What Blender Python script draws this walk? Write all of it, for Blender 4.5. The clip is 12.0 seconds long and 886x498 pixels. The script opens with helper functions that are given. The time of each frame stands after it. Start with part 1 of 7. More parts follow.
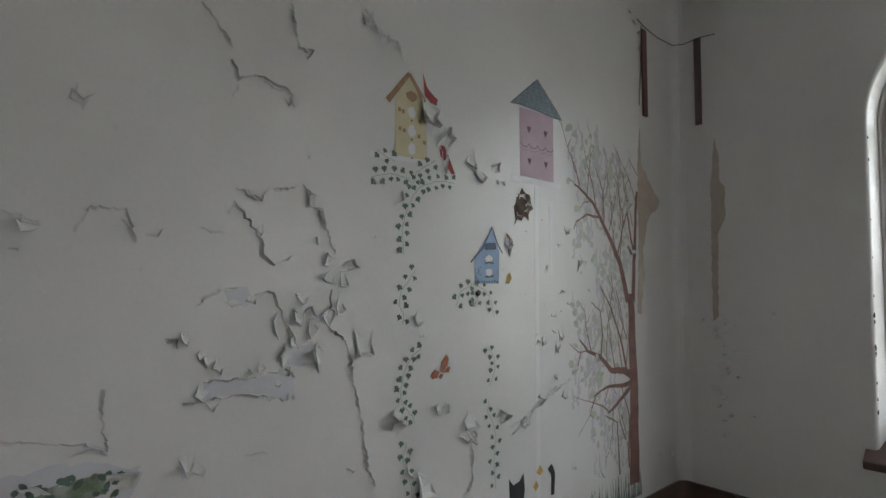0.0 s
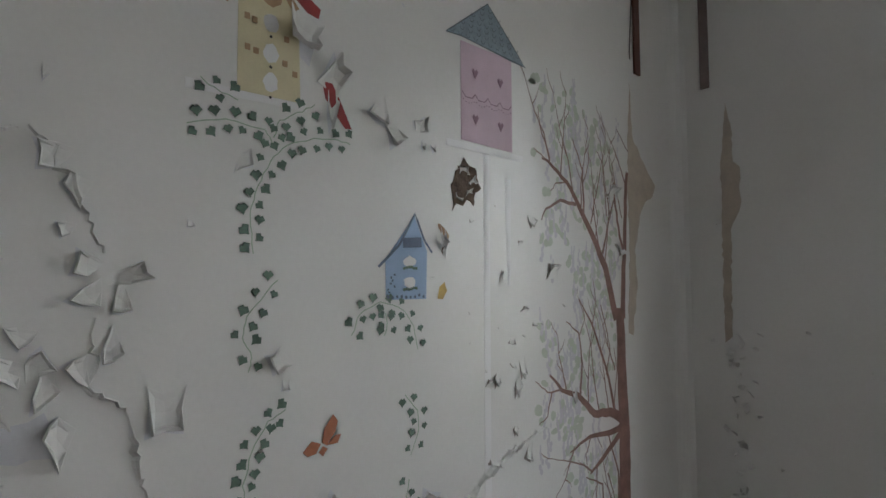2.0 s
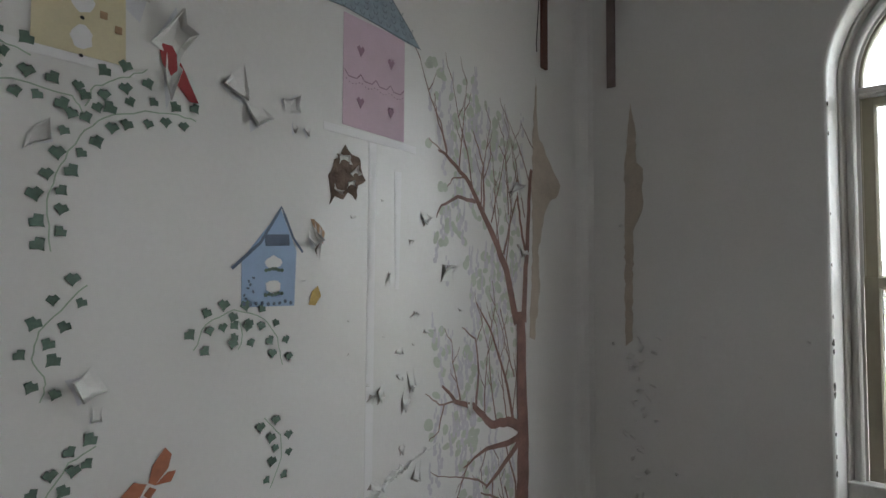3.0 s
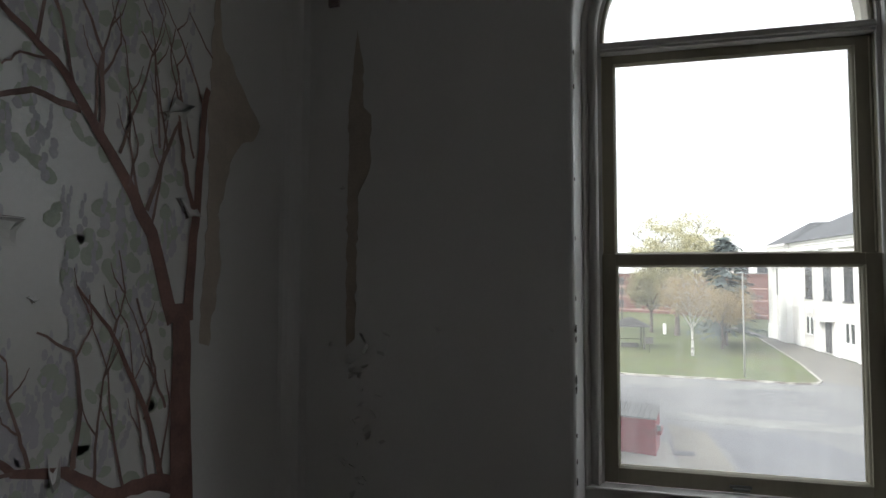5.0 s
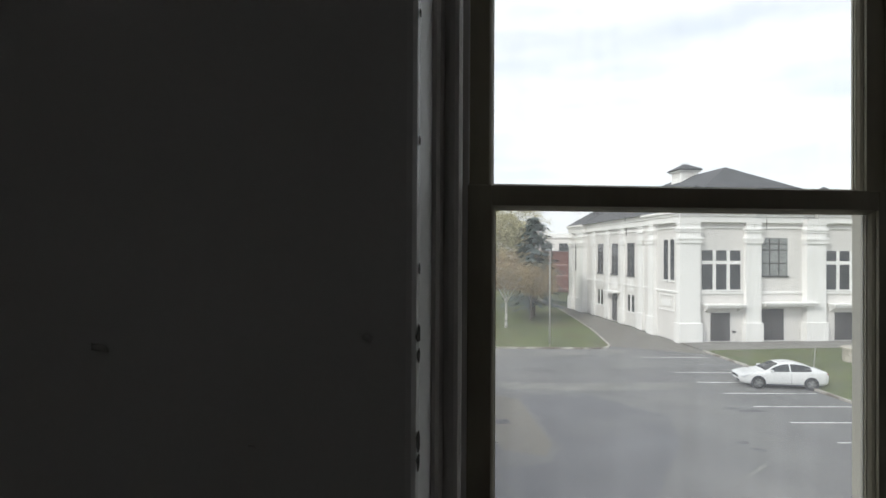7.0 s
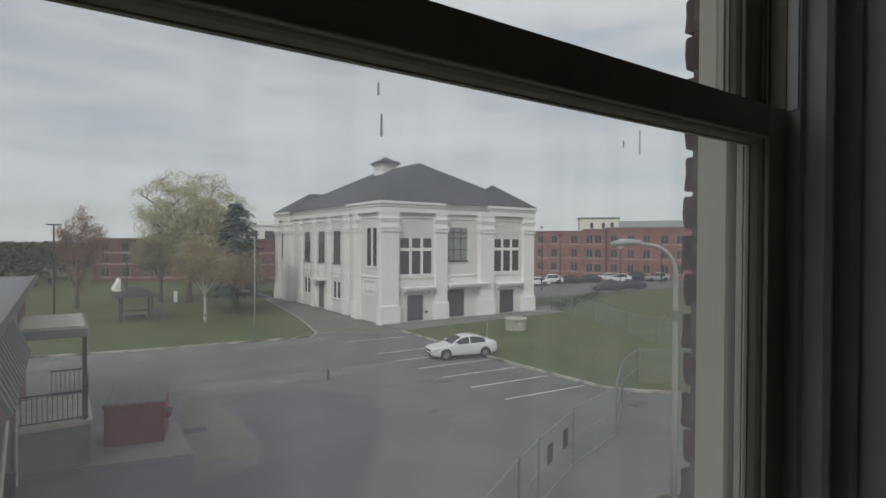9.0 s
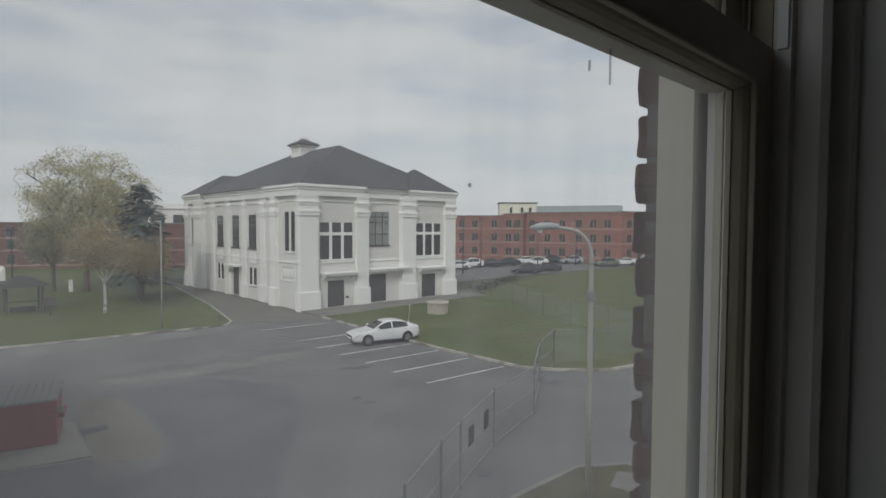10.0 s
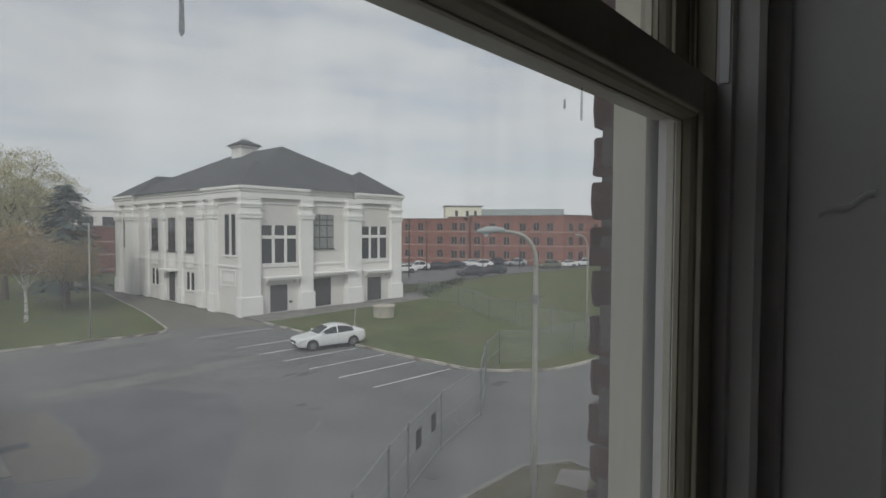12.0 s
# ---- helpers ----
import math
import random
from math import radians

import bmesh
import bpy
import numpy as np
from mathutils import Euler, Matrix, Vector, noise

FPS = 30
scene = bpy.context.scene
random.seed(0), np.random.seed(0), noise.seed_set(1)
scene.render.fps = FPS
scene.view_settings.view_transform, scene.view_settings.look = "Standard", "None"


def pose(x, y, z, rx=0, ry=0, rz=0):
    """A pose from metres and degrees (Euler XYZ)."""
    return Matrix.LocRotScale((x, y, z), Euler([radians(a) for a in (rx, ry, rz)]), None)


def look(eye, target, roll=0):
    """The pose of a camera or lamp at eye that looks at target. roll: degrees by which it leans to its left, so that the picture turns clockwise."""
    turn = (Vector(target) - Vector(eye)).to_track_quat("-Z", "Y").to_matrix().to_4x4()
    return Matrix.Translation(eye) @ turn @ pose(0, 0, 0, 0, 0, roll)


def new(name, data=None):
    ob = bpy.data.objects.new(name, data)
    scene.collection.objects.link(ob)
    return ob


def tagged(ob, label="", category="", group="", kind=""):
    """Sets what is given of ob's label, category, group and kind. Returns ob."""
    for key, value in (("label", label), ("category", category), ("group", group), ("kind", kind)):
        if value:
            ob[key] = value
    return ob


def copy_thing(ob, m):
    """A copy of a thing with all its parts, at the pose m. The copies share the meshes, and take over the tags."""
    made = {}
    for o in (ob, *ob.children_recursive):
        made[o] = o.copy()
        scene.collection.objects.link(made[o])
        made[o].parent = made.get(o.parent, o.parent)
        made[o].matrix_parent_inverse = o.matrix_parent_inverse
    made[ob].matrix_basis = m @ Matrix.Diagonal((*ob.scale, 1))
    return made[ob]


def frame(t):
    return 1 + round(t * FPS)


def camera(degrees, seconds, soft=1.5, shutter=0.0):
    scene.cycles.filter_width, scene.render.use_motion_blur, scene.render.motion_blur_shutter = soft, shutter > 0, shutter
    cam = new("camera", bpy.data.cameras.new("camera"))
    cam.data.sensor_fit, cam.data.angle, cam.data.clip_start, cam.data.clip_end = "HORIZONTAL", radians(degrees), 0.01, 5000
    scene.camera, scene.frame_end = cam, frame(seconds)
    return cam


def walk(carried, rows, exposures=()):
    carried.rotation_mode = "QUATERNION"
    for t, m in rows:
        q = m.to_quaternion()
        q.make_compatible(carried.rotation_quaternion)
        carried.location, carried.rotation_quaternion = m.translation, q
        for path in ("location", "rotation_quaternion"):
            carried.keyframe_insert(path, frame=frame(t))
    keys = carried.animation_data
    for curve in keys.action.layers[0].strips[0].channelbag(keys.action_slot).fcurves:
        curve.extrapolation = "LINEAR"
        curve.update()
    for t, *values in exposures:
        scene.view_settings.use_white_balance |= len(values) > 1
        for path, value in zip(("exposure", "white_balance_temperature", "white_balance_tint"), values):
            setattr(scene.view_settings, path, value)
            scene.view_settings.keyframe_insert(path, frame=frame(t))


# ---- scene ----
cam = camera(77.9, 12.0, soft=1.5)
ROWS = [
    (0, look((2.055, -4.272, 1.756), (0.554, -2.955, 1.85), -0.1)),
    (0.5, look((1.828, -4.037, 1.786), (0.325, -2.722, 1.886), -0.3)),
    (1, look((1.632, -3.78, 1.761), (0.144, -2.446, 1.858), -0.2)),
    (1.5, look((1.531, -3.549, 1.785), (0.06, -2.198, 1.885), -0.2)),
    (2, look((1.5, -3.379, 1.783), (0.04, -2.016, 1.889), -0.3)),
    (2.5, look((1.461, -3.249, 1.807), (0.037, -1.847, 1.905), -0.0)),
    (3, look((1.452, -3.112, 1.811), (0.193, -1.561, 1.9), 0.3)),
    (3.2, look((1.441, -3.095, 1.836), (0.289, -1.461, 1.913), -0.3)),
    (3.5, look((1.449, -2.984, 1.766), (0.421, -1.271, 1.859), 0.5)),
    (3.7, look((1.445, -2.899, 1.744), (0.52, -1.128, 1.84), 0.3)),
    (5.3, look((1.205, -2.066, 1.693), (0.844, -0.101, 1.783), 0.2)),
    (5.5, look((1.204, -1.941, 1.674), (0.908, 0.035, 1.759), 0.2)),
    (6, look((1.212, -1.594, 1.65), (1.054, 0.398, 1.711), 0.1)),
    (6.5, look((1.182, -1.323, 1.642), (1.12, 0.676, 1.673), 0.0)),
    (7, look((1.204, -1.012, 1.651), (1.378, 0.981, 1.664), 0.3)),
    (7.2, look((1.244, -0.905, 1.638), (1.532, 1.074, 1.65), -0.0)),
    (8.8, pose(1.474, -0.256, 1.606, 89.59, -0.27, -31.32)),
    (9, pose(1.520, -0.185, 1.605, 89.30, -0.27, -34.91)),
    (9.5, pose(1.603, -0.080, 1.591, 88.05, -0.27, -40.04)),
    (10, pose(1.680, -0.020, 1.595, 87.70, -0.25, -43.04)),
    (10.5, pose(1.578, -0.026, 1.582, 87.75, -0.28, -45.12)),
    (11, pose(1.656, -0.012, 1.618, 87.78, -0.27, -46.79)),
    (11.5, pose(1.646, -0.013, 1.617, 88.00, -0.27, -47.85)),
    (12, pose(1.637, -0.015, 1.613, 88.03, -0.27, -48.71)),
]
EXPOSURES = [(0.0, 3.92), (2.0, 3.9), (2.8, 3.9), (3.7, 3.38), (5.3, 1.7), (6.0, 1.28), (7.2, 1.0), (8.8, 0.14), (12.0, 0.17)]
walk(cam, ROWS, EXPOSURES)

# ---- light: an overcast sky with a weak, wide sun ----
world = bpy.data.worlds.new("overcast_sky")
scene.world = world
world.use_nodes = True
wn, wl = world.node_tree.nodes, world.node_tree.links
wn.clear()
SUN_ELEV, SUN_ROT = radians(38), radians(235)
sky = wn.new("ShaderNodeTexSky")
sky.sky_type = "NISHITA"
sky.sun_disc = False
sky.sun_elevation, sky.sun_rotation = SUN_ELEV, SUN_ROT
sky_gain = wn.new("ShaderNodeVectorMath")
sky_gain.operation = "SCALE"
sky_gain.inputs["Scale"].default_value = 0.10
tc = wn.new("ShaderNodeTexCoord")
stretch = wn.new("ShaderNodeMapping")
stretch.inputs["Scale"].default_value = (1.6, 1.6, 9.0)
cloud = wn.new("ShaderNodeTexNoise")
cloud.inputs["Scale"].default_value = 1.7
cloud.inputs["Detail"].default_value = 7
cloud.inputs["Roughness"].default_value = 0.55
ramp = wn.new("ShaderNodeValToRGB")
ramp.color_ramp.elements[0].position = 0.30
ramp.color_ramp.elements[0].color = (0.50, 0.515, 0.545, 1)
ramp.color_ramp.elements[1].position = 0.72
ramp.color_ramp.elements[1].color = (0.66, 0.66, 0.675, 1)
cover = wn.new("ShaderNodeMapRange")
cover.inputs["From Min"].default_value = 0.25
cover.inputs["From Max"].default_value = 0.50
cover.inputs["To Min"].default_value = 0.70
cover.inputs["To Max"].default_value = 0.97
mix = wn.new("ShaderNodeMixRGB")
bg = wn.new("ShaderNodeBackground")
bg.inputs["Strength"].default_value = 1.0
wo = wn.new("ShaderNodeOutputWorld")
wl.new(tc.outputs["Generated"], stretch.inputs["Vector"])
wl.new(stretch.outputs["Vector"], cloud.inputs["Vector"])
wl.new(cloud.outputs["Fac"], ramp.inputs["Fac"])
wl.new(cloud.outputs["Fac"], cover.inputs["Value"])
wl.new(sky.outputs["Color"], sky_gain.inputs[0])
wl.new(cover.outputs["Result"], mix.inputs["Fac"])
wl.new(sky_gain.outputs["Vector"], mix.inputs["Color1"])
wl.new(ramp.outputs["Color"], mix.inputs["Color2"])
wl.new(mix.outputs["Color"], bg.inputs["Color"])
wl.new(bg.outputs["Background"], wo.inputs["Surface"])

sun = new("sun", bpy.data.lights.new("sun", "SUN"))
sun.data.energy, sun.data.angle, sun.data.color = 1.15, radians(14), (1.0, 0.96, 0.90)
sun.matrix_world = look((-14, -10, 13), (0, 0, 0))

# ---- materials ----
def material(name, color, rough=0.7, var=0.14, scale=6.0, fine=90.0, bump=0.15, dirt=None, metal=0.0, dirt_at=(0.55, 0.75), stretch=(1, 1, 1), rand=0.0, gloss=0.5):
    """A worn painted, mineral or wooden surface: coarse and fine colour change, dirt patches and relief, in metres."""
    m = bpy.data.materials.new(name)
    m.use_nodes = True
    n, l = m.node_tree.nodes, m.node_tree.links
    b = n["Principled BSDF"]
    b.inputs["Roughness"].default_value, b.inputs["Metallic"].default_value = rough, metal
    b.inputs["Specular IOR Level"].default_value = gloss
    g = n.new("ShaderNodeNewGeometry")
    mp = n.new("ShaderNodeMapping")
    mp.inputs["Scale"].default_value = stretch
    l.new(g.outputs["Position"], mp.inputs["Vector"])
    big, small = n.new("ShaderNodeTexNoise"), n.new("ShaderNodeTexNoise")
    big.inputs["Scale"].default_value, small.inputs["Scale"].default_value = scale, fine
    big.inputs["Detail"].default_value, small.inputs["Detail"].default_value = 5, 3
    l.new(mp.outputs["Vector"], big.inputs["Vector"])
    l.new(mp.outputs["Vector"], small.inputs["Vector"])
    add = n.new("ShaderNodeMath")
    add.operation = "MULTIPLY_ADD"
    l.new(small.outputs["Fac"], add.inputs[0])
    add.inputs[1].default_value = 0.4
    l.new(big.outputs["Fac"], add.inputs[2])
    r = n.new("ShaderNodeMapRange")
    r.inputs["From Min"].default_value, r.inputs["From Max"].default_value = 0.4, 1.0
    r.inputs["To Min"].default_value, r.inputs["To Max"].default_value = 1 - var, 1 + var
    l.new(add.outputs[0], r.inputs["Value"])
    sc = n.new("ShaderNodeVectorMath")
    sc.operation = "SCALE"
    sc.inputs[0].default_value = color
    l.new(r.outputs["Result"], sc.inputs["Scale"])
    col = sc.outputs["Vector"]
    if rand:
        oi = n.new("ShaderNodeObjectInfo")
        rr = n.new("ShaderNodeMapRange")
        rr.inputs["To Min"].default_value, rr.inputs["To Max"].default_value = 1 - rand, 1 + rand
        l.new(oi.outputs["Random"], rr.inputs["Value"])
        s2 = n.new("ShaderNodeVectorMath")
        s2.operation = "SCALE"
        l.new(col, s2.inputs[0])
        l.new(rr.outputs["Result"], s2.inputs["Scale"])
        col = s2.outputs["Vector"]
    if dirt:
        d = n.new("ShaderNodeTexNoise")
        d.inputs["Scale"].default_value, d.inputs["Detail"].default_value = scale * 0.6, 8
        l.new(mp.outputs["Vector"], d.inputs["Vector"])
        dr = n.new("ShaderNodeMapRange")
        dr.inputs["From Min"].default_value, dr.inputs["From Max"].default_value = dirt_at
        l.new(d.outputs["Fac"], dr.inputs["Value"])
        mx = n.new("ShaderNodeMixRGB")
        mx.inputs["Color2"].default_value = (*dirt, 1)
        l.new(dr.outputs["Result"], mx.inputs["Fac"])
        l.new(col, mx.inputs["Color1"])
        col = mx.outputs["Color"]
    l.new(col, b.inputs["Base Color"])
    if bump:
        bp = n.new("ShaderNodeBump")
        bp.inputs["Strength"].default_value, bp.inputs["Distance"].default_value = bump, 0.01
        l.new(add.outputs[0], bp.inputs["Height"])
        l.new(bp.outputs["Normal"], b.inputs["Normal"])
    return m


def glass_material(name, dust, streak=0.0, gloss=0.06):
    """Old window glass: clear, faintly mirroring, with dust and dried water streaks."""
    m = bpy.data.materials.new(name)
    m.use_nodes = True
    n, l = m.node_tree.nodes, m.node_tree.links
    n.remove(n["Principled BSDF"])
    out = n["Material Output"]
    tr, gl, df = n.new("ShaderNodeBsdfTransparent"), n.new("ShaderNodeBsdfGlossy"), n.new("ShaderNodeBsdfTranslucent")
    tr.inputs["Color"].default_value = (0.97, 0.985, 0.98, 1)
    gl.inputs["Roughness"].default_value = 0.02
    df.inputs["Color"].default_value = (0.75, 0.77, 0.78, 1)
    lw = n.new("ShaderNodeLayerWeight")
    lw.inputs["Blend"].default_value = 0.5
    pw = n.new("ShaderNodeMath")
    pw.operation = "POWER"
    pw.inputs[1].default_value = 6.0
    l.new(lw.outputs["Facing"], pw.inputs[0])
    fr = n.new("ShaderNodeMapRange")
    fr.inputs["To Min"].default_value, fr.inputs["To Max"].default_value = 0.02, 0.35
    l.new(pw.outputs[0], fr.inputs["Value"])
    m1, m2 = n.new("ShaderNodeMixShader"), n.new("ShaderNodeMixShader")
    g = n.new("ShaderNodeNewGeometry")
    mp = n.new("ShaderNodeMapping")
    mp.inputs["Scale"].default_value = (9, 9, 1.1)
    l.new(g.outputs["Position"], mp.inputs["Vector"])
    no = n.new("ShaderNodeTexNoise")
    no.inputs["Scale"].default_value, no.inputs["Detail"].default_value = 2.2, 5
    l.new(mp.outputs["Vector"], no.inputs["Vector"])
    mr = n.new("ShaderNodeMapRange")
    mr.inputs["From Min"].default_value, mr.inputs["From Max"].default_value = 0.42, 0.80
    mr.inputs["To Min"].default_value, mr.inputs["To Max"].default_value = dust, dust + streak
    l.new(no.outputs["Fac"], mr.inputs["Value"])
    l.new(fr.outputs["Result"], m1.inputs["Fac"])
    l.new(tr.outputs["BSDF"], m1.inputs[1])
    l.new(gl.outputs["BSDF"], m1.inputs[2])
    l.new(mr.outputs["Result"], m2.inputs["Fac"])
    l.new(m1.outputs["Shader"], m2.inputs[1])
    l.new(df.outputs["BSDF"], m2.inputs[2])
    l.new(m2.outputs["Shader"], out.inputs["Surface"])
    return m


PLASTER = material("wall_paint", (0.735, 0.735, 0.725), 0.36, 0.05, 1.6, 60, 0.08, gloss=0.8, dirt=(0.62, 0.61, 0.57), dirt_at=(0.58, 0.95))
CEILING = material("ceiling_paint", (0.80, 0.80, 0.79), 0.8, 0.06, 2, 50, 0.1)
UNDERCOAT = material("undercoat", (0.66, 0.67, 0.71), 0.6, 0.08, 5, 70, 0.15)
PAINT_FILM = material("paint_film", (0.735, 0.735, 0.725), 0.5, 0.05, 4, 70, 0.05)
BROWN_WOOD = material("dark_varnished_wood", (0.105, 0.072, 0.060), 0.42, 0.3, 5, 60, 0.2, stretch=(1, 1, 0.25))
FRAME_WOOD = material("old_painted_window_wood", (0.68, 0.665, 0.645), 0.42, 0.14, 6, 60, 0.18, dirt=(0.52, 0.49, 0.46), stretch=(1, 1, 0.3))
SASH_WOOD = material("sash_wood", (0.40, 0.37, 0.28), 0.5, 0.14, 6, 60, 0.18, dirt=(0.22, 0.20, 0.15), stretch=(1, 1, 0.3))
OUT_CASING = material("cream_outer_casing", (0.75, 0.72, 0.60), 0.6, 0.10, 4, 50, 0.15, dirt=(0.60, 0.57, 0.47))
FLOOR_WOOD = material("worn_floor_boards", (0.24, 0.21, 0.18), 0.6, 0.25, 3, 40, 0.2)
BRICK_DARK = material("dark_brick", (0.105, 0.058, 0.05), 0.9, 0.3, 9, 80, 0.6, rand=0.2)
MORTAR = material("mortar", (0.15, 0.13, 0.12), 0.95, 0.15, 20, 90, 0.4)
PANE_GLASS = glass_material("old_window_glass", 0.025, 0.03)
DUSTY_GLASS = glass_material("dusty_window_glass", 0.085, 0.075)
DARK_GLASS = material("dark_window_glass", (0.055, 0.06, 0.065), 0.08, 0.2, 0.6, 3, 0.0)
ASPHALT = material("worn_asphalt", (0.138, 0.138, 0.140), 0.9, 0.22, 0.35, 14, 0.3, dirt=(0.185, 0.183, 0.178), dirt_at=(0.45, 0.8))
CONCRETE = material("concrete", (0.215, 0.207, 0.19), 0.9, 0.18, 0.8, 18, 0.3, dirt=(0.155, 0.148, 0.135))
PATCHED = material("patched_asphalt", (0.172, 0.162, 0.142), 0.92, 0.2, 0.8, 16, 0.3, dirt=(0.135, 0.128, 0.115))
GRASS = material("autumn_lawn", (0.085, 0.105, 0.035), 0.95, 0.35, 0.4, 30, 0.6, dirt=(0.12, 0.10, 0.05), dirt_at=(0.5, 0.85))
FAR_GRASS = material("far_fields", (0.07, 0.085, 0.04), 0.95, 0.3, 0.02, 2, 0.0)
WHITE_STUCCO = material("white_stucco", (0.86, 0.855, 0.84), 0.85, 0.05, 0.5, 12, 0.15, dirt=(0.76, 0.745, 0.72), dirt_at=(0.6, 0.95))
GREY_STUCCO = material("pale_grey_stucco", (0.72, 0.70, 0.68), 0.85, 0.06, 0.5, 12, 0.15, dirt=(0.64, 0.615, 0.60), dirt_at=(0.6, 0.95))
SLATE = material("grey_shingle_roof", (0.092, 0.095, 0.102), 0.85, 0.25, 0.6, 10, 0.3)
DOOR_GREY = material("dark_grey_door", (0.07, 0.068, 0.07), 0.6, 0.1, 1, 20, 0.05)
KERB = material("pale_kerb_concrete", (0.42, 0.40, 0.36), 0.9, 0.25, 1.5, 18, 0.3, dirt=(0.17, 0.145, 0.12), dirt_at=(0.5, 0.62))
BLIND_GLASS = material("window_with_blinds", (0.27, 0.285, 0.28), 0.15, 0.2, 0.6, 3, 0.0)
WHITE_PAINT = material("white_line_paint", (0.62, 0.62, 0.60), 0.8, 0.2, 2, 25, 0.1, dirt=(0.25, 0.25, 0.25), dirt_at=(0.5, 0.75))


# ---- shape helpers ----
class Geo:
    """Collects vertices and faces of one mesh."""

    def __init__(self):
        self.v, self.f = [], []

    def add(self, verts, faces):
        k = len(self.v)
        self.v += [tuple(p) for p in verts]
        self.f += [tuple(i + k for i in q) for q in faces]
        return self

    def box(self, x0, x1, y0, y1, z0, z1):
        return self.add([(x, y, z) for x in (x0, x1) for y in (y0, y1) for z in (z0, z1)],
                        [(0, 1, 3, 2), (4, 6, 7, 5), (0, 4, 5, 1), (2, 3, 7, 6), (0, 2, 6, 4), (1, 5, 7, 3)])

    def prism(self, outline, low, high, axis="z"):
        """A flat outline (two coordinates a point) pulled from low to high along an axis."""
        def put(a, b, c):
            return {"z": (a, b, c), "y": (a, c, b), "x": (c, a, b)}[axis]
        n = len(outline)
        return self.add([put(a, b, low) for a, b in outline] + [put(a, b, high) for a, b in outline],
                        [tuple(range(n))[::-1], tuple(range(n, 2 * n))] + [(i, (i + 1) % n, n + (i + 1) % n, n + i) for i in range(n)])

    def tube(self, points, radii, sides=8, caps=True):
        """A round rod along points."""
        ring0 = len(self.v)
        pts = [Vector(p) for p in points]
        if isinstance(radii, (int, float)):
            radii = [radii] * len(pts)
        for i, p in enumerate(pts):
            d = (pts[min(i + 1, len(pts) - 1)] - pts[max(i - 1, 0)]).normalized()
            a = d.cross(Vector((0, 0, 1)) if abs(d.z) < 0.9 else Vector((1, 0, 0))).normalized()
            b = d.cross(a)
            for s in range(sides):
                t = 2 * math.pi * s / sides
                self.v.append(tuple(p + (a * math.cos(t) + b * math.sin(t)) * radii[i]))
        for i in range(len(pts) - 1):
            for s in range(sides):
                o, q = ring0 + i * sides, ring0 + (i + 1) * sides
                self.f.append((o + s, o + (s + 1) % sides, q + (s + 1) % sides, q + s))
        if caps:
            self.f.append(tuple(range(ring0, ring0 + sides))[::-1])
            self.f.append(tuple(range(len(self.v) - sides, len(self.v))))
        return self

    def cone(self, x, y, z0, z1, r0, r1, sides=16):
        return self.tube([(x, y, z0), (x, y, z1)], [r0, r1], sides)

    def sweep(self, profile, frames, closed=True):
        """profile: (a, b) pairs; frames: functions from (a, b) to a place."""
        k, n = len(self.v), len(profile)
        for fr in frames:
            self.v += [tuple(fr(a, b)) for a, b in profile]
        for i in range(len(frames) - 1):
            for j in range(n if closed else n - 1):
                self.f.append((k + i * n + j, k + i * n + (j + 1) % n, k + (i + 1) * n + (j + 1) % n, k + (i + 1) * n + j))
        if closed:
            self.f.append(tuple(range(k, k + n)))
            self.f.append(tuple(range(k + (len(frames) - 1) * n, k + len(frames) * n))[::-1])
        return self

    def moved(self, m):
        self.v = [tuple(m @ Vector(p)) for p in self.v]
        return self

    def mesh(self, name, mat, smooth=False):
        me = bpy.data.meshes.new(name)
        me.from_pydata(self.v, [], self.f)
        me.validate()
        b = bmesh.new()
        b.from_mesh(me)
        bmesh.ops.recalc_face_normals(b, faces=b.faces)
        b.to_mesh(me)
        b.free()
        if mat:
            me.materials.append(mat)
        if smooth:
            for p in me.polygons:
                p.use_smooth = True
        return me


def part(name, geo, mat, parent=None, label="", bevel=0.0, smooth=False):
    """One mesh object, under a thing or a part, or at top level."""
    ob = new(name, geo.mesh(name, mat, smooth))
    if parent:
        ob.parent = parent
    if label:
        ob["label"] = label
    if bevel:
        mod = ob.modifiers.new("worn_edge", "BEVEL")
        mod.width, mod.segments, mod.limit_method = bevel, 2, "ANGLE"
    return ob


def thing(name, m, label, category, group="", kind=""):
    """An Empty at the base of a thing, which parents its parts."""
    ob = new(name)
    ob.matrix_world = m
    return tagged(ob, label, category, group, kind)


def box(*a):
    return Geo().box(*a)

# ---- the room ----
H, XE, YS = 4.1, 7.6, -6.2          # ceiling height, east wall, south wall
XC, ZC = 1.880, 2.735               # middle of the window, centre of its arch
R_WALL, R_WOOD, R_BEAD, R_GLASS = 0.628, 0.600, 0.519, 0.4495
Z_SILL = 0.62


def arch_frames(z_low, steps=28, zc=ZC):
    """Places round the window: up the west side, over the arch, down the east side. a: distance from the middle, b: depth."""
    fr = [lambda a, b: (XC - a, b, z_low)]
    for i in range(steps + 1):
        t = math.pi * (1 - i / steps)
        fr.append(lambda a, b, c=math.cos(t), s=math.sin(t): (XC + a * c, b, zc + a * s))
    fr.append(lambda a, b: (XC + a, b, z_low))
    return fr


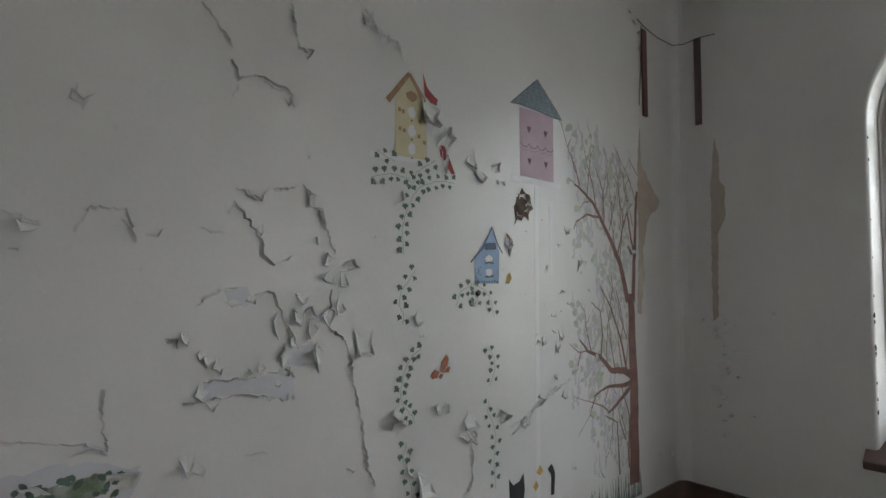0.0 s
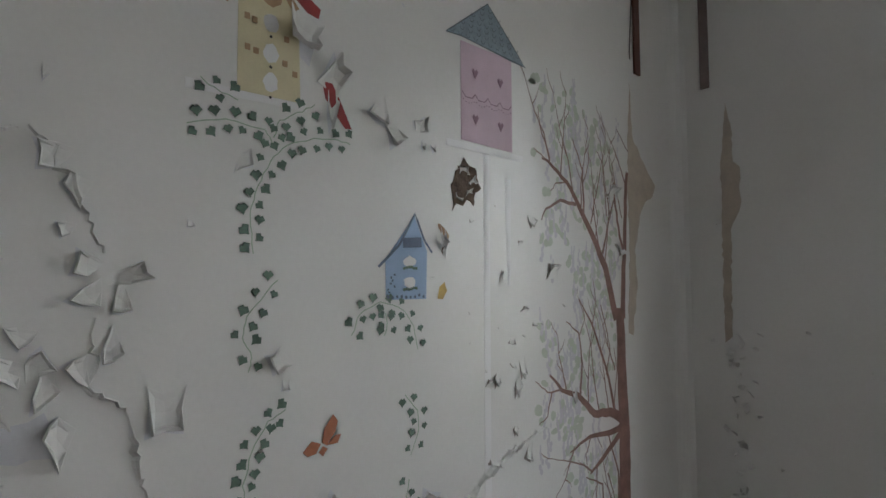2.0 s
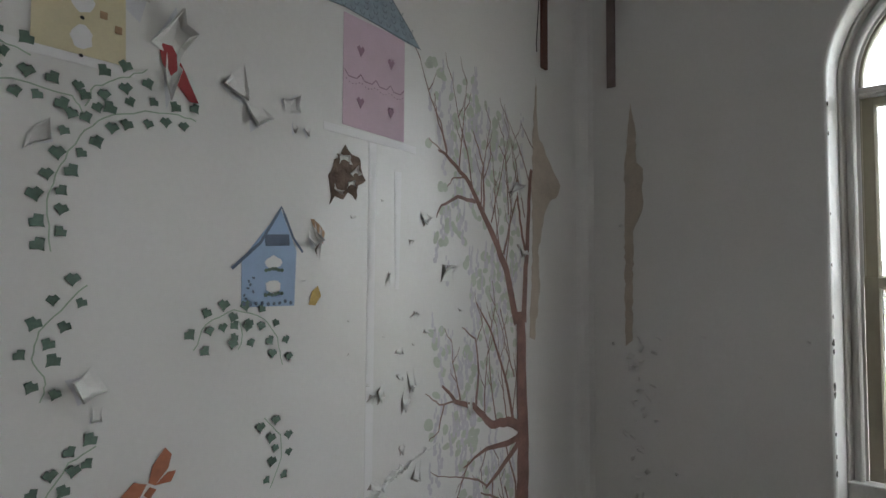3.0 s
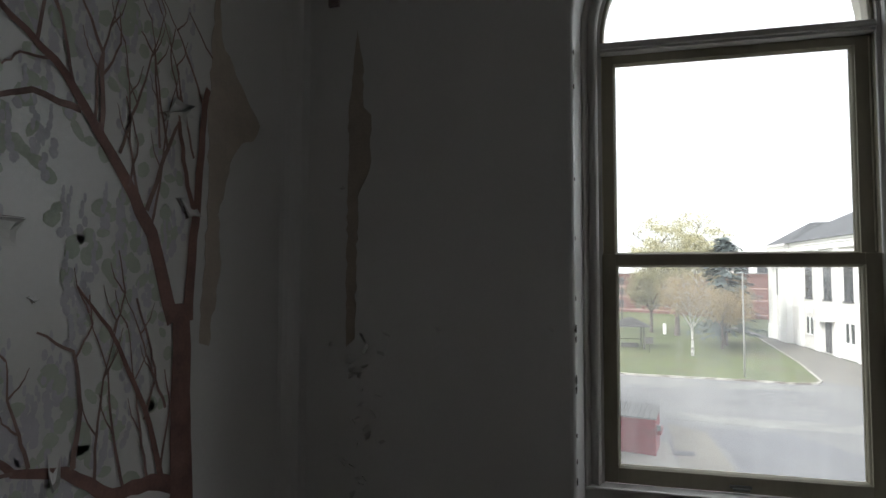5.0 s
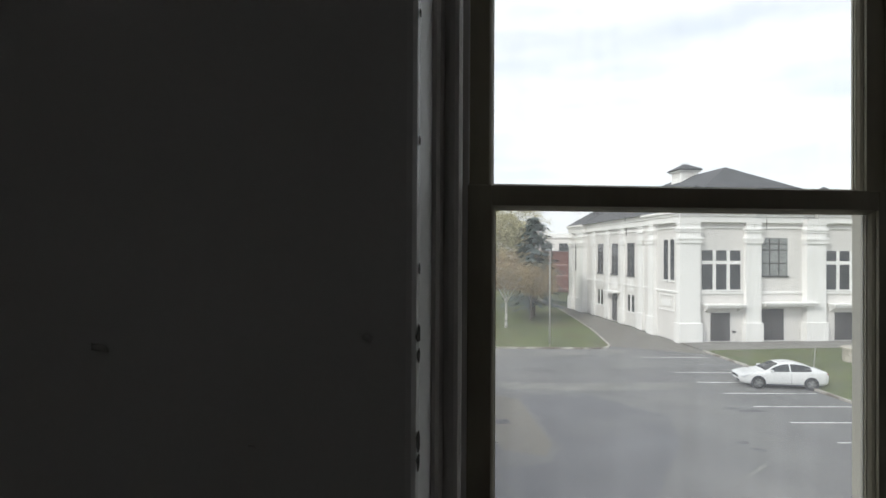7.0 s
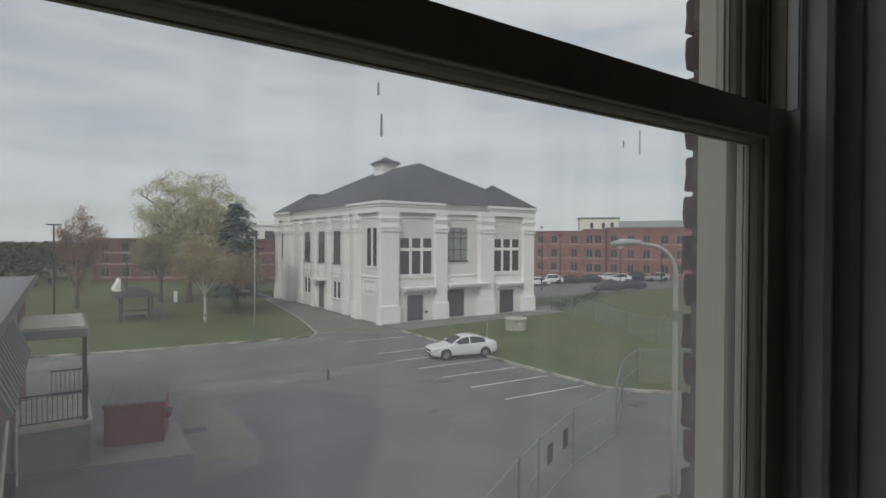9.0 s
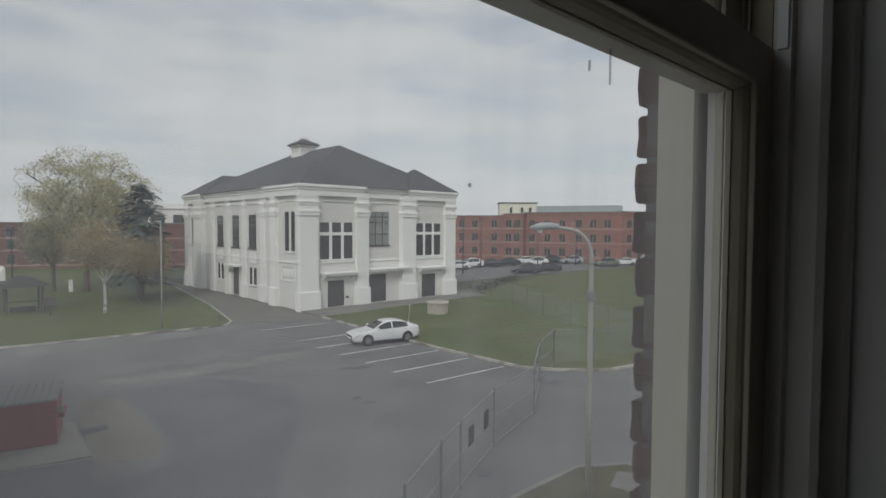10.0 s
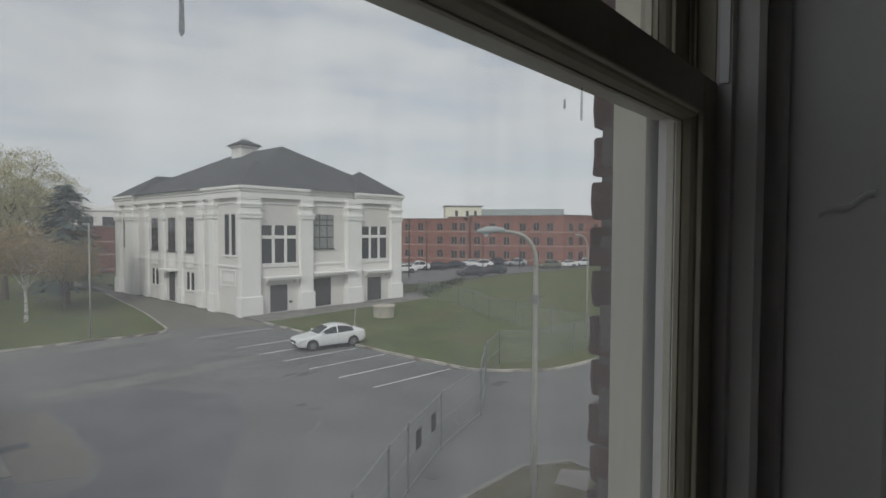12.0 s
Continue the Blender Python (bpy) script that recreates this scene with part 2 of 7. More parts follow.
# walls, floor, ceiling
part("floor", box(-0.3, XE + 0.3, YS - 0.3, 0.42, -0.25, 0.0), FLOOR_WOOD)["kind"] = "structure"
part("ceiling", box(-0.3, XE + 0.3, YS - 0.3, 0.30, H, H + 0.25), CEILING)["kind"] = "structure"
west = Geo().prism([(-0.3, YS), (0, YS), (0, -0.09)] + [(0.09 - 0.09 * math.cos(a), -0.09 + 0.09 * math.sin(a)) for a in (0.3, 0.6, 0.9, 1.2)] + [(0.09, 0), (0.09, 0.3), (-0.3, 0.3)], 0, H)
tagged(part("wall_west", west, PLASTER), "off-white painted plaster wall with peeling paint", "wall", kind="structure")
east = Geo().box(XE, XE + 0.3, YS, 0.3, 0, H)
part("wall_east", east, PLASTER)["kind"] = "structure"
part("wall_south", box(-0.3, XE + 0.3, YS - 0.3, YS, 0, H), PLASTER)["kind"] = "structure"

north = Geo()
R_EDGE = R_WALL + 0.028
north.box(0.09, XC - R_EDGE, 0, 0.30, 0, H)
OPEN = (XC + 3.02, XC + 3.50, XC + 3.97, XC + 5.45)      # two unseen openings, added along the same wall to brighten the room
north.box(XC + R_EDGE, OPEN[0], 0, 0.30, 0, H).box(OPEN[1], OPEN[2], 0, 0.30, 0, H).box(OPEN[3], XE, 0, 0.30, 0, H)
for x0, x1 in (OPEN[:2], OPEN[2:]):
    north.box(x0, x1, 0, 0.30, 0, 0.75).box(x0, x1, 0, 0.30, 3.25, H)
north.box(XC - R_EDGE, XC + R_EDGE, 0, 0.30, 0, Z_SILL - 0.05)
steps = 28
for i in range(steps):
    a0, a1 = math.pi * (1 - i / steps), math.pi * (1 - (i + 1) / steps)
    p0, p1 = (XC + R_EDGE * math.cos(a0), ZC + R_EDGE * math.sin(a0)), (XC + R_EDGE * math.cos(a1), ZC + R_EDGE * math.sin(a1))
    north.prism([p0, p1, (p1[0], H), (p0[0], H)], 0, 0.30, "y")
nose = [(R_EDGE, 0.0)] + [(R_WALL + 0.028 - 0.028 * math.sin(a), 0.028 - 0.028 * math.cos(a)) for a in (0.4, 0.8, 1.2, 1.57)] + [(R_WOOD, 0.126), (R_WOOD, 0.30), (R_EDGE, 0.30)]
north.sweep(nose, arch_frames(Z_SILL - 0.05))
tagged(part("wall_north", north, PLASTER), "painted plaster window wall with a rounded arched reveal", "wall", kind="structure")

skirt = Geo().box(0.0, 0.022, YS, -0.089, 0, 0.165).box(0.089, XE, -0.024, 0.0, 0, 0.165)
arc = [i * math.pi / 16 for i in range(9)]
skirt.prism([(0.09 - 0.092 * math.cos(a), -0.09 + 0.092 * math.sin(a)) for a in arc] + [(0.09 - 0.066 * math.cos(a), -0.09 + 0.066 * math.sin(a)) for a in arc[::-1]], 0, 0.165)
tagged(part("baseboard", skirt, BROWN_WOOD, bevel=0.004), "dark brown wooden baseboard", "baseboard", kind="structure")

# ---- the window ----
window = thing("window_1", pose(XC, 0.2, Z_SILL), "tall arched double-hung wooden window with dusty panes", "window", kind="structure")
INV = Matrix.Translation((-XC, -0.2, -Z_SILL))


def wpart(name, geo, mat, parent=None, label="", bevel=0.0, smooth=False):
    return part(name, geo.moved(INV), mat, parent or window, label, bevel, smooth)


moulding = [(R_WOOD, 0.124), (0.592, 0.121), (0.584, 0.126), (0.578, 0.144), (0.572, 0.156), (0.562, 0.150), (0.552, 0.140), (0.543, 0.139),
            (0.536, 0.146), (0.533, 0.160), (0.531, 0.170), (R_BEAD, 0.172), (R_BEAD, 0.262), (0.594, 0.288), (R_WOOD, 0.288)]
wpart("window_frame", Geo().sweep(moulding, arch_frames(0.76)), FRAME_WOOD, label="moulded grey-painted wooden frame")
casing = [(0.5205, 0.280), (0.5175, 0.326), (0.62, 0.330), (0.62, 0.292), (0.596, 0.2895)]
wpart("outer_casing", Geo().sweep(casing, arch_frames(0.80)), OUT_CASING, label="cream-painted outer casing")


def sash(name, y0, y1, z0, z1, gz0, gz1, gy, label, glass):
    """A sash: flat stiles and rails, an ovolo moulding that runs down to the pane, putty outside."""
    xo, xi = R_BEAD - 0.002, R_GLASS
    wide, high = 0.013, 0.009
    xa, za, zb = xi + wide, gz0 - high, gz1 + high
    s = Geo()
    s.box(XC - xo, XC - xa, y0, y1, z0, z1).box(XC + xa, XC + xo, y0, y1, z0, z1)
    s.box(XC - xa, XC + xa, y0, y1, z0, za).box(XC - xa, XC + xa, y0, y1, zb, z1)
    ob = wpart(name, s, SASH_WOOD, label=label, bevel=0.002)
    # ovolo section: u from 0 at the arris to 1 at the pane, v the depth behind the face
    d = gy - 0.0018 - y0
    section = [(-0.1, 0.0015), (0.0, 0.0015), (0.05, 0.22 * d), (0.30, 0.30 * d), (0.58, 0.46 * d), (0.76, 0.66 * d), (0.84, 0.80 * d), (1.0, 0.82 * d), (1.0, d), (-0.1, d)]
    for sx in (-1, 1):
        part("stile_moulding", Geo().prism([(XC + sx * (xa - wide * u), y0 + v) for u, v in section], za, zb).moved(INV), SASH_WOOD, ob)
        g = Geo().prism([(XC + sx * (xi + 0.004), gy + 0.0018), (XC + sx * (xi + 0.004), gy + 0.012), (XC + sx * (xi - 0.0005), gy + 0.003), (XC + sx * (xi - 0.0005), gy + 0.0018)], gz0, gz1)
        part("putty", g.moved(INV), SASH_WOOD, ob)
    for z, sz in ((za, 1), (zb, -1)):
        part("rail_moulding", Geo().prism([(y0 + v, z + sz * high * u) for u, v in section], XC - xa, XC + xa, "x").moved(INV), SASH_WOOD, ob)
    pane = part("pane", box(XC - xi - 0.006, XC + xi + 0.006, gy - 0.0015, gy + 0.0015, gz0 - 0.005, gz1 + 0.005).moved(INV), glass, ob, "dusty pane with dried water streaks")
    pane.visible_shadow = False
    return ob


lower = sash("lower_sash", 0.188, 0.2205, 0.848, 1.802, 0.921, 1.7465, 0.2160, "lower sash of olive-grey painted wood", DUSTY_GLASS)
upper = sash("upper_sash", 0.2225, 0.268, 1.764, 2.672, 1.811, 2.626, 0.2460, "upper sash of olive-grey painted wood", PANE_GLASS)
wpart("transom", Geo().box(XC - R_BEAD, XC + R_BEAD, 0.176, 0.270, 2.672, 2.716).box(XC - R_BEAD, XC + R_BEAD, 0.166, 0.180, 2.684, 2.700), FRAME_WOOD, label="moulded transom bar", bevel=0.004)
fan = [(R_BEAD - 0.001, 0.190), (0.506, 0.188), (0.500, 0.196), (0.497, 0.236), (R_BEAD - 0.001, 0.240)]
fanlight = wpart("fanlight", Geo().sweep(fan, arch_frames(2.716)), SASH_WOOD, label="half-round fanlight sash")
wpart_g = Geo().prism([(XC - 0.500, 2.716)] + [(XC + 0.500 * math.cos(math.pi * (1 - i / 28)), ZC + 0.500 * math.sin(math.pi * (1 - i / 28))) for i in range(29)] + [(XC + 0.500, 2.716)], 0.218, 0.221, "y")
fp = part("pane", wpart_g.moved(INV), PANE_GLASS, fanlight)
fp.visible_shadow = False
wpart("stool", Geo().box(XC - 0.600, XC + 0.600, 0.128, 0.262, 0.762, 0.835).box(XC - 0.600, XC + 0.600, 0.116, 0.19, 0.835, 0.849), FRAME_WOOD, label="narrow stool board under the sash", bevel=0.005)
sill = Geo().prism([(0.27, 0.770), (0.27, 0.72), (-0.075, 0.560), (-0.082, 0.575), (-0.082, 0.610), (-0.070, 0.622), (0.145, 0.762)], XC - 0.700, XC + 0.700, "x")
tagged(part("window_sill", sill, BROWN_WOOD, bevel=0.004), "dark brown sloping sill board with flaked paint", "window sill", kind="structure")
out_sill = Geo().prism([(0.291, 0.835), (0.37, 0.81), (0.44, 0.785), (0.44, 0.72), (0.291, 0.72)], XC - 0.574, XC + 0.574, "x")
wpart("outer_sill", out_sill, OUT_CASING, label="weathered outer sill", bevel=0.004)

# ---- outdoors: ground ----
G = -5.55


def slab(name, outline, top, thick, mat, label, category):
    return tagged(part(name, Geo().prism(outline, top - thick, top), mat), label, category, kind="structure")


slab("ground", [(-2500, -2500), (2500, -2500), (2500, 2500), (-2500, 2500)], G - 0.05, 0.5, FAR_GRASS, "open ground reaching the horizon", "ground")
slab("road", [(-60, 0.5), (70, 0.5), (70, 44), (24, 44), (24, 82), (-60, 82)], G, 0.045, ASPHALT, "worn grey asphalt yard and drive", "road")
LAWN_W = [(-60, 42.5), (0.3, 41.3), (6, 40.0), (13, 39.45), (15.6, 39.05), (17.2, 39.3), (17.8, 40.2), (19.55, 48.8), (22.4, 68.7), (22.4, 150), (-60, 150)]
LAWN_E = [(23.9, 37.6), (23.5, 29.1), (23.25, 23.6), (23.45, 17.2), (24.3, 15.9), (26.3, 14.1), (28.0, 13.7), (32, 13.2), (120, 11), (120, 48), (72, 50), (46, 42), (44, 38.6)]
slab("lawn", LAWN_W, G + 0.10, 0.14, GRASS, "autumn lawn with fallen leaves", "lawn")
slab("lawn", LAWN_E, G + 0.10, 0.14, GRASS, "green lawn beside the white hall", "lawn")
slab("far_parking", [(46, 50.5), (72, 51), (130, 49), (130, 120), (46, 120)], G + 0.02, 0.03, ASPHALT, "far asphalt parking area", "parking")


def kerb(points, mat=KERB):
    g = Geo()
    for (x0, y0), (x1, y1) in zip(points, points[1:]):
        d = Vector((x1 - x0, y1 - y0, 0))
        n = Vector((-d.y, d.x, 0)).normalized() * 0.075
        p = [Vector((x0, y0, 0)) + n, Vector((x1, y1, 0)) + n, Vector((x1, y1, 0)) - n, Vector((x0, y0, 0)) - n]
        g.prism([(q.x, q.y) for q in p], G - 0.03, G + 0.125 + random.uniform(-0.006, 0.006))
    return tagged(part("kerb", g, mat), "pale worn concrete kerb", "kerb", kind="structure")


kerb(LAWN_W[1:9])
kerb(LAWN_E[:9])
slab("pavement", [(24.0, 39.2), (24.0, 37.6), (44, 38.6), (44, 41.2), (24, 41.2)], G + 0.108, 0.13, CONCRETE, "concrete walk along the hall", "pavement")
slab("drive", [(17.95, 40.2), (19.7, 48.8), (22.5, 68.7), (24.2, 68.7), (24.2, 41.3), (23.7, 36.5)], G + 0.006, 0.03, PATCHED, "brownish worn drive beside the hall", "pavement")
slab("asphalt_patch", [(5.81, 26.77), (7.29, 25.56), (7.15, 19.28), (6.57, 18.04), (5.09, 18.87)], G + 0.006, 0.03, PATCHED, "brownish patched asphalt beside the pad", "pavement")
ISLAND = [(12.55, 8.97), (12.99, 8.95), (15.43, 8.87), (15.66, 8.68), (16.7, 7.99), (16.65, 7.27), (16.85, 1.2), (11.35, 1.2), (11.35, 8.97)]
SOIL = material("bare_soil_and_weeds", (0.105, 0.095, 0.060), 0.95, 0.35, 0.9, 25, 0.6, dirt=(0.075, 0.085, 0.04), dirt_at=(0.5, 0.7))
slab("planted_island", ISLAND, G + 0.07, 0.14, SOIL, "small weedy soil island beside the lamp post", "lawn")
kerb(ISLAND[:7], CONCRETE)
slab("concrete_square", [(15.1, 7.6), (16.1, 7.95), (16.5, 7.2), (15.3, 6.7)], G + 0.078, 0.05, CONCRETE, "worn concrete square in the island", "pavement")

# parking lines
for i, y in enumerate((18.42, 20.91, 23.35, 25.8, 28.2, 30.75, 35.55)):
    ln = Geo().box(-2.45, 2.45, -0.055, 0.055, 0.0, 0.006)
    tagged(part("parking_line", ln, WHITE_PAINT), "worn white parking line on asphalt", "road marking", "parking lines").matrix_world = pose(20.55, y, G + 0.001, 0, 0, -4.5)

# ---- the white hall ----
BX, BY, BW, BL, BH = 24.0, 41.2, 18.0, 28.3, 10.2
hall = thing("hall_building", pose(BX, BY, G), "two-storey white stucco hall with pilasters and a grey hipped roof", "building")
walls = Geo()
walls.box(0.55, BW - 0.55, 0.55, BL, 0, BH)
walls.box(0.35, 6.0, 0.35, 6.2, 0, BH).box(0.35, 6.4, 23.0, BL, 0, BH).box(12.2, BW - 0.35, 0.35, 6.0, 0, BH)
part("wall", walls, GREY_STUCCO, hall, "pale grey stucco wall")


def pilaster(x0, x1, y0, y1):
    g = Geo()
    g.box(x0, x1, y0, y1, 0, BH - 0.1)
    p = part("pilaster", g, WHITE_STUCCO, hall, "white stucco pilaster with a stepped capital", bevel=0.03)
    for zz, hh, o in ((0, 1.62, 0.12), (8.05, 0.28, 0.10), (8.33, 0.22, 0.15), (8.95, 0.18, 0.07), (9.13, 0.16, 0.13), (9.6, 0.5, 0.04)):
        part("band", box(x0 - o, x1 + o, y0 - o, y1 + o, zz, zz + hh), WHITE_STUCCO, p, bevel=0.03)
    return p


for x0, x1 in ((0.0, 1.75), (5.65, 6.95), (10.9, 12.6), (16.55, 18.0)):
    pilaster(x0, x1, 0.0, 0.6)
for y0, y1 in ((4.6, 5.6),):
    pilaster(0.0, 0.9, y0, y1)
for y0, y1 in ((7.5, 8.6), (11.9, 12.7), (15.9, 16.7), (20.0, 20.8)):
    pilaster(0.40, 0.9, y0, y1)
for y0, y1 in ((22.9, 25.2), (27.0, 28.3)):
    pilaster(0.0, 0.9, y0, y1)

# entablature and mouldings
for nm, z0, z1, o in (("frieze", 9.75, 10.25, 0.05), ("cornice", 10.25, 10.48, 0.14), ("gutter", 10.48, 10.72, 0.27)):
    g = Geo()
    g.box(-o, 6.3 + o, -o, 6.3 + o, z0, z1).box(11.9 - o, BW + o, -o, 6.3 + o, z0, z1).box(-o, 6.5 + o, 22.7 - o, BL + o, z0, z1)
    g.box(0.35 - o, BW - 0.2 + o, 0.35 - o, BL - 0.2 + o, z0 + 0.004, z1 - 0.004)
    part(nm, g, WHITE_STUCCO, hall, "white moulded " + nm, bevel=0.03)
g = Geo()
for z0, z1, o in ((3.95, 4.12, 0.10), (9.3, 9.42, 0.10)):
    g.box(0.35 - o, 6.0, 0.35 - o, 6.2, z0, z1).box(12.2, BW - 0.35 + o, 0.35 - o, 6, z0, z1).box(0.35 - o, 6, 23, BL, z0, z1)
    g.box(0.55 - o, BW - 0.6, 0.55 - o, BL - 0.2, z0 + 0.004, z1 - 0.004)
part("string_course", g, WHITE_STUCCO, hall, "white string course", bevel=0.02)


def front_window(x0, x1, z0, z1, cols, rows, y=0.35, bar=0.1, frame_mat=WHITE_STUCCO, side=False, glass=DARK_GLASS):
    """A framed window on the front (or, with side, on the west face), each pane its own piece."""
    def B(g, a0, a1, d0, d1, c0, c1):
        return g.box(d0, d1, a0, a1, c0, c1) if side else g.box(a0, a1, d0, d1, c0, c1)
    fr = Geo()
    w = (x1 - x0 - bar * (cols - 1)) / cols
    for i in range(1, cols):
        xa = x0 + i * w + (i - 1) * bar
        B(fr, xa, xa + bar, y - 0.02, y + 0.06, z0, z1)
    for a, b in rows[1:]:
        B(fr, x0, x1, y - 0.016, y + 0.06, a - bar, a)
    B(fr, x0 - 0.08, x1 + 0.08, y - 0.12, y + 0.05, z0 - 0.14, z0)
    ob = part("window", fr, frame_mat, hall, "tall window with dark panes")
    for i in range(cols):
        for a, b in rows:
            xa = x0 + i * (w + bar)
            part("pane", B(Geo(), xa, xa + w, y - 0.006, y + 0.004, a, b), glass, ob)
    return ob


TRI = [(4.3, 6.45), (6.65, 7.5)]
front_window(2.05, 5.35, 4.3, 7.5, 3, TRI, bar=0.28)
front_window(12.85, 16.1, 4.3, 7.5, 3, TRI, bar=0.28)
front_window(7.25, 9.6, 5.45, 8.55, 3, [(5.45, 6.4), (6.5, 7.5), (7.6, 8.0), (8.1, 8.55)], y=0.55, bar=0.10, frame_mat=DOOR_GREY, glass=BLIND_GLASS)
for y0, y1 in ((0.95, 1.60), (2.0, 2.75)):
    front_window(y0 + 0.6, y1 + 0.6, 5.0, 8.4, 1, [(5.0, 8.4)], y=0.35, side=True)
for y0 in (9.6, 13.6, 17.7):
    front_window(y0, y0 + 1.65, 5.05, 8.25, 2, [(5.05, 6.1), (6.2, 7.2), (7.3, 7.7), (7.8, 8.25)], y=0.55, bar=0.1, frame_mat=DOOR_GREY, side=True)
for y0 in (9.6, 17.7):
    front_window(y0, y0 + 1.5, 1.45, 3.1, 2, [(1.45, 3.1)], y=0.55, bar=0.3, side=True)
for y0 in (25.4, 26.3):
    front_window(y0, y0 + 0.45, 5.0, 8.3, 1, [(5.0, 8.3)], y=0.35, side=True)


def hall_door(x0, x1, z1, y, c0, c1, cz, depth):
    d = part("door", box(x0, x1, y - 0.03, y + 0.03, 0.12, z1), DOOR_GREY, hall, "dark grey double door")
    part("leaf_gap", box((x0 + x1) / 2 - 0.02, (x0 + x1) / 2 + 0.02, y - 0.04, y, 0.14, z1 - 0.03), SLATE, d)
    g = Geo().box(c0, c1, y - depth, y, cz, cz + 0.16).box(c0 - 0.1, c1 + 0.1, y - depth - 0.1, y, cz + 0.16, cz + 0.30)
    c = part("canopy", g, WHITE_STUCCO, hall, "flat white door canopy", bevel=0.02)
    for xx in (c0 + 0.1, c1 - 0.3):
        part("bracket", Geo().prism([(y, cz - 0.35), (y, cz), (y - depth * 0.8, cz)], xx, xx + 0.2, "x"), WHITE_STUCCO, c)


hall_door(2.8, 4.45, 2.4, 0.35, 2.2, 5.4, 2.85, 0.7)
hall_door(7.15, 9.25, 2.7, 0.55, 7.1, 11.6, 2.98, 0.9)
hall_door(13.6, 15.4, 2.4, 0.35, 13.05, 16.3, 2.85, 0.7)
part("door", box(0.5, 0.56, 13.8, 15.0, 0.12, 3.0), DOOR_GREY, hall, "dark side door")
part("canopy", box(-0.3, 0.55, 13.1, 15.6, 3.05, 3.25), WHITE_STUCCO, hall, "flat white side canopy", bevel=0.02)
for a0, a1, c0, c1 in ((1.5, 4.1, 2.35, 2.45), (1.5, 4.1, 3.65, 3.75), (1.5, 1.6, 2.45, 3.65), (4.0, 4.1, 2.45, 3.65), (1.95, 3.65, 2.75, 3.35)):
    part("relief_panel", Geo().box(0.28, 0.35, a0, a1, c0, c1), WHITE_STUCCO, hall, "raised rectangular wall moulding", bevel=0.02)
for y0 in (9.6, 13.6, 17.7, 24.9):
    part("relief_panel", Geo().box(0.48 if y0 < 20 else 0.30, 0.55, y0 + 0.15, y0 + 1.5, 3.5, 4.6), WHITE_STUCCO, hall, bevel=0.02)
part("vent", box(4.65, 4.95, 0.3, 0.36, 0.75, 0.95), DOOR_GREY, hall)

# roof: main hip, corner hips, cupola
ZR = 10.70


def hip(x0, x1, y0, y1, zr, ridge):
    """ridge: two points of the ridge in plan."""
    (ax, ay), (bx, by) = ridge
    return Geo().add([(x0, y0, ZR), (x1, y0, ZR), (x1, y1, ZR), (x0, y1, ZR), (ax, ay, zr), (bx, by, zr)],
                     [(0, 1, 4), (1, 2, 5, 4), (2, 3, 5), (3, 0, 4, 5), (0, 3, 2, 1)])



def hip2(x0, x1, y0, y1, zr, xa, xb):
    """A hip with its ridge along x."""
    ym = (y0 + y1) / 2
    return Geo().add([(x0, y0, ZR), (x1, y0, ZR), (x1, y1, ZR), (x0, y1, ZR), (xa, ym, zr), (xb, ym, zr)],
                     [(0, 1, 5, 4), (1, 2, 5), (2, 3, 4, 5), (3, 0, 4), (0, 3, 2, 1)])


roof = part("roof", hip(-0.1, BW + 0.1, -0.1, BL - 1.5, 15.75, ((BW / 2 + 0.5, 9.0), (BW / 2 + 0.5, 18.5))), SLATE, hall, "grey shingled hipped roof")
part("corner_roof", hip(-0.27, 6.6, -0.27, 6.6, 13.2, ((3.1, 3.1), (3.15, 3.15))), SLATE, roof)
part("corner_roof", hip(11.6, BW + 0.27, -0.27, 6.6, 13.2, ((14.9, 3.1), (14.9, 3.15))), SLATE, roof)
part("corner_roof", hip2(-0.27, BW + 0.27, 21.7, BL + 0.27, 13.2, 3.4, BW - 3.4), SLATE, roof)
cup = part("cupola", Geo().box(8.0, 10.0, 14.7, 16.7, 14.8, 16.25), WHITE_STUCCO, roof, "white louvred cupola", bevel=0.03)
part("cupola_cornice", Geo().box(7.8, 10.2, 14.5, 16.9, 16.12, 16.3), WHITE_STUCCO, cup, bevel=0.03)
for k in range(5):
    z = 15.55 + k * 0.11
    part("louvre", Geo().box(7.97, 8.0, 14.95, 16.45, z, z + 0.05).box(8.25, 9.75, 14.67, 14.7, z, z + 0.05), GREY_STUCCO, cup)
croof = part("cupola_roof", Geo().box(7.65, 10.35, 14.35, 17.05, 16.3, 16.40).add([(7.65, 14.35, 16.40), (10.35, 14.35, 16.40), (10.35, 17.05, 16.40), (7.65, 17.05, 16.40), (8.7, 15.4, 17.0), (9.3, 15.4, 17.0), (9.3, 16.0, 17.0), (8.7, 16.0, 17.0)], [(0, 1, 5, 4), (1, 2, 6, 5), (2, 3, 7, 6), (3, 0, 4, 7), (4, 5, 6, 7)]), SLATE, cup)
for k in range(10):
    part("finial", Geo().cone(7.75 + k * 0.27, 14.4 + 0.12 * (k % 2), 16.40, 16.58 + 0.08 * math.sin(k), 0.06, 0.01, 6), SLATE, croof)
for x, y in ((8.75, 15.45), (9.0, 15.45), (9.25, 15.45), (8.75, 15.9), (9.25, 15.9)):
    part("finial", Geo().cone(x, y, 16.98, 17.22, 0.07, 0.01, 6), SLATE, croof)

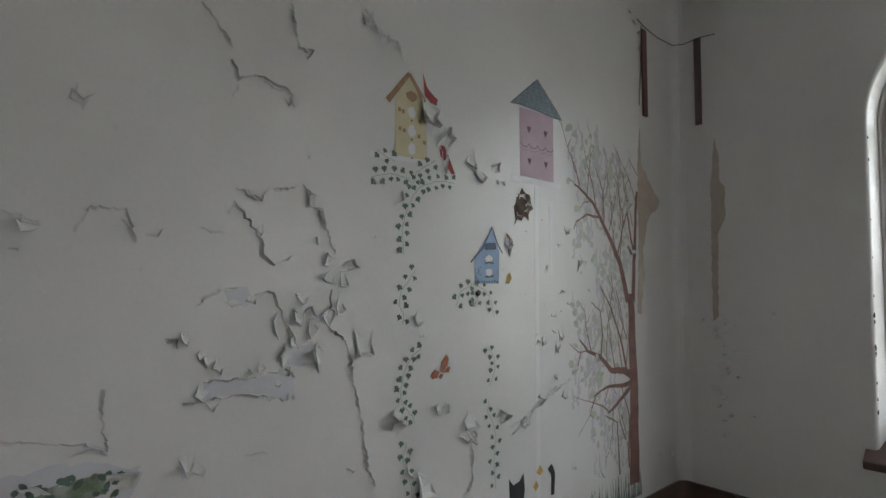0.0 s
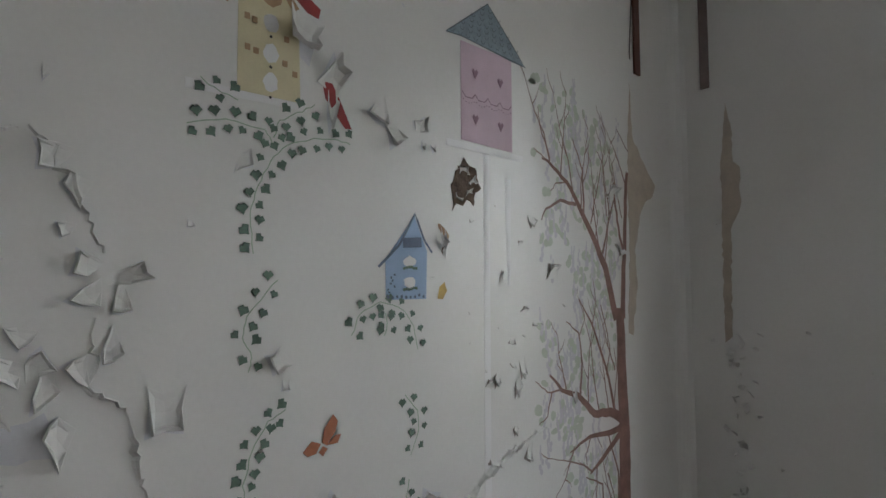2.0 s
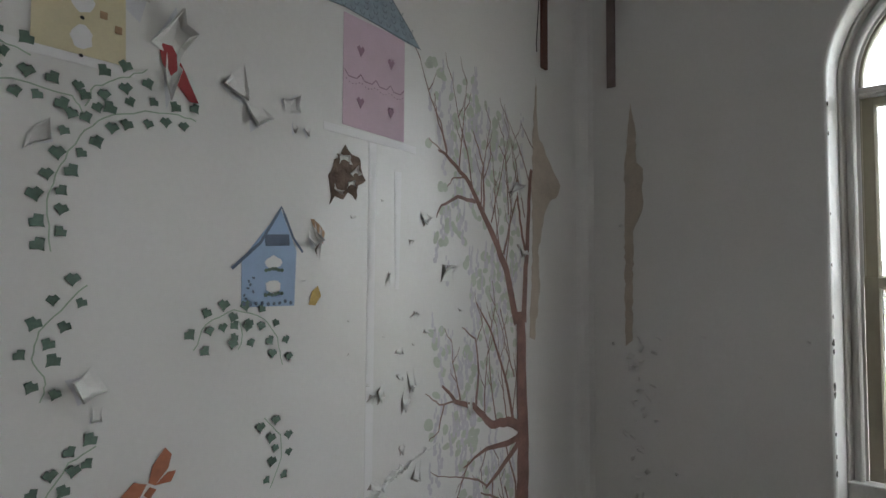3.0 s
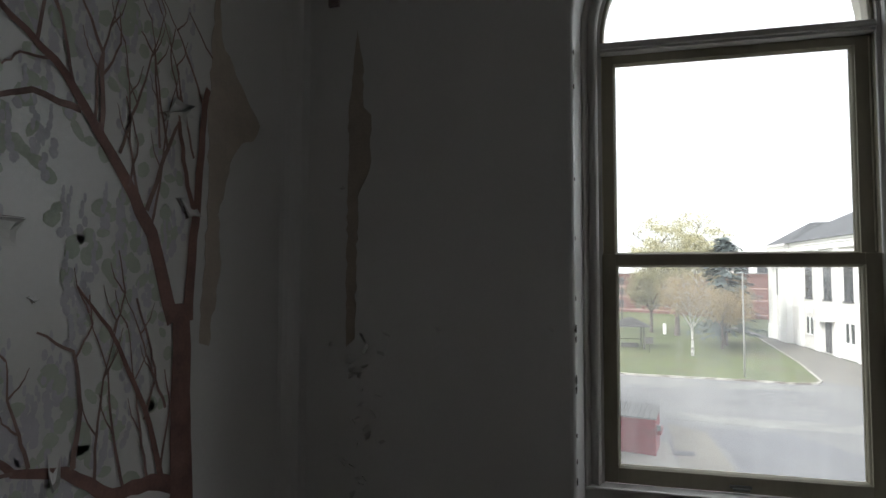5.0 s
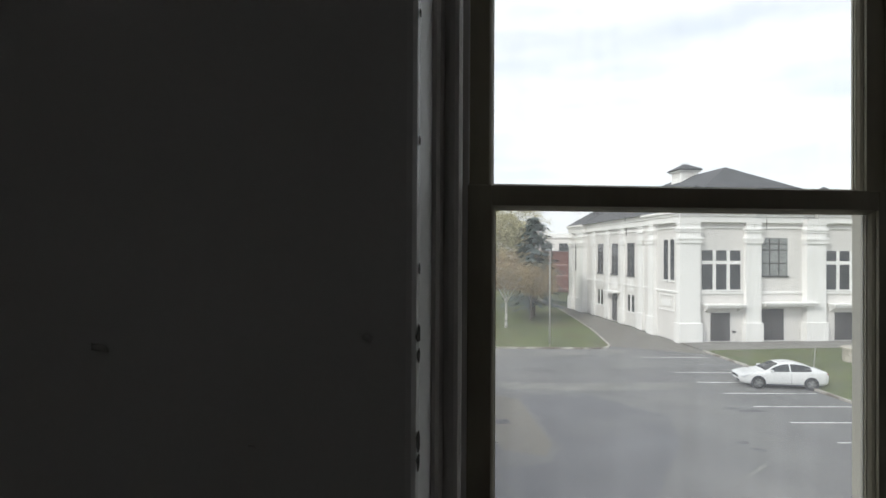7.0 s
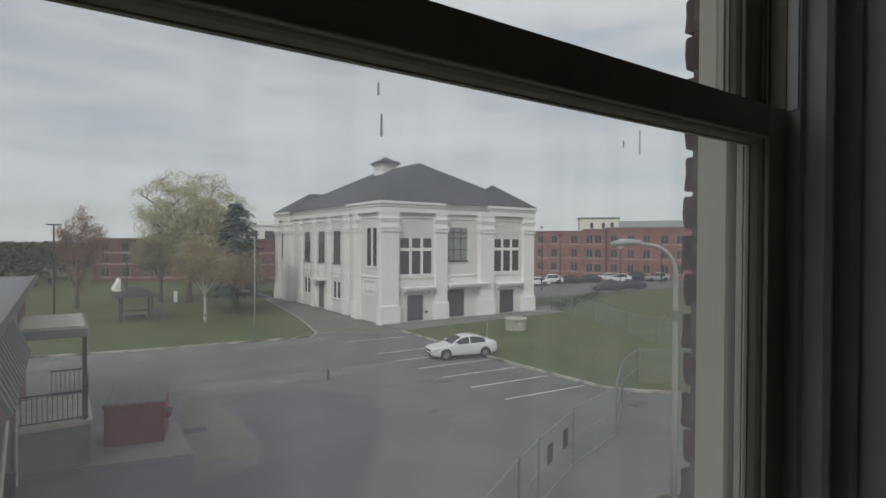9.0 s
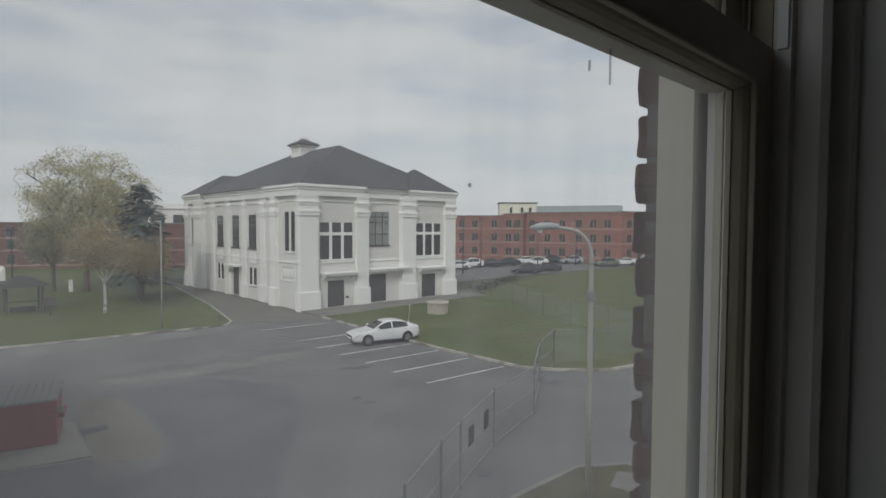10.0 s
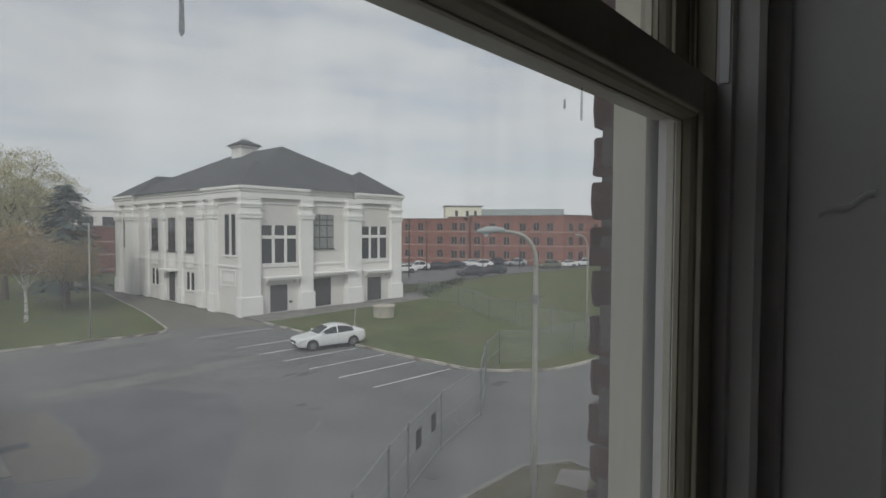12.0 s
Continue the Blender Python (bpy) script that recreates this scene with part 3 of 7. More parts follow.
# ---- the painted and peeling west wall ----
BROWN_PAINT = material("tree_brown_paint", (0.235, 0.13, 0.11), 0.6, 0.40, 12, 120, 0.05)
TWIG_PAINT = material("twig_brown_paint", (0.27, 0.175, 0.155), 0.6, 0.35, 12, 120, 0.0)
IVY_GREEN = material("ivy_green_paint", (0.12, 0.185, 0.15), 0.6, 0.35, 25, 150, 0.0)
STEM_GREEN = material("stem_green_paint", (0.36, 0.46, 0.36), 0.6, 0.15, 20, 120, 0.0)
PALE_GREEN = material("pale_green_wash", (0.53, 0.58, 0.50), 0.6, 0.10, 14, 120, 0.0)
LILAC = material("pale_lilac_wash", (0.60, 0.585, 0.63), 0.6, 0.10, 14, 120, 0.0)
YELLOW = material("soft_yellow_paint", (0.68, 0.62, 0.42), 0.6, 0.08, 8, 120, 0.0)
TAN = material("thatch_tan_paint", (0.42, 0.27, 0.16), 0.6, 0.25, 30, 150, 0.0)
PINK = material("pink_paint", (0.64, 0.49, 0.58), 0.6, 0.06, 8, 120, 0.0)
MAUVE = material("mauve_paint", (0.33, 0.20, 0.27), 0.6, 0.15, 20, 120, 0.0)
ROOF_BLUE = material("blue_grey_roof_paint", (0.27, 0.34, 0.40), 0.6, 0.2, 30, 150, 0.0)
ROOF_LINE = material("slate_line_paint", (0.15, 0.18, 0.21), 0.6, 0.15, 20, 120, 0.0)
SKY_BLUE = material("house_blue_paint", (0.33, 0.46, 0.66), 0.6, 0.08, 8, 120, 0.0)
NAVY = material("dark_blue_paint", (0.12, 0.16, 0.24), 0.6, 0.15, 20, 120, 0.0)
WHITE_WASH = material("white_wash_paint", (0.80, 0.80, 0.81), 0.45, 0.03, 6, 90, 0.0)
RED_PAINT = material("deep_red_paint", (0.33, 0.045, 0.05), 0.6, 0.15, 20, 120, 0.0)
RUST_PAINT = material("rust_orange_paint", (0.42, 0.16, 0.09), 0.6, 0.2, 25, 120, 0.0)
GOLD_PAINT = material("gold_paint", (0.55, 0.38, 0.12), 0.6, 0.2, 25, 120, 0.0)
BLACK_PAINT = material("black_paint", (0.03, 0.03, 0.035), 0.6, 0.2, 25, 120, 0.0)
BARE_PLASTER = material("bare_beige_plaster", (0.52, 0.455, 0.39), 0.95, 0.16, 9, 90, 0.5, dirt=(0.46, 0.41, 0.36))
HOLE_BROWN = material("torn_brown_board", (0.17, 0.125, 0.10), 0.95, 0.4, 25, 120, 0.8)
STRIP_GREY = material("mauve_grey_strip", (0.20, 0.155, 0.155), 0.8, 0.25, 8, 80, 0.3)
STRIP_BROWN = material("rust_brown_strip", (0.14, 0.06, 0.05), 0.8, 0.25, 8, 80, 0.3)
ST = bpy.data.objects["wall_west"]
rng = random.Random(7)


def flat(outline, x):
    """A painted patch on the west wall: outline in (y, z), as a thin film whose face is x metres proud."""
    return Geo().prism(outline, x - 0.0012, x, "x")


def ragged(outline, step=0.03, amount=0.008):
    """An outline with torn, uneven edges."""
    out = []
    for (a, b), (c, d) in zip(outline, outline[1:] + outline[:1]):
        m = max(1, int(math.dist((a, b), (c, d)) / step))
        for k in range(m):
            e = amount if k else amount * 0.3
            out.append((a + (c - a) * k / m + rng.uniform(-e, e), b + (d - b) * k / m + rng.uniform(-e, e)))
    return out


def ribbon(points, w0, w1, x, g=None, wob=0.0):
    """A painted stroke that tapers from w0 to w1."""
    g = g or Geo()
    pts = []
    for (a, b), (c, d) in zip(points, points[1:]):
        for k in range(4):
            pts.append((a + (c - a) * k / 4 + rng.uniform(-wob, wob), b + (d - b) * k / 4 + rng.uniform(-wob, wob)))
    pts.append(points[-1])
    n, out = len(pts), []
    for i, (y, z) in enumerate(pts):
        p, q = pts[max(i - 1, 0)], pts[min(i + 1, n - 1)]
        dy, dz = q[0] - p[0], q[1] - p[1]
        m = math.hypot(dy, dz) or 1
        w = (w0 + (w1 - w0) * i / (n - 1)) / 2
        out.append(((x, y - dz / m * w, z + dy / m * w), (x, y + dz / m * w, z - dy / m * w)))
    g.add([v for pr in out for v in pr], [(2 * i, 2 * i + 1, 2 * i + 3, 2 * i + 2) for i in range(n - 1)])
    return g


def blob(g, y, z, a, b, turn, x, n=8):
    c, s = math.cos(turn), math.sin(turn)
    pts = []
    for k in range(n):
        t = 2 * math.pi * k / n
        r = rng.uniform(0.85, 1.12)
        u, v = a * math.cos(t) * r, b * math.sin(t) * r
        pts.append((x, y + u * c - v * s, z + u * s + v * c))
    g.add(pts, [tuple(range(n))])


def painting(name, label):
    return thing(name, pose(0, 0, 0), label, "wall painting")


# yellow bird house
p = painting("painted_birdhouse", "yellow painted birdhouse with a thatched roof on the wall")
part("house_front", flat([(-2.768, 2.59), (-2.69, 2.705), (-2.60, 2.60), (-2.581, 2.593), (-2.573, 2.318), (-2.768, 2.315)], 0.0025), YELLOW, p)
part("roof_edge", ribbon([(-2.59, 2.60), (-2.684, 2.718)], 0.026, 0.020, 0.0045, ribbon([(-2.812, 2.565), (-2.684, 2.722)], 0.030, 0.020, 0.004)), TAN, p, "brown thatched roof edge")
g = Geo()
blob(g, -2.672, 2.612, 0.034, 0.026, 0, 0.004, 14)
part("entrance_hole", g, TAN, p)
for z in (2.537, 2.446, 2.356):
    g = Geo()
    blob(g, -2.67, z, 0.024, 0.030, 0, 0.004, 14)
    part("painted_window", g, WHITE_WASH, p)
    g = Geo()
    blob(g, -2.67, z - 0.042, 0.005, 0.005, 0, 0.004, 6)
    part("painted_dot", g, BLACK_PAINT, p)
for y, z in ((-2.742, 2.535), (-2.72, 2.53), (-2.74, 2.445), (-2.715, 2.44), (-2.625, 2.425), (-2.62, 2.50), (-2.592, 2.40)):
    part("painted_banner", flat([(y - 0.008, z - 0.008), (y + 0.008, z - 0.008), (y + 0.008, z + 0.010), (y - 0.008, z + 0.010)], 0.004), TAN, p)
part("painted_shelf", flat([(-2.906, 2.318), (-2.906, 2.290), (-2.55, 2.296), (-2.55, 2.314)], 0.0018), WHITE_WASH, p)

# pink bird house on its post
p = painting("painted_birdhouse", "pink painted birdhouse with a blue-grey roof and hearts")
part("house_front", flat([(-1.880, 2.722), (-1.571, 2.722), (-1.571, 2.319), (-1.880, 2.325)], 0.0025), PINK, p)
part("roof", flat([(-1.962, 2.732), (-1.723, 2.920), (-1.480, 2.715), (-1.57, 2.716), (-1.88, 2.742)], 0.0045), ROOF_BLUE, p, "blue-grey shingled roof")
g = Geo()
for r in range(7):
    z = 2.742 + r * 0.024
    half = 0.22 * (1 - r / 7.6)
    n = max(2, int(half / 0.022))
    for k in range(n):
        y = -1.722 - half + (k + 0.5 * (r % 2) + 0.3) * 2 * half / n
        ribbon([(y - 0.012, z + 0.012), (y - 0.006, z), (y + 0.006, z), (y + 0.012, z + 0.012)], 0.003, 0.003, 0.006, g)
part("shingle_lines", g, ROOF_LINE, p)
part("roof_outline", ribbon([(-1.962, 2.732), (-1.723, 2.920), (-1.480, 2.715), (-1.88, 2.738), (-1.962, 2.732)], 0.005, 0.005, 0.0062), ROOF_LINE, p)
for y, z in ((-1.80, 2.608), (-1.646, 2.606), (-1.799, 2.421), (-1.646, 2.419)):
    part("heart", flat([(y, z - 0.024), (y + 0.018, z + 0.006), (y + 0.009, z + 0.017), (y, z + 0.008), (y - 0.009, z + 0.017), (y - 0.018, z + 0.006)], 0.0045), MAUVE, p, "small dark heart")
g = Geo()
for k in range(4):
    y = -1.875 + k * 0.075
    ribbon([(y, 2.520), (y + 0.018, 2.500), (y + 0.056, 2.500), (y + 0.075, 2.520)], 0.004, 0.004, 0.0042, g)
    for j in range(5):
        blob(g, y + 0.008 + j * 0.015, 2.488 - 0.01 * math.sin(j * 0.8), 0.003, 0.003, 0, 0.0042, 5)
part("lace_band", g, MAUVE, p)
part("painted_shelf", flat([(-1.960, 2.318), (-1.50, 2.314), (-1.50, 2.286), (-1.960, 2.290)], 0.0018), WHITE_WASH, p)
part("painted_post", flat([(-1.752, 2.286), (-1.716, 2.286), (-1.722, 0.45), (-1.760, 0.45)], 0.0007), WHITE_WASH, p)
part("painted_post", flat([(-1.62, 2.20), (-1.58, 2.20), (-1.59, 1.75), (-1.61, 1.75)], 0.0007), WHITE_WASH, p)

# blue bird house
p = painting("painted_birdhouse", "blue painted birdhouse with a steep gable roof")
part("house_front", flat([(-2.249, 1.848), (-2.119, 2.005), (-2.061, 1.880), (-2.066, 1.708), (-2.247, 1.710)], 0.0025), SKY_BLUE, p)
part("roof_outline", ribbon([(-2.280, 1.822), (-2.19, 1.900), (-2.119, 2.013), (-2.075, 1.92), (-2.038, 1.876)], 0.010, 0.008, 0.0045), NAVY, p)
part("painted_sign", flat([(-2.175, 1.925), (-2.090, 1.930), (-2.088, 1.895), (-2.172, 1.890)], 0.0045), NAVY, p)
for z in (1.842, 1.768):
    g = Geo()
    blob(g, -2.144, z, 0.028, 0.020, 0, 0.0045, 12)
    w = part("painted_window", g, WHITE_WASH, p)
    g = Geo()
    for k in range(6):
        blob(g, -2.170 + k * 0.011, z - 0.022 + rng.uniform(-0.003, 0.003), 0.007, 0.006, 0, 0.0058, 6)
    part("window_box", g, IVY_GREEN, w)
g = Geo()
for k in range(9):
    blob(g, -2.24 + k * 0.020, 1.716 + rng.uniform(0, 0.008), 0.006, 0.006, 0, 0.0045, 6)
for k in range(7):
    blob(g, -2.225 + rng.uniform(-0.02, 0.02), 1.735 + k * 0.010, 0.006, 0.004, k, 0.0045, 5)
part("painted_flowers", g, NAVY, p)


def ivy(points, count, both=True, label="dark green stencilled ivy vine on the wall"):
    """A stem with three-lobed leaves to either side."""
    v = thing("painted_ivy", pose(0, 0, 0), label, "wall painting", "painted ivy vines")
    part("stem", ribbon(points, 0.0035, 0.003, 0.0022, wob=0.003), STEM_GREEN, v, "thin pale green stem")
    lengths = [math.dist(a, b) for a, b in zip(points, points[1:])]
    total = sum(lengths)
    for i in range(count):
        d = total * (i + 0.3) / count
        k = 0
        while k < len(lengths) - 1 and d > lengths[k]:
            d -= lengths[k]
            k += 1
        (a, b), (c, e) = points[k], points[k + 1]
        t = d / lengths[k]
        y, z = a + (c - a) * t, b + (e - b) * t
        dy, dz = (c - a) / lengths[k], (e - b) / lengths[k]
        sd = (1 if i % 2 else -1) * rng.uniform(0.018, 0.032)
        y, z = y - dz * sd, z + dy * sd
        turn = rng.uniform(-0.9, 0.9)
        s = rng.uniform(0.0140, 0.0195)
        shape = ((0, -1.05), (0.30, -0.55), (0.62, -0.25), (1.0, 0.05), (0.72, 0.40), (0.40, 0.80), (0, 0.52), (-0.40, 0.80), (-0.72, 0.40), (-1.0, 0.05), (-0.62, -0.25), (-0.30, -0.55))
        cs, sn = math.cos(turn), math.sin(turn)
        part("ivy_leaf", Geo().add([(0.0042, y + s * (u * cs - w * sn), z + s * (u * sn + w * cs)) for u, w in shape], [tuple(range(12))]), IVY_GREEN, v)


ivy([(-2.90, 2.195), (-2.797, 2.225), (-2.685, 2.215), (-2.656, 2.175)], 11)
ivy([(-2.868, 2.325), (-2.82, 2.30), (-2.765, 2.285)], 4)
ivy([(-2.656, 2.20), (-2.64, 2.25), (-2.58, 2.285), (-2.522, 2.325)], 7)
ivy([(-2.392, 2.222), (-2.46, 2.225), (-2.527, 2.216), (-2.619, 2.182), (-2.668, 2.124), (-2.704, 2.049), (-2.727, 1.966), (-2.715, 1.855)], 23)
ivy([(-2.642, 1.782), (-2.679, 1.738), (-2.73, 1.68), (-2.744, 1.622), (-2.713, 1.561), (-2.725, 1.523)], 10)
ivy([(-2.610, 1.40), (-2.667, 1.380), (-2.712, 1.307), (-2.735, 1.215), (-2.723, 1.155), (-2.664, 1.094), (-2.652, 1.060)], 19)
ivy([(-2.383, 1.600), (-2.354, 1.668), (-2.269, 1.706), (-2.173, 1.674), (-2.123, 1.613), (-2.105, 1.529)], 16)
ivy([(-2.25, 1.67), (-2.24, 1.63), (-2.254, 1.59)], 5)
ivy([(-2.165, 1.377), (-2.109, 1.316), (-2.103, 1.245), (-2.14, 1.168)], 9)
ivy([(-2.144, 1.089), (-2.161, 1.035), (-2.119, 0.968), (-2.096, 0.882), (-2.113, 0.78), (-2.10, 0.62)], 15)
ivy([(-2.70, 0.98), (-2.72, 0.90), (-2.68, 0.82), (-2.66, 0.70)], 10)

# plain painted shapes on the wall
for name, label, mat, outs in (
        ("painted_motif", "small rust-orange painted motif on the wall", RUST_PAINT, ([(-2.491, 1.283), (-2.483, 1.323), (-2.452, 1.362), (-2.435, 1.341), (-2.443, 1.308), (-2.475, 1.273)], [(-2.495, 1.281), (-2.526, 1.294), (-2.555, 1.267), (-2.54, 1.251), (-2.51, 1.254)], [(-2.475, 1.273), (-2.443, 1.298), (-2.423, 1.297), (-2.435, 1.272)], [(-2.487, 1.272), (-2.502, 1.256), (-2.487, 1.242), (-2.471, 1.262)])),
        ("painted_motif", "small deep red painted motif beside the yellow birdhouse", RED_PAINT, ([(-2.600, 2.745), (-2.575, 2.680), (-2.545, 2.655), (-2.505, 2.632), (-2.512, 2.600), (-2.55, 2.606), (-2.588, 2.635), (-2.594, 2.68)],)),
        ("painted_motif", "small deep red painted motif below the yellow birdhouse", RED_PAINT, ([(-2.498, 2.405), (-2.462, 2.405), (-2.430, 2.352), (-2.388, 2.270), (-2.412, 2.268), (-2.465, 2.325), (-2.486, 2.352)],)),
        ("painted_motif", "small golden painted motif beside the blue birdhouse", GOLD_PAINT, ([(-2.010, 1.708), (-2.000, 1.750), (-1.975, 1.768), (-1.962, 1.735), (-1.985, 1.705)],)),
        ("painted_motif", "brown and cream striped painted motif", TAN, ([(-2.008, 1.985), (-1.992, 1.985), (-1.985, 1.93)], [(-1.990, 1.980), (-1.972, 1.970), (-1.972, 1.92)], [(-1.968, 1.965), (-1.950, 1.945), (-1.958, 1.905)])),
        ("painted_motif", "black painted motif low on the wall", BLACK_PAINT, ([(-1.99, 0.50), (-1.995, 0.64), (-1.96, 0.60), (-1.91, 0.61), (-1.875, 0.645), (-1.865, 0.55), (-1.89, 0.45), (-1.96, 0.44)], [(-1.66, 0.62), (-1.62, 0.64), (-1.59, 0.58), (-1.60, 0.46), (-1.63, 0.46), (-1.625, 0.58)])),
        ("painted_motif", "yellow painted flowers low on the wall", GOLD_PAINT, ([(-1.76, 0.62), (-1.73, 0.66), (-1.70, 0.62), (-1.73, 0.60)], [(-1.79, 0.55), (-1.765, 0.58), (-1.745, 0.545), (-1.77, 0.52)]))):
    p = painting(name, label)
    for o in outs:
        part("painted_shape", flat(o, 0.0036), mat, p)

# painted tree beside the corner
tree_p = painting("painted_tree", "painted brown tree with pale green and lilac leaves beside the corner")
part("painted_trunk", ribbon([(-0.69, 0.30), (-0.685, 0.721), (-0.680, 1.025), (-0.697, 1.33), (-0.700, 1.62)], 0.130, 0.078, 0.0045, wob=0.006), BROWN_PAINT, tree_p, "thick brown painted trunk")
for pts, a, b in (
        ([(-0.735, 1.56), (-0.840, 1.837), (-0.935, 1.972), (-1.057, 2.12), (-1.173, 2.241), (-1.317, 2.317), (-1.364, 2.329)], 0.056, 0.007),
        ([(-0.670, 1.56), (-0.650, 1.84), (-0.632, 2.007), (-0.612, 2.262), (-0.59, 2.36)], 0.048, 0.026),
        ([(-1.091, 2.136), (-1.226, 2.143), (-1.339, 2.098), (-1.371, 2.042)], 0.020, 0.006),
        ([(-1.030, 2.10), (-1.032, 2.314), (-1.115, 2.457)], 0.018, 0.006),
        ([(-0.861, 1.90), (-0.797, 2.079), (-0.732, 2.206), (-0.728, 2.309)], 0.018, 0.008),
        ([(-0.642, 1.902), (-0.698, 2.044), (-0.732, 2.206)], 0.022, 0.018),
        ([(-0.65, 1.015), (-0.818, 1.098), (-0.967, 1.109), (-1.105, 1.221), (-1.236, 1.264), (-1.329, 1.344)], 0.056, 0.010),
        ([(-0.768, 1.08), (-0.847, 1.326), (-0.987, 1.567), (-1.089, 1.683)], 0.024, 0.006),
        ([(-1.088, 1.219), (-1.065, 1.365), (-1.095, 1.516), (-1.194, 1.576)], 0.018, 0.005),
        ([(-0.66, 1.008), (-0.822, 0.991), (-1.007, 1.012), (-1.18, 0.969)], 0.040, 0.008),
        ([(-0.66, 1.008), (-0.901, 0.878), (-1.012, 0.833)], 0.040, 0.012),
        ([(-0.763, 0.42), (-0.752, 0.783), (-0.841, 0.994)], 0.020, 0.010),
        ([(-0.879, 0.40), (-0.907, 0.758), (-1.049, 0.825)], 0.018, 0.006),
        ([(-0.892, 1.641), (-0.839, 1.521), (-0.805, 1.401), (-0.849, 1.287)], 0.008, 0.010),
        ([(-1.301, 2.319), (-1.375, 2.48), (-1.39, 2.56)], 0.010, 0.004),
        ([(-1.333, 2.324), (-1.423, 2.365)], 0.008, 0.004),
        ([(-0.574, 2.476), (-0.696, 2.584)], 0.008, 0.006),
        ([(-0.811, 2.10), (-0.844, 2.377), (-0.9, 2.43)], 0.010, 0.005),
        ([(-1.236, 1.264), (-1.347, 1.268), (-1.435, 1.329)], 0.010, 0.004),
        ([(-1.316, 1.264), (-1.349, 1.164), (-1.41, 1.138)], 0.010, 0.004),
        ([(-1.18, 2.24), (-1.26, 2.22), (-1.30, 2.18)], 0.008, 0.004),
        ([(-0.93, 1.96), (-0.90, 2.10), (-0.95, 2.22)], 0.009, 0.004),
        ([(-0.73, 2.25), (-0.78, 2.40), (-0.76, 2.50)], 0.008, 0.004),
        ([(-1.03, 2.25), (-0.97, 2.36), (-0.98, 2.45)], 0.008, 0.004),
        ([(-0.97, 1.55), (-0.93, 1.66), (-0.96, 1.78)], 0.008, 0.004),
        ([(-1.09, 1.50), (-1.04, 1.58), (-1.05, 1.66)], 0.007, 0.004),
        ([(-0.78, 1.12), (-0.74, 1.30), (-0.77, 1.42)], 0.010, 0.004),
        ([(-1.00, 1.01), (-1.05, 0.93), (-1.03, 0.84)], 0.009, 0.004)):
    part("painted_branch", ribbon(pts, a, b, 0.0032 + rng.uniform(0, 0.0008), wob=0.004), BROWN_PAINT if a > 0.02 else TWIG_PAINT, tree_p)
rt = random.Random(23)
for y, z, lean, high in ((-1.30, 2.33, -0.05, 0.35), (-1.22, 2.25, 0.04, 0.42), (-1.12, 2.20, -0.06, 0.45), (-1.05, 2.13, 0.03, 0.40), (-0.97, 2.05, 0.05, 0.48), (-0.90, 1.95, -0.02, 0.42), (-0.84, 1.86, 0.05, 0.50), (-0.78, 2.10, -0.04, 0.38), (-0.66, 2.10, -0.06, 0.42), (-0.62, 2.30, -0.07, 0.30), (-1.20, 1.26, -0.05, 0.26), (-1.02, 1.14, 0.02, 0.44), (-0.92, 1.11, -0.05, 0.50), (-0.83, 1.10, -0.02, 0.46), (-0.76, 1.30, -0.06, 0.36), (-1.14, 0.99, -0.06, -0.20), (-0.95, 0.86, -0.03, -0.28), (-0.85, 0.80, 0.03, -0.30), (-0.80, 0.62, -0.05, 0.32), (-1.0, 0.84, -0.10, 0.14)):
    pts = [(y, z)]
    for k in range(3):
        y, z = y + lean * rt.uniform(0.3, 1.4) + rt.uniform(-0.02, 0.02), z + high / 3
        pts.append((y, z))
    part("painted_twig", ribbon(pts, 0.011, 0.003, 0.0030, wob=0.003), TWIG_PAINT, tree_p)
    for (a, b), sd in zip(pts[1:], (-1, 1, -1)):
        part("painted_twig", ribbon([(a, b), (a + sd * 0.035, b + high * 0.12), (a + sd * 0.05, b + high * 0.24)], 0.006, 0.002, 0.0031, wob=0.002), TWIG_PAINT, tree_p)
gr, li = Geo(), Geo()
for cy, cz, sy, sz, n in ((-1.25, 2.48, 0.18, 0.22, 46), (-0.88, 2.42, 0.20, 0.19, 46), (-1.25, 2.0, 0.14, 0.18, 22), (-1.0, 1.78, 0.13, 0.16, 34), (-1.22, 1.45, 0.18, 0.16, 30), (-0.86, 1.5, 0.10, 0.2, 16), (-1.25, 1.1, 0.17, 0.12, 24), (-1.02, 0.86, 0.18, 0.16, 26), (-0.80, 1.95, 0.1, 0.18, 26), (-1.08, 2.28, 0.26, 0.30, 60), (-1.12, 1.25, 0.24, 0.24, 60), (-0.98, 0.75, 0.22, 0.24, 44), (-0.90, 1.68, 0.16, 0.22, 34)):
    for k in range(n):
        y, z = cy + rng.uniform(-1, 1) * sy, cz + rng.uniform(-1, 1) * sz
        if rng.random() < 0.55:
            blob(gr, y, z, rng.uniform(0.012, 0.026), rng.uniform(0.018, 0.032), rng.uniform(0, 3), 0.0016 + 0.0001 * (k % 7), 10)
        else:
            for j in range(6):
                blob(li, y + rng.uniform(-0.012, 0.012), z + (j - 2.5) * 0.021, 0.013 - 0.0016 * j, 0.015, 0, 0.0017 + 0.0001 * (k % 7) + 0.00001 * j, 8)
part("painted_leaves", gr, PALE_GREEN, tree_p, "pale green painted leaves")
part("painted_blossom", li, LILAC, tree_p, "pale lilac painted blossom spikes")
g = Geo()
for k in range(60):
    y = -1.25 + k * 0.011
    ribbon([(y, 0.20), (y + rng.uniform(-0.03, 0.03), rng.uniform(0.30, 0.40))], 0.010, 0.002, 0.002 + 0.00002 * k, g)
part("painted_grass", g, IVY_GREEN, tree_p, "green painted grass blades")

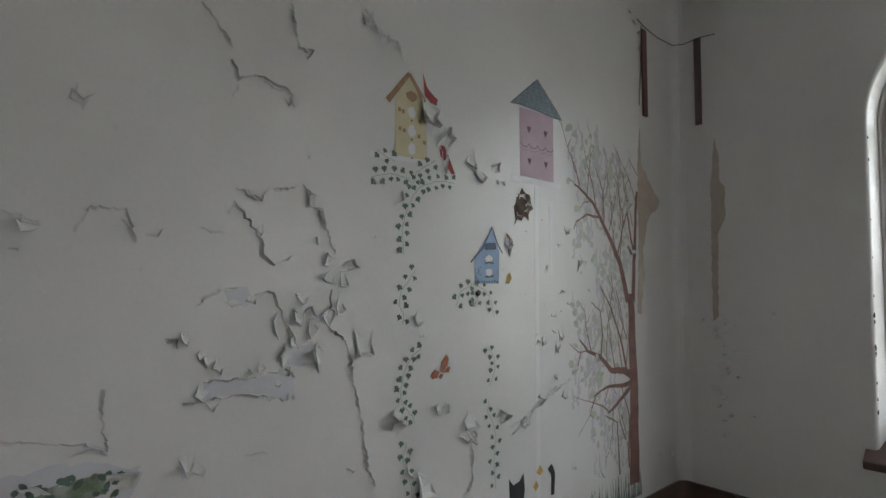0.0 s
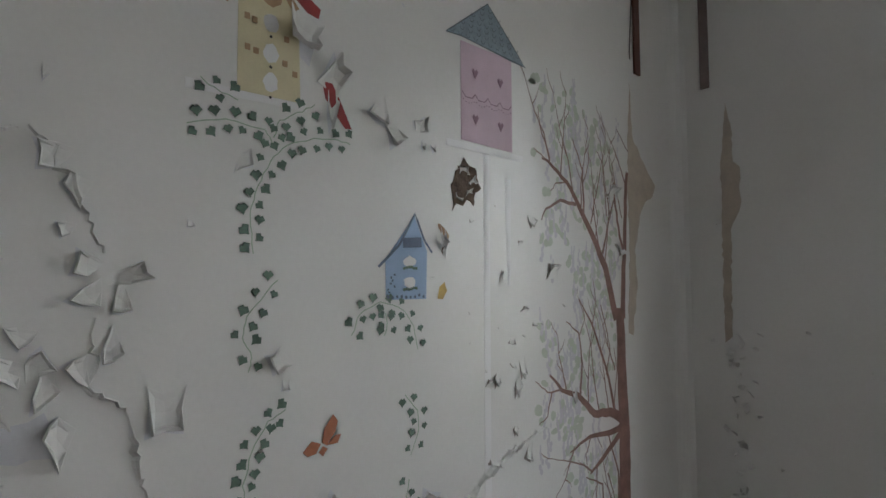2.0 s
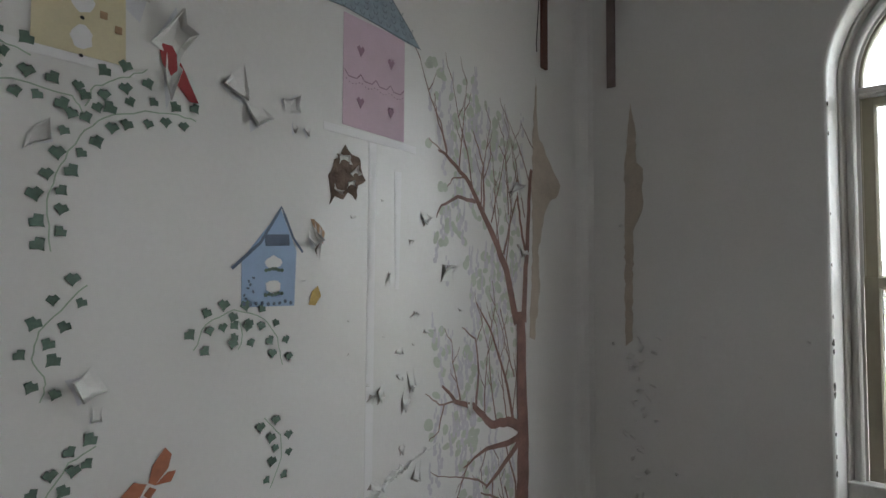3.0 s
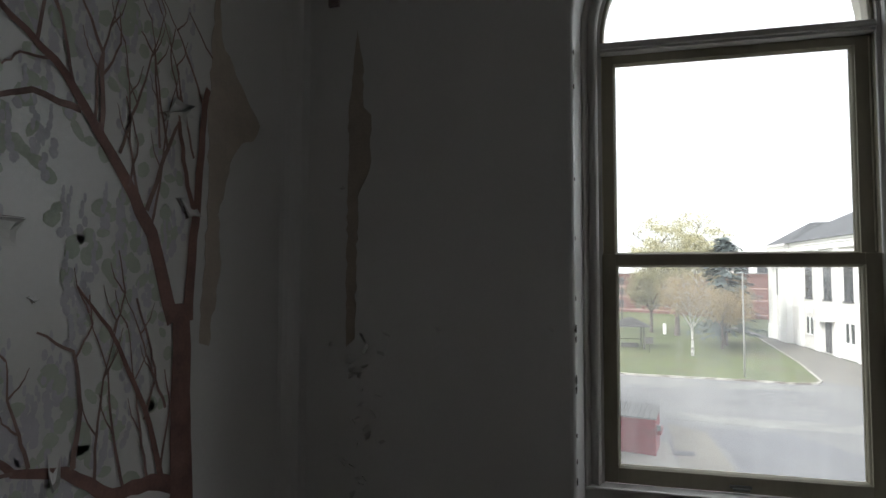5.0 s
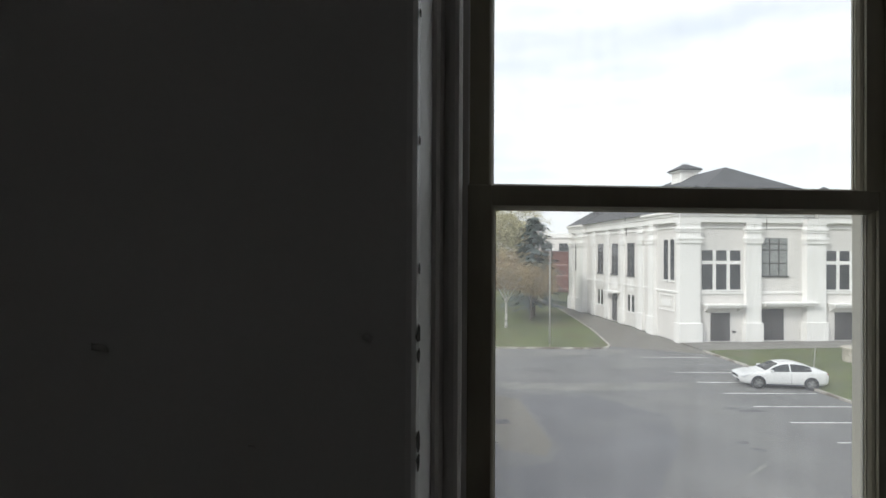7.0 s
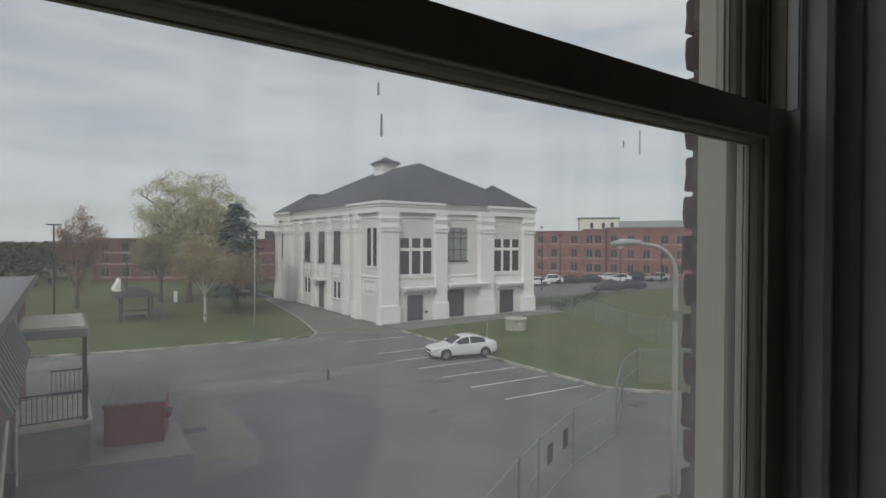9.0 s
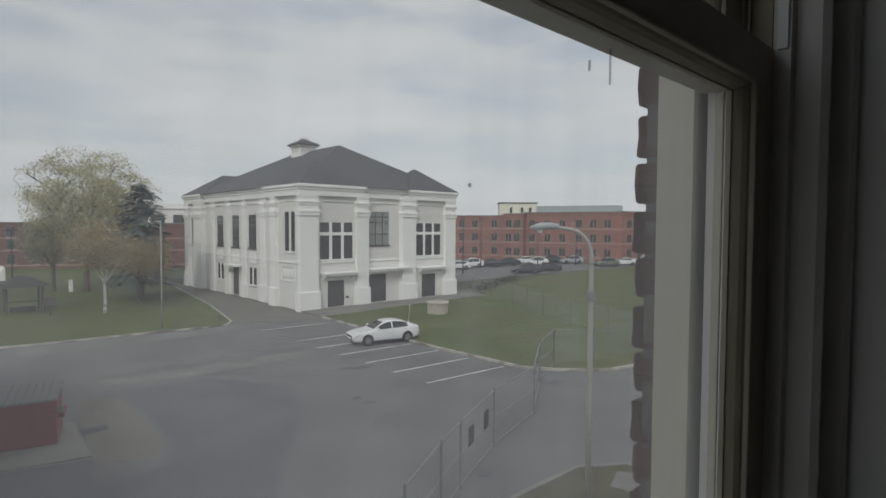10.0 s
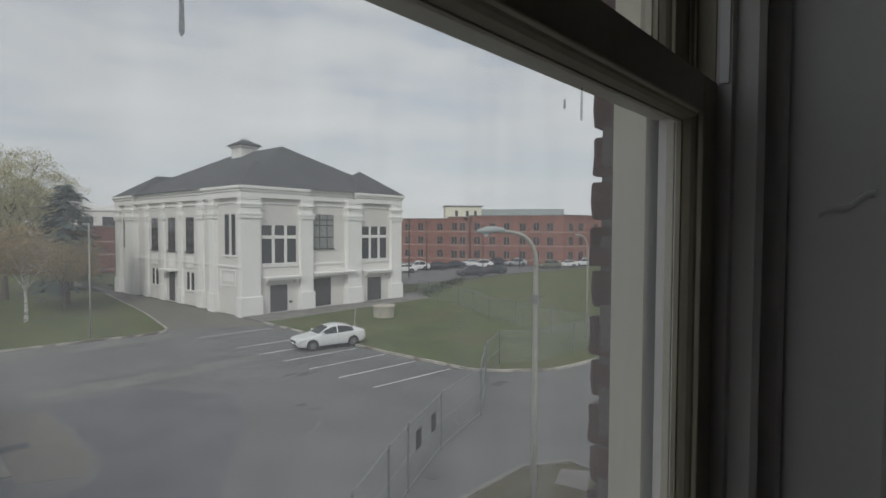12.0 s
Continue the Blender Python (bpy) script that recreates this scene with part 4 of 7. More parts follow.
# bare plaster, brown strips and the torn hole
part("bare_plaster", flat(ragged([(-0.543, 2.869), (-0.52, 2.567), (-0.353, 2.396), (-0.261, 2.316), (-0.30, 2.25), (-0.385, 2.215), (-0.458, 2.123), (-0.52, 1.926), (-0.498, 1.757), (-0.560, 1.466), (-0.61, 1.48), (-0.575, 2.0), (-0.586, 2.219), (-0.575, 2.515)]), 0.003), BARE_PLASTER, ST, "bare beige plaster where paint came off")
tagged(part("wall_strip", box(0.0, 0.014, -0.49, -0.425, 2.94, 3.60), STRIP_BROWN, bevel=0.003), "rust-brown vertical strip on the wall", "wall strip", "wall strips")
tagged(part("wall_strip", box(0.180, 0.232, -0.014, 0.0, 2.915, 3.60), STRIP_GREY, bevel=0.003), "mauve-grey vertical strip on the wall", "wall strip", "wall strips")
wire = Geo().tube([(0.006, -0.55, 3.66), (0.006, -0.44, 3.625), (0.008, -0.25, 3.60), (0.03, -0.04, 3.59), (0.10, -0.008, 3.585), (0.22, -0.006, 3.60), (0.34, -0.006, 3.59)], 0.0034, 6)
tagged(part("wire", wire, BLACK_PAINT), "thin dark wire strung across the corner", "wire")
hang = Geo().tube([(0.01, -0.50, 3.62), (0.02, -0.53, 3.35), (0.012, -0.55, 3.05), (0.02, -0.56, 3.0)], 0.0028, 6)
tagged(part("wire", hang, BLACK_PAINT), "loose dark wire hanging beside the strip", "wire")
part("bare_plaster", Geo().prism(ragged([(0.314, 2.803), (0.342, 2.648), (0.350, 2.45), (0.385, 2.411), (0.381, 2.183), (0.326, 2.055), (0.316, 1.435), (0.275, 1.4), (0.279, 2.09), (0.281, 2.456)], 0.03, 0.006), -0.003, -0.0015, "y"), BARE_PLASTER, bpy.data.objects["wall_north"], "narrow strip of bare plaster")
part("torn_hole", flat(ragged([(-1.864, 2.254), (-1.835, 2.227), (-1.802, 2.221), (-1.794, 2.184), (-1.768, 2.144), (-1.805, 2.123), (-1.814, 2.066), (-1.851, 2.09), (-1.875, 2.062), (-1.909, 2.069), (-1.932, 2.037), (-1.928, 2.09), (-1.941, 2.14), (-1.916, 2.195), (-1.889, 2.209)], 0.018, 0.007), 0.003), HOLE_BROWN, ST, "torn hole down to brown board")


def flap(y, z, w, h, turn, curl, mat=PAINT_FILM, under=UNDERCOAT):
    """A dried, angular paint flake: low at its hinge, its pointed free edges curled up and folded over; the bare patch lies under it."""
    k = 0.8 if y > -2.0 else 1.0
    w, h = w * k, h * k
    n = rng.choice((6, 7, 8))
    tr = radians(turn)
    lift = 0.42 * min(w, h) ** 0.5 * max(w, h) ** 0.5 * min(curl, 100) / 80
    verts = [(0.0022 + 0.05 * lift, y, z)]
    rings, bare = [[], [], []], []
    spin = rng.uniform(0, 6.28)
    for i in range(n):
        t = spin + 2 * math.pi * (i + rng.uniform(-0.22, 0.22)) / n
        tip = 1.28 if i % 2 else rng.uniform(0.62, 0.86)
        # w runs across the hinge direction, h along it
        al, ac = math.cos(t) * h / 2 * tip, math.sin(t) * w / 2 * tip
        dy, dz = al * math.cos(tr) - ac * math.sin(tr), al * math.sin(tr) + ac * math.cos(tr)
        up = max(0.0, 0.45 + 0.75 * math.cos(t)) * (1.0 if i % 2 else 0.7) * rng.uniform(0.75, 1.15)
        pull = 1 - 0.25 * up
        rings[0].append((0.0022 + 0.32 * lift * up, y + dy * 0.62, z + dz * 0.62))
        rings[1].append((0.0022 + lift * up, y + dy * pull, z + dz * pull))
        rings[2].append((0.0020 + 0.72 * lift * up, y + dy * (pull + 0.07), z + dz * (pull + 0.07)))
        bare.append((0.0014, y + dy * 1.02, z + dz * 1.02))
    for r in rings:
        verts += r
    f = [(0, 1 + i, 1 + (i + 1) % n) for i in range(n)]
    for q in (0, 1):
        f += [(1 + q * n + i, 1 + q * n + (i + 1) % n, 1 + (q + 1) * n + (i + 1) % n, 1 + (q + 1) * n + i) for i in range(n)]
    fl = part("paint_flake", Geo().add(verts, f), mat, ST)
    part("bare_patch", Geo().add(bare, [tuple(range(n))]), under, fl)
    return fl


def lip(points, wide=0.014, high=0.017):
    """A crack with its paint edge lifted on one side."""
    pts = []
    for (a, b), (c, d) in zip(points, points[1:]):
        m = max(2, int(math.dist((a, b), (c, d)) / 0.013))
        for k in range(m):
            pts.append((a + (c - a) * k / m + rng.uniform(-0.006, 0.006), b + (d - b) * k / m + rng.uniform(-0.006, 0.006)))
    pts.append(points[-1])
    n, verts = len(pts), []
    ph = rng.uniform(0, 6)
    for i, (y, z) in enumerate(pts):
        p, q = pts[max(i - 1, 0)], pts[min(i + 1, n - 1)]
        dy, dz = q[0] - p[0], q[1] - p[1]
        m = math.hypot(dy, dz) or 1
        ny, nz = -dz / m, dy / m
        if ny > 0 or (abs(ny) < 0.3 and nz > 0):
            ny, nz = -ny, -nz
        e = min(1, 4 * i / n, 4 * (n - 1 - i) / n) ** 0.5
        hh = high * e * (0.55 + 0.45 * math.sin(i * 0.55 + ph)) + 0.002
        ww = wide * (0.6 + 0.4 * math.sin(i * 0.37 + ph * 2))
        verts += [(0.0005, y + ny * ww, z + nz * ww), (0.0005 + hh * 0.35, y + ny * ww * 0.45, z + nz * ww * 0.45), (0.001 + hh, y, z), (0.0016 + hh * 0.9, y - ny * 0.003, z - nz * 0.003), (0.0004, y + ny * 0.004, z + nz * 0.004)]
    f = [(5 * i + k, 5 * i + k + 1, 5 * i + k + 6, 5 * i + k + 5) for i in range(n - 1) for k in range(4)]
    return part("paint_crack", Geo().add(verts, f), PAINT_FILM, ST)


# bare undercoat inside the cracked area
part("bare_undercoat", flat(ragged([(-3.609, 1.373), (-3.493, 1.37), (-3.341, 1.363), (-3.267, 1.355), (-3.257, 1.274), (-3.298, 1.266), (-3.399, 1.296), (-3.491, 1.314), (-3.568, 1.311), (-3.616, 1.312)]), 0.0012), UNDERCOAT, ST, "bluish undercoat where the paint is gone")
part("bare_undercoat", flat(ragged([(-3.289, 1.459), (-3.185, 1.492), (-3.175, 1.385), (-3.235, 1.386), (-3.288, 1.403)]), 0.0012), UNDERCOAT, ST, "bluish undercoat where the paint is gone")
part("bare_undercoat", flat(ragged([(-3.54, 1.699), (-3.455, 1.712), (-3.435, 1.658), (-3.463, 1.634), (-3.526, 1.663)]), 0.0012), UNDERCOAT, ST, "bluish undercoat where the paint is gone")
lip([(-3.505, 2.086), (-3.411, 2.048), (-3.381, 2.091), (-3.25, 2.119)])
lip([(-3.534, 1.983), (-3.508, 2.027), (-3.485, 2.0), (-3.404, 1.888), (-3.395, 1.837), (-3.349, 1.795), (-3.268, 1.831)])
lip([(-3.228, 2.123), (-3.177, 2.083), (-3.181, 2.038), (-3.147, 2.023), (-3.1, 1.884), (-3.08, 1.846)])
lip([(-3.5, 2.481), (-3.521, 2.428)])
lip([(-3.409, 2.517), (-3.328, 2.507), (-3.274, 2.491), (-3.282, 2.442)])
lip([(-3.636, 1.65), (-3.57, 1.692), (-3.488, 1.718)])
lip([(-3.432, 1.682), (-3.382, 1.694), (-3.35, 1.693), (-3.337, 1.635), (-3.263, 1.507), (-3.245, 1.461)])
lip([(-3.097, 1.693), (-3.101, 1.611), (-3.082, 1.605), (-3.105, 1.533), (-3.028, 1.477), (-3.001, 1.373), (-2.976, 1.239), (-2.926, 1.057)])
lip([(-3.683, 1.302), (-3.617, 1.308), (-3.567, 1.312), (-3.499, 1.313), (-3.39, 1.298), (-3.293, 1.26), (-3.272, 1.29)])
lip([(-3.616, 1.368), (-3.549, 1.378), (-3.445, 1.371), (-3.352, 1.38), (-3.295, 1.387), (-3.255, 1.349)])
lip([(-3.645, 2.761), (-3.573, 2.678), (-3.526, 2.616)])
lip([(-3.293, 2.868), (-3.275, 2.768), (-3.254, 2.691), (-3.208, 2.68)])
lip([(-2.939, 2.96), (-2.877, 2.888), (-2.765, 2.853), (-2.711, 2.772)])
lip([(-3.525, 2.572), (-3.496, 2.508), (-3.419, 2.533), (-3.289, 2.494)])
lip([(-4.012, 1.894), (-3.969, 1.978), (-3.865, 1.977), (-3.838, 1.865)])
lip([(-4.193, 1.948), (-4.134, 1.93), (-4.099, 1.924)])
lip([(-3.919, 1.39), (-3.922, 1.301), (-3.904, 1.19)])
lip([(-4.174, 1.279), (-4.039, 1.244), (-3.966, 1.238), (-3.911, 1.183)])
lip([(-2.942, 1.109), (-2.912, 0.908), (-2.867, 0.824)])
lip([(-1.97, 0.875), (-1.697, 1.018), (-1.419, 1.114)])
lip([(-2.274, 0.961), (-2.275, 0.705), (-2.335, 0.63)])
lip([(-1.979, 0.918), (-1.812, 0.969), (-1.625, 1.069), (-1.349, 1.118)])
flap(-3.190, 2.069, 0.076, 0.076, 180, 70)
flap(-3.140, 1.998, 0.088, 0.053, 190, 60)
flap(-3.428, 2.062, 0.070, 0.042, 250, 60)
flap(-3.592, 1.921, 0.075, 0.025, 260, 60)
flap(-3.277, 2.465, 0.049, 0.041, 200, 80)
flap(-3.115, 1.820, 0.070, 0.070, 170, 80)
flap(-3.019, 1.795, 0.056, 0.102, 10, 110)
flap(-3.040, 1.733, 0.044, 0.096, 265, 70)
flap(-3.114, 1.746, 0.061, 0.079, 220, 80)
flap(-3.253, 1.587, 0.070, 0.062, 200, 90)
flap(-3.202, 1.596, 0.066, 0.066, 60, 80)
flap(-3.127, 1.574, 0.079, 0.052, 200, 110)
flap(-3.163, 1.429, 0.124, 0.058, 185, 130)
flap(-3.270, 1.488, 0.047, 0.047, 190, 100)
flap(-3.308, 1.433, 0.067, 0.045, 170, 90)
flap(-2.938, 1.451, 0.114, 0.124, 270, 60)
flap(-3.342, 1.553, 0.116, 0.039, 185, 80)
flap(-3.674, 1.533, 0.048, 0.048, 225, 90)
flap(-3.625, 1.471, 0.031, 0.028, 200, 90)
flap(-3.559, 1.422, 0.056, 0.050, 235, 90)
flap(-3.621, 1.331, 0.054, 0.048, 215, 90)
flap(-3.582, 1.288, 0.052, 0.039, 240, 90)
flap(-3.453, 1.390, 0.042, 0.031, 80, 70)
flap(-3.295, 1.377, 0.045, 0.033, 350, 80)
flap(-3.278, 1.266, 0.039, 0.028, 80, 90)
flap(-3.371, 1.282, 0.043, 0.022, 260, 70)
flap(-3.509, 1.650, 0.063, 0.025, 265, 60)
flap(-2.568, 2.547, 0.123, 0.184, 262, 95)
flap(-2.459, 2.425, 0.089, 0.140, 75, 100)
flap(-2.464, 2.324, 0.045, 0.137, 265, 70)
flap(-2.274, 2.353, 0.083, 0.110, 255, 60)
flap(-2.207, 2.279, 0.085, 0.091, 265, 90)
flap(-2.092, 2.336, 0.061, 0.076, 60, 90)
flap(-2.078, 2.269, 0.024, 0.042, 260, 90)
flap(-2.029, 2.268, 0.025, 0.043, 260, 90)
flap(-2.746, 2.114, 0.075, 0.047, 330, 60)
flap(-2.634, 1.545, 0.077, 0.070, 225, 100)
flap(-2.612, 1.473, 0.028, 0.041, 260, 80)
flap(-2.752, 1.114, 0.082, 0.082, 230, 110)
flap(-2.460, 1.093, 0.060, 0.067, 60, 80)
flap(-2.506, 1.105, 0.060, 0.048, 200, 60)
flap(-2.300, 0.999, 0.130, 0.104, 250, 80)
flap(-2.312, 0.932, 0.102, 0.064, 260, 60)
flap(-2.057, 0.985, 0.10, 0.10, 40, 80)
flap(-1.871, 0.924, 0.080, 0.080, 240, 80)
flap(-1.828, 0.927, 0.033, 0.098, 250, 60)
flap(-2.041, 1.785, 0.012, 0.030, 0, 60)
flap(-1.996, 1.930, 0.069, 0.096, 300, 80)
flap(-2.886, 1.929, 0.020, 0.026, 270, 90)
flap(-0.744, 2.235, 0.119, 0.095, 80, 90)
flap(-2.165, 2.766, 0.015, 0.020, 200, 80)
flap(-3.206, 2.256, 0.016, 0.045, 265, 50)
flap(-4.001, 2.337, 0.058, 0.058, 240, 90)
flap(-4.020, 2.324, 0.041, 0.041, 190, 80)
flap(-3.996, 2.311, 0.031, 0.048, 265, 80)
flap(-3.215, 2.678, 0.050, 0.040, 350, 90)
flap(-3.280, 2.813, 0.060, 0.043, 190, 70)
flap(-2.877, 2.901, 0.101, 0.072, 200, 70)
flap(-3.300, 2.462, 0.038, 0.053, 265, 70)
flap(-3.361, 2.508, 0.071, 0.033, 250, 60)
flap(-4.127, 1.922, 0.062, 0.028, 250, 70)
flap(-4.158, 1.833, 0.034, 0.012, 80, 70)
flap(-3.634, 1.075, 0.107, 0.049, 250, 50)
flap(-3.398, 1.073, 0.108, 0.026, 80, 50)
flap(-2.678, 0.841, 0.060, 0.048, 220, 90)
flap(-2.593, 0.756, 0.124, 0.124, 240, 100)
flap(-3.004, 0.918, 0.047, 0.036, 60, 60)
flap(-3.862, 1.091, 0.079, 0.105, 30, 100)
flap(-3.950, 1.200, 0.099, 0.041, 80, 90)
flap(-4.091, 1.114, 0.075, 0.038, 70, 90)
flap(-1.401, 0.577, 0.055, 0.064, 240, 90)
flap(-1.126, 0.479, 0.050, 0.151, 300, 60)
flap(-2.504, 1.107, 0.058, 0.070, 250, 70)
flap(-0.322, 0.423, 0.051, 0.051, 240, 90)
flap(-0.156, 0.400, 0.040, 0.106, 280, 60)
flap(-3.904, 2.251, 0.014, 0.024, 260, 60)
flap(-3.822, 1.780, 0.011, 0.022, 270, 60)
flap(-4.079, 1.704, 0.015, 0.022, 260, 60)

for y, z, w, h, a in ((-0.60, 3.62, 0.07, 0.05, 230), (-0.55, 3.54, 0.05, 0.05, 80), (-0.66, 3.68, 0.06, 0.04, 250), (-0.53, 3.44, 0.03, 0.06, 200), (-1.05, 3.70, 0.06, 0.03, 240), (-3.72, 1.52, 0.05, 0.04, 60), (-3.60, 1.45, 0.05, 0.04, 200), (-3.40, 1.40, 0.03, 0.05, 270), (-3.19, 1.53, 0.05, 0.08, 250), (-3.235, 1.66, 0.06, 0.05, 240), (-3.06, 1.62, 0.05, 0.09, 260), (-3.16, 1.90, 0.04, 0.04, 200), (-3.86, 1.93, 0.05, 0.03, 230), (-3.78, 1.90, 0.05, 0.03, 300), (-4.13, 1.90, 0.06, 0.04, 240), (-3.41, 1.93, 0.03, 0.05, 260), (-2.93, 2.90, 0.06, 0.08, 240), (-2.83, 2.84, 0.05, 0.06, 70), (-3.66, 1.10, 0.06, 0.09, 255), (-2.75, 1.06, 0.07, 0.07, 60), (-2.28, 0.93, 0.06, 0.09, 280), (-3.33, 1.33, 0.03, 0.03, 250), (-3.44, 1.66, 0.05, 0.03, 260)):
    flap(y, z, w, h, a, 90)

# small torn flakes between the post and the painted tree
GREY_UNDER = material("torn_grey_paper", (0.33, 0.30, 0.28), 0.95, 0.3, 30, 150, 0.4)
flap(-1.443, 2.033, 0.083, 0.070, 270, 69, PAINT_FILM, GREY_UNDER)
flap(-1.525, 1.932, 0.038, 0.034, 90, 75, PAINT_FILM, GREY_UNDER)
flap(-1.290, 1.813, 0.126, 0.095, 110, 59, PAINT_FILM, GREY_UNDER)
flap(-1.651, 1.785, 0.032, 0.067, 90, 54, PAINT_FILM, GREY_UNDER)
flap(-1.500, 1.643, 0.058, 0.041, 90, 75, PAINT_FILM, GREY_UNDER)
flap(-1.431, 1.579, 0.056, 0.030, 250, 53, PAINT_FILM, GREY_UNDER)
flap(-1.588, 1.515, 0.053, 0.036, 270, 83, PAINT_FILM, GREY_UNDER)
flap(-1.582, 1.417, 0.044, 0.043, 250, 67, PAINT_FILM, GREY_UNDER)
flap(-1.519, 1.397, 0.056, 0.115, 270, 56, PAINT_FILM, GREY_UNDER)
flap(-1.555, 1.327, 0.065, 0.113, 250, 63, PAINT_FILM, GREY_UNDER)
flap(-1.730, 1.357, 0.047, 0.044, 90, 66, PAINT_FILM, GREY_UNDER)
flap(-1.682, 1.372, 0.044, 0.086, 250, 62, PAINT_FILM, GREY_UNDER)
flap(-1.827, 2.009, 0.031, 0.020, 270, 69, PAINT_FILM, GREY_UNDER)
flap(-1.570, 1.148, 0.034, 0.061, 250, 90, PAINT_FILM, GREY_UNDER)
flap(-1.483, 1.036, 0.062, 0.115, 250, 55, PAINT_FILM, GREY_UNDER)
flap(-1.700, 1.043, 0.100, 0.050, 250, 74, PAINT_FILM, GREY_UNDER)
flap(-1.607, 1.052, 0.032, 0.025, 270, 61, PAINT_FILM, GREY_UNDER)
flap(-1.139, 1.232, 0.042, 0.128, 270, 80, PAINT_FILM, GREY_UNDER)
flap(-0.678, 1.934, 0.125, 0.091, 250, 55, PAINT_FILM, GREY_UNDER)
flap(-1.205, 1.656, 0.034, 0.025, 250, 50, PAINT_FILM, GREY_UNDER)
flap(-1.685, 2.081, 0.016, 0.012, 250, 86, PAINT_FILM, GREY_UNDER)
flap(-1.840, 1.645, 0.016, 0.010, 250, 82, PAINT_FILM, GREY_UNDER)
flap(-1.670, 1.578, 0.014, 0.011, 270, 76, PAINT_FILM, GREY_UNDER)
flap(-1.839, 1.529, 0.011, 0.010, 110, 88, PAINT_FILM, GREY_UNDER)
flap(-1.508, 1.534, 0.020, 0.016, 250, 77, PAINT_FILM, GREY_UNDER)
flap(-0.743, 2.224, 0.186, 0.056, 110, 60, PAINT_FILM, GREY_UNDER)
flap(-1.384, 1.580, 0.018, 0.017, 270, 69, PAINT_FILM, GREY_UNDER)
flap(-1.746, 1.411, 0.017, 0.017, 250, 52, PAINT_FILM, GREY_UNDER)
flap(-1.870, 2.202, 0.083, 0.049, 90, 52, PAINT_FILM, HOLE_BROWN)
flap(-1.820, 2.164, 0.060, 0.056, 110, 90, PAINT_FILM, HOLE_BROWN)
flap(-1.898, 2.095, 0.066, 0.038, 250, 83, PAINT_FILM, HOLE_BROWN)
flap(-1.839, 2.119, 0.059, 0.042, 110, 71, PAINT_FILM, HOLE_BROWN)
flap(-1.978, 1.939, 0.043, 0.070, 270, 62, PAINT_FILM, HOLE_BROWN)
flap(-1.976, 1.884, 0.024, 0.076, 90, 76, PAINT_FILM, HOLE_BROWN)

part("torn_paper_backing", flat(ragged([(-4.25, 1.16), (-4.05, 1.18), (-3.93, 1.16), (-3.80, 1.10), (-3.84, 1.02), (-4.25, 0.98)], 0.03, 0.010), 0.0015), UNDERCOAT, ST)
OLD_GREEN = material("old_green_wash", (0.20, 0.26, 0.17), 0.7, 0.4, 30, 150, 0.1, dirt=(0.42, 0.44, 0.40), dirt_at=(0.45, 0.6))
part("old_green_layer", flat(ragged([(-4.17, 1.07), (-4.06, 1.11), (-3.98, 1.125), (-3.90, 1.115), (-3.90, 1.06), (-4.02, 1.03), (-4.12, 1.03)], 0.02, 0.012), 0.003), OLD_GREEN, ST, "older green painted layer showing through")
g = Geo()
for k in range(26):
    blob(g, -4.02 + rng.uniform(-0.14, 0.16), 1.085 + rng.uniform(-0.05, 0.05), rng.uniform(0.008, 0.02), rng.uniform(0.006, 0.014), rng.uniform(0, 3), 0.0036 + 0.00003 * k, 7)
part("old_green_leaves", g, IVY_GREEN, ST, "dark green leaves of an older wall painting")

# ---- things outdoors ----
CAR_WHITE = material("white_car_paint", (0.72, 0.73, 0.74), 0.22, 0.03, 2, 40, 0.0)
CAR_DARK = material("dark_car_paint", (0.05, 0.055, 0.07), 0.25, 0.1, 2, 40, 0.0)
CAR_SILVER = material("silver_car_paint", (0.42, 0.44, 0.46), 0.3, 0.05, 2, 40, 0.0, metal=0.4)
CAR_OLIVE = material("olive_car_paint", (0.16, 0.17, 0.13), 0.3, 0.05, 2, 40, 0.0)
CAR_GLASS = material("car_window_glass", (0.03, 0.035, 0.04), 0.06, 0.1, 1, 20, 0.0)
TYRE = material("tyre_rubber", (0.02, 0.02, 0.021), 0.85, 0.15, 8, 60, 0.1)
RIM = material("dark_alloy_rim", (0.12, 0.12, 0.13), 0.4, 0.1, 8, 60, 0.0, metal=0.7)
LAMP_CLEAR = material("headlight_glass", (0.55, 0.57, 0.58), 0.12, 0.05, 8, 60, 0.0)
LAMP_RED = material("tail_light_glass", (0.35, 0.03, 0.03), 0.15, 0.05, 8, 60, 0.0)
STEEL = material("galvanised_steel", (0.25, 0.265, 0.26), 0.5, 0.15, 6, 60, 0.1, metal=0.6)
POLE_GREY = material("weathered_lamp_pole", (0.34, 0.335, 0.305), 0.6, 0.12, 4, 60, 0.1)
LAMP_HEAD = material("grey_lamp_housing", (0.36, 0.40, 0.40), 0.5, 0.12, 4, 60, 0.1)
DUMP_RED = material("red_container_paint", (0.21, 0.030, 0.042), 0.55, 0.14, 3, 40, 0.15, dirt=(0.14, 0.04, 0.042))
LID_GREY = material("weathered_grey_lid", (0.16, 0.16, 0.155), 0.8, 0.2, 4, 40, 0.3)
RED_BRICK = material("far_red_brick", (0.275, 0.135, 0.115), 0.9, 0.2, 0.5, 9, 0.2, dirt=(0.20, 0.115, 0.10), dirt_at=(0.5, 0.8))
OLD_BRICK = material("weathered_far_brick", (0.165, 0.085, 0.075), 0.9, 0.2, 0.5, 9, 0.2)
BRICK_BAND = material("pale_stone_band", (0.40, 0.27, 0.235), 0.9, 0.1, 1, 10, 0.1)
ROOF_GREY = material("grey_roof_felt", (0.20, 0.205, 0.21), 0.9, 0.2, 0.5, 8, 0.2)
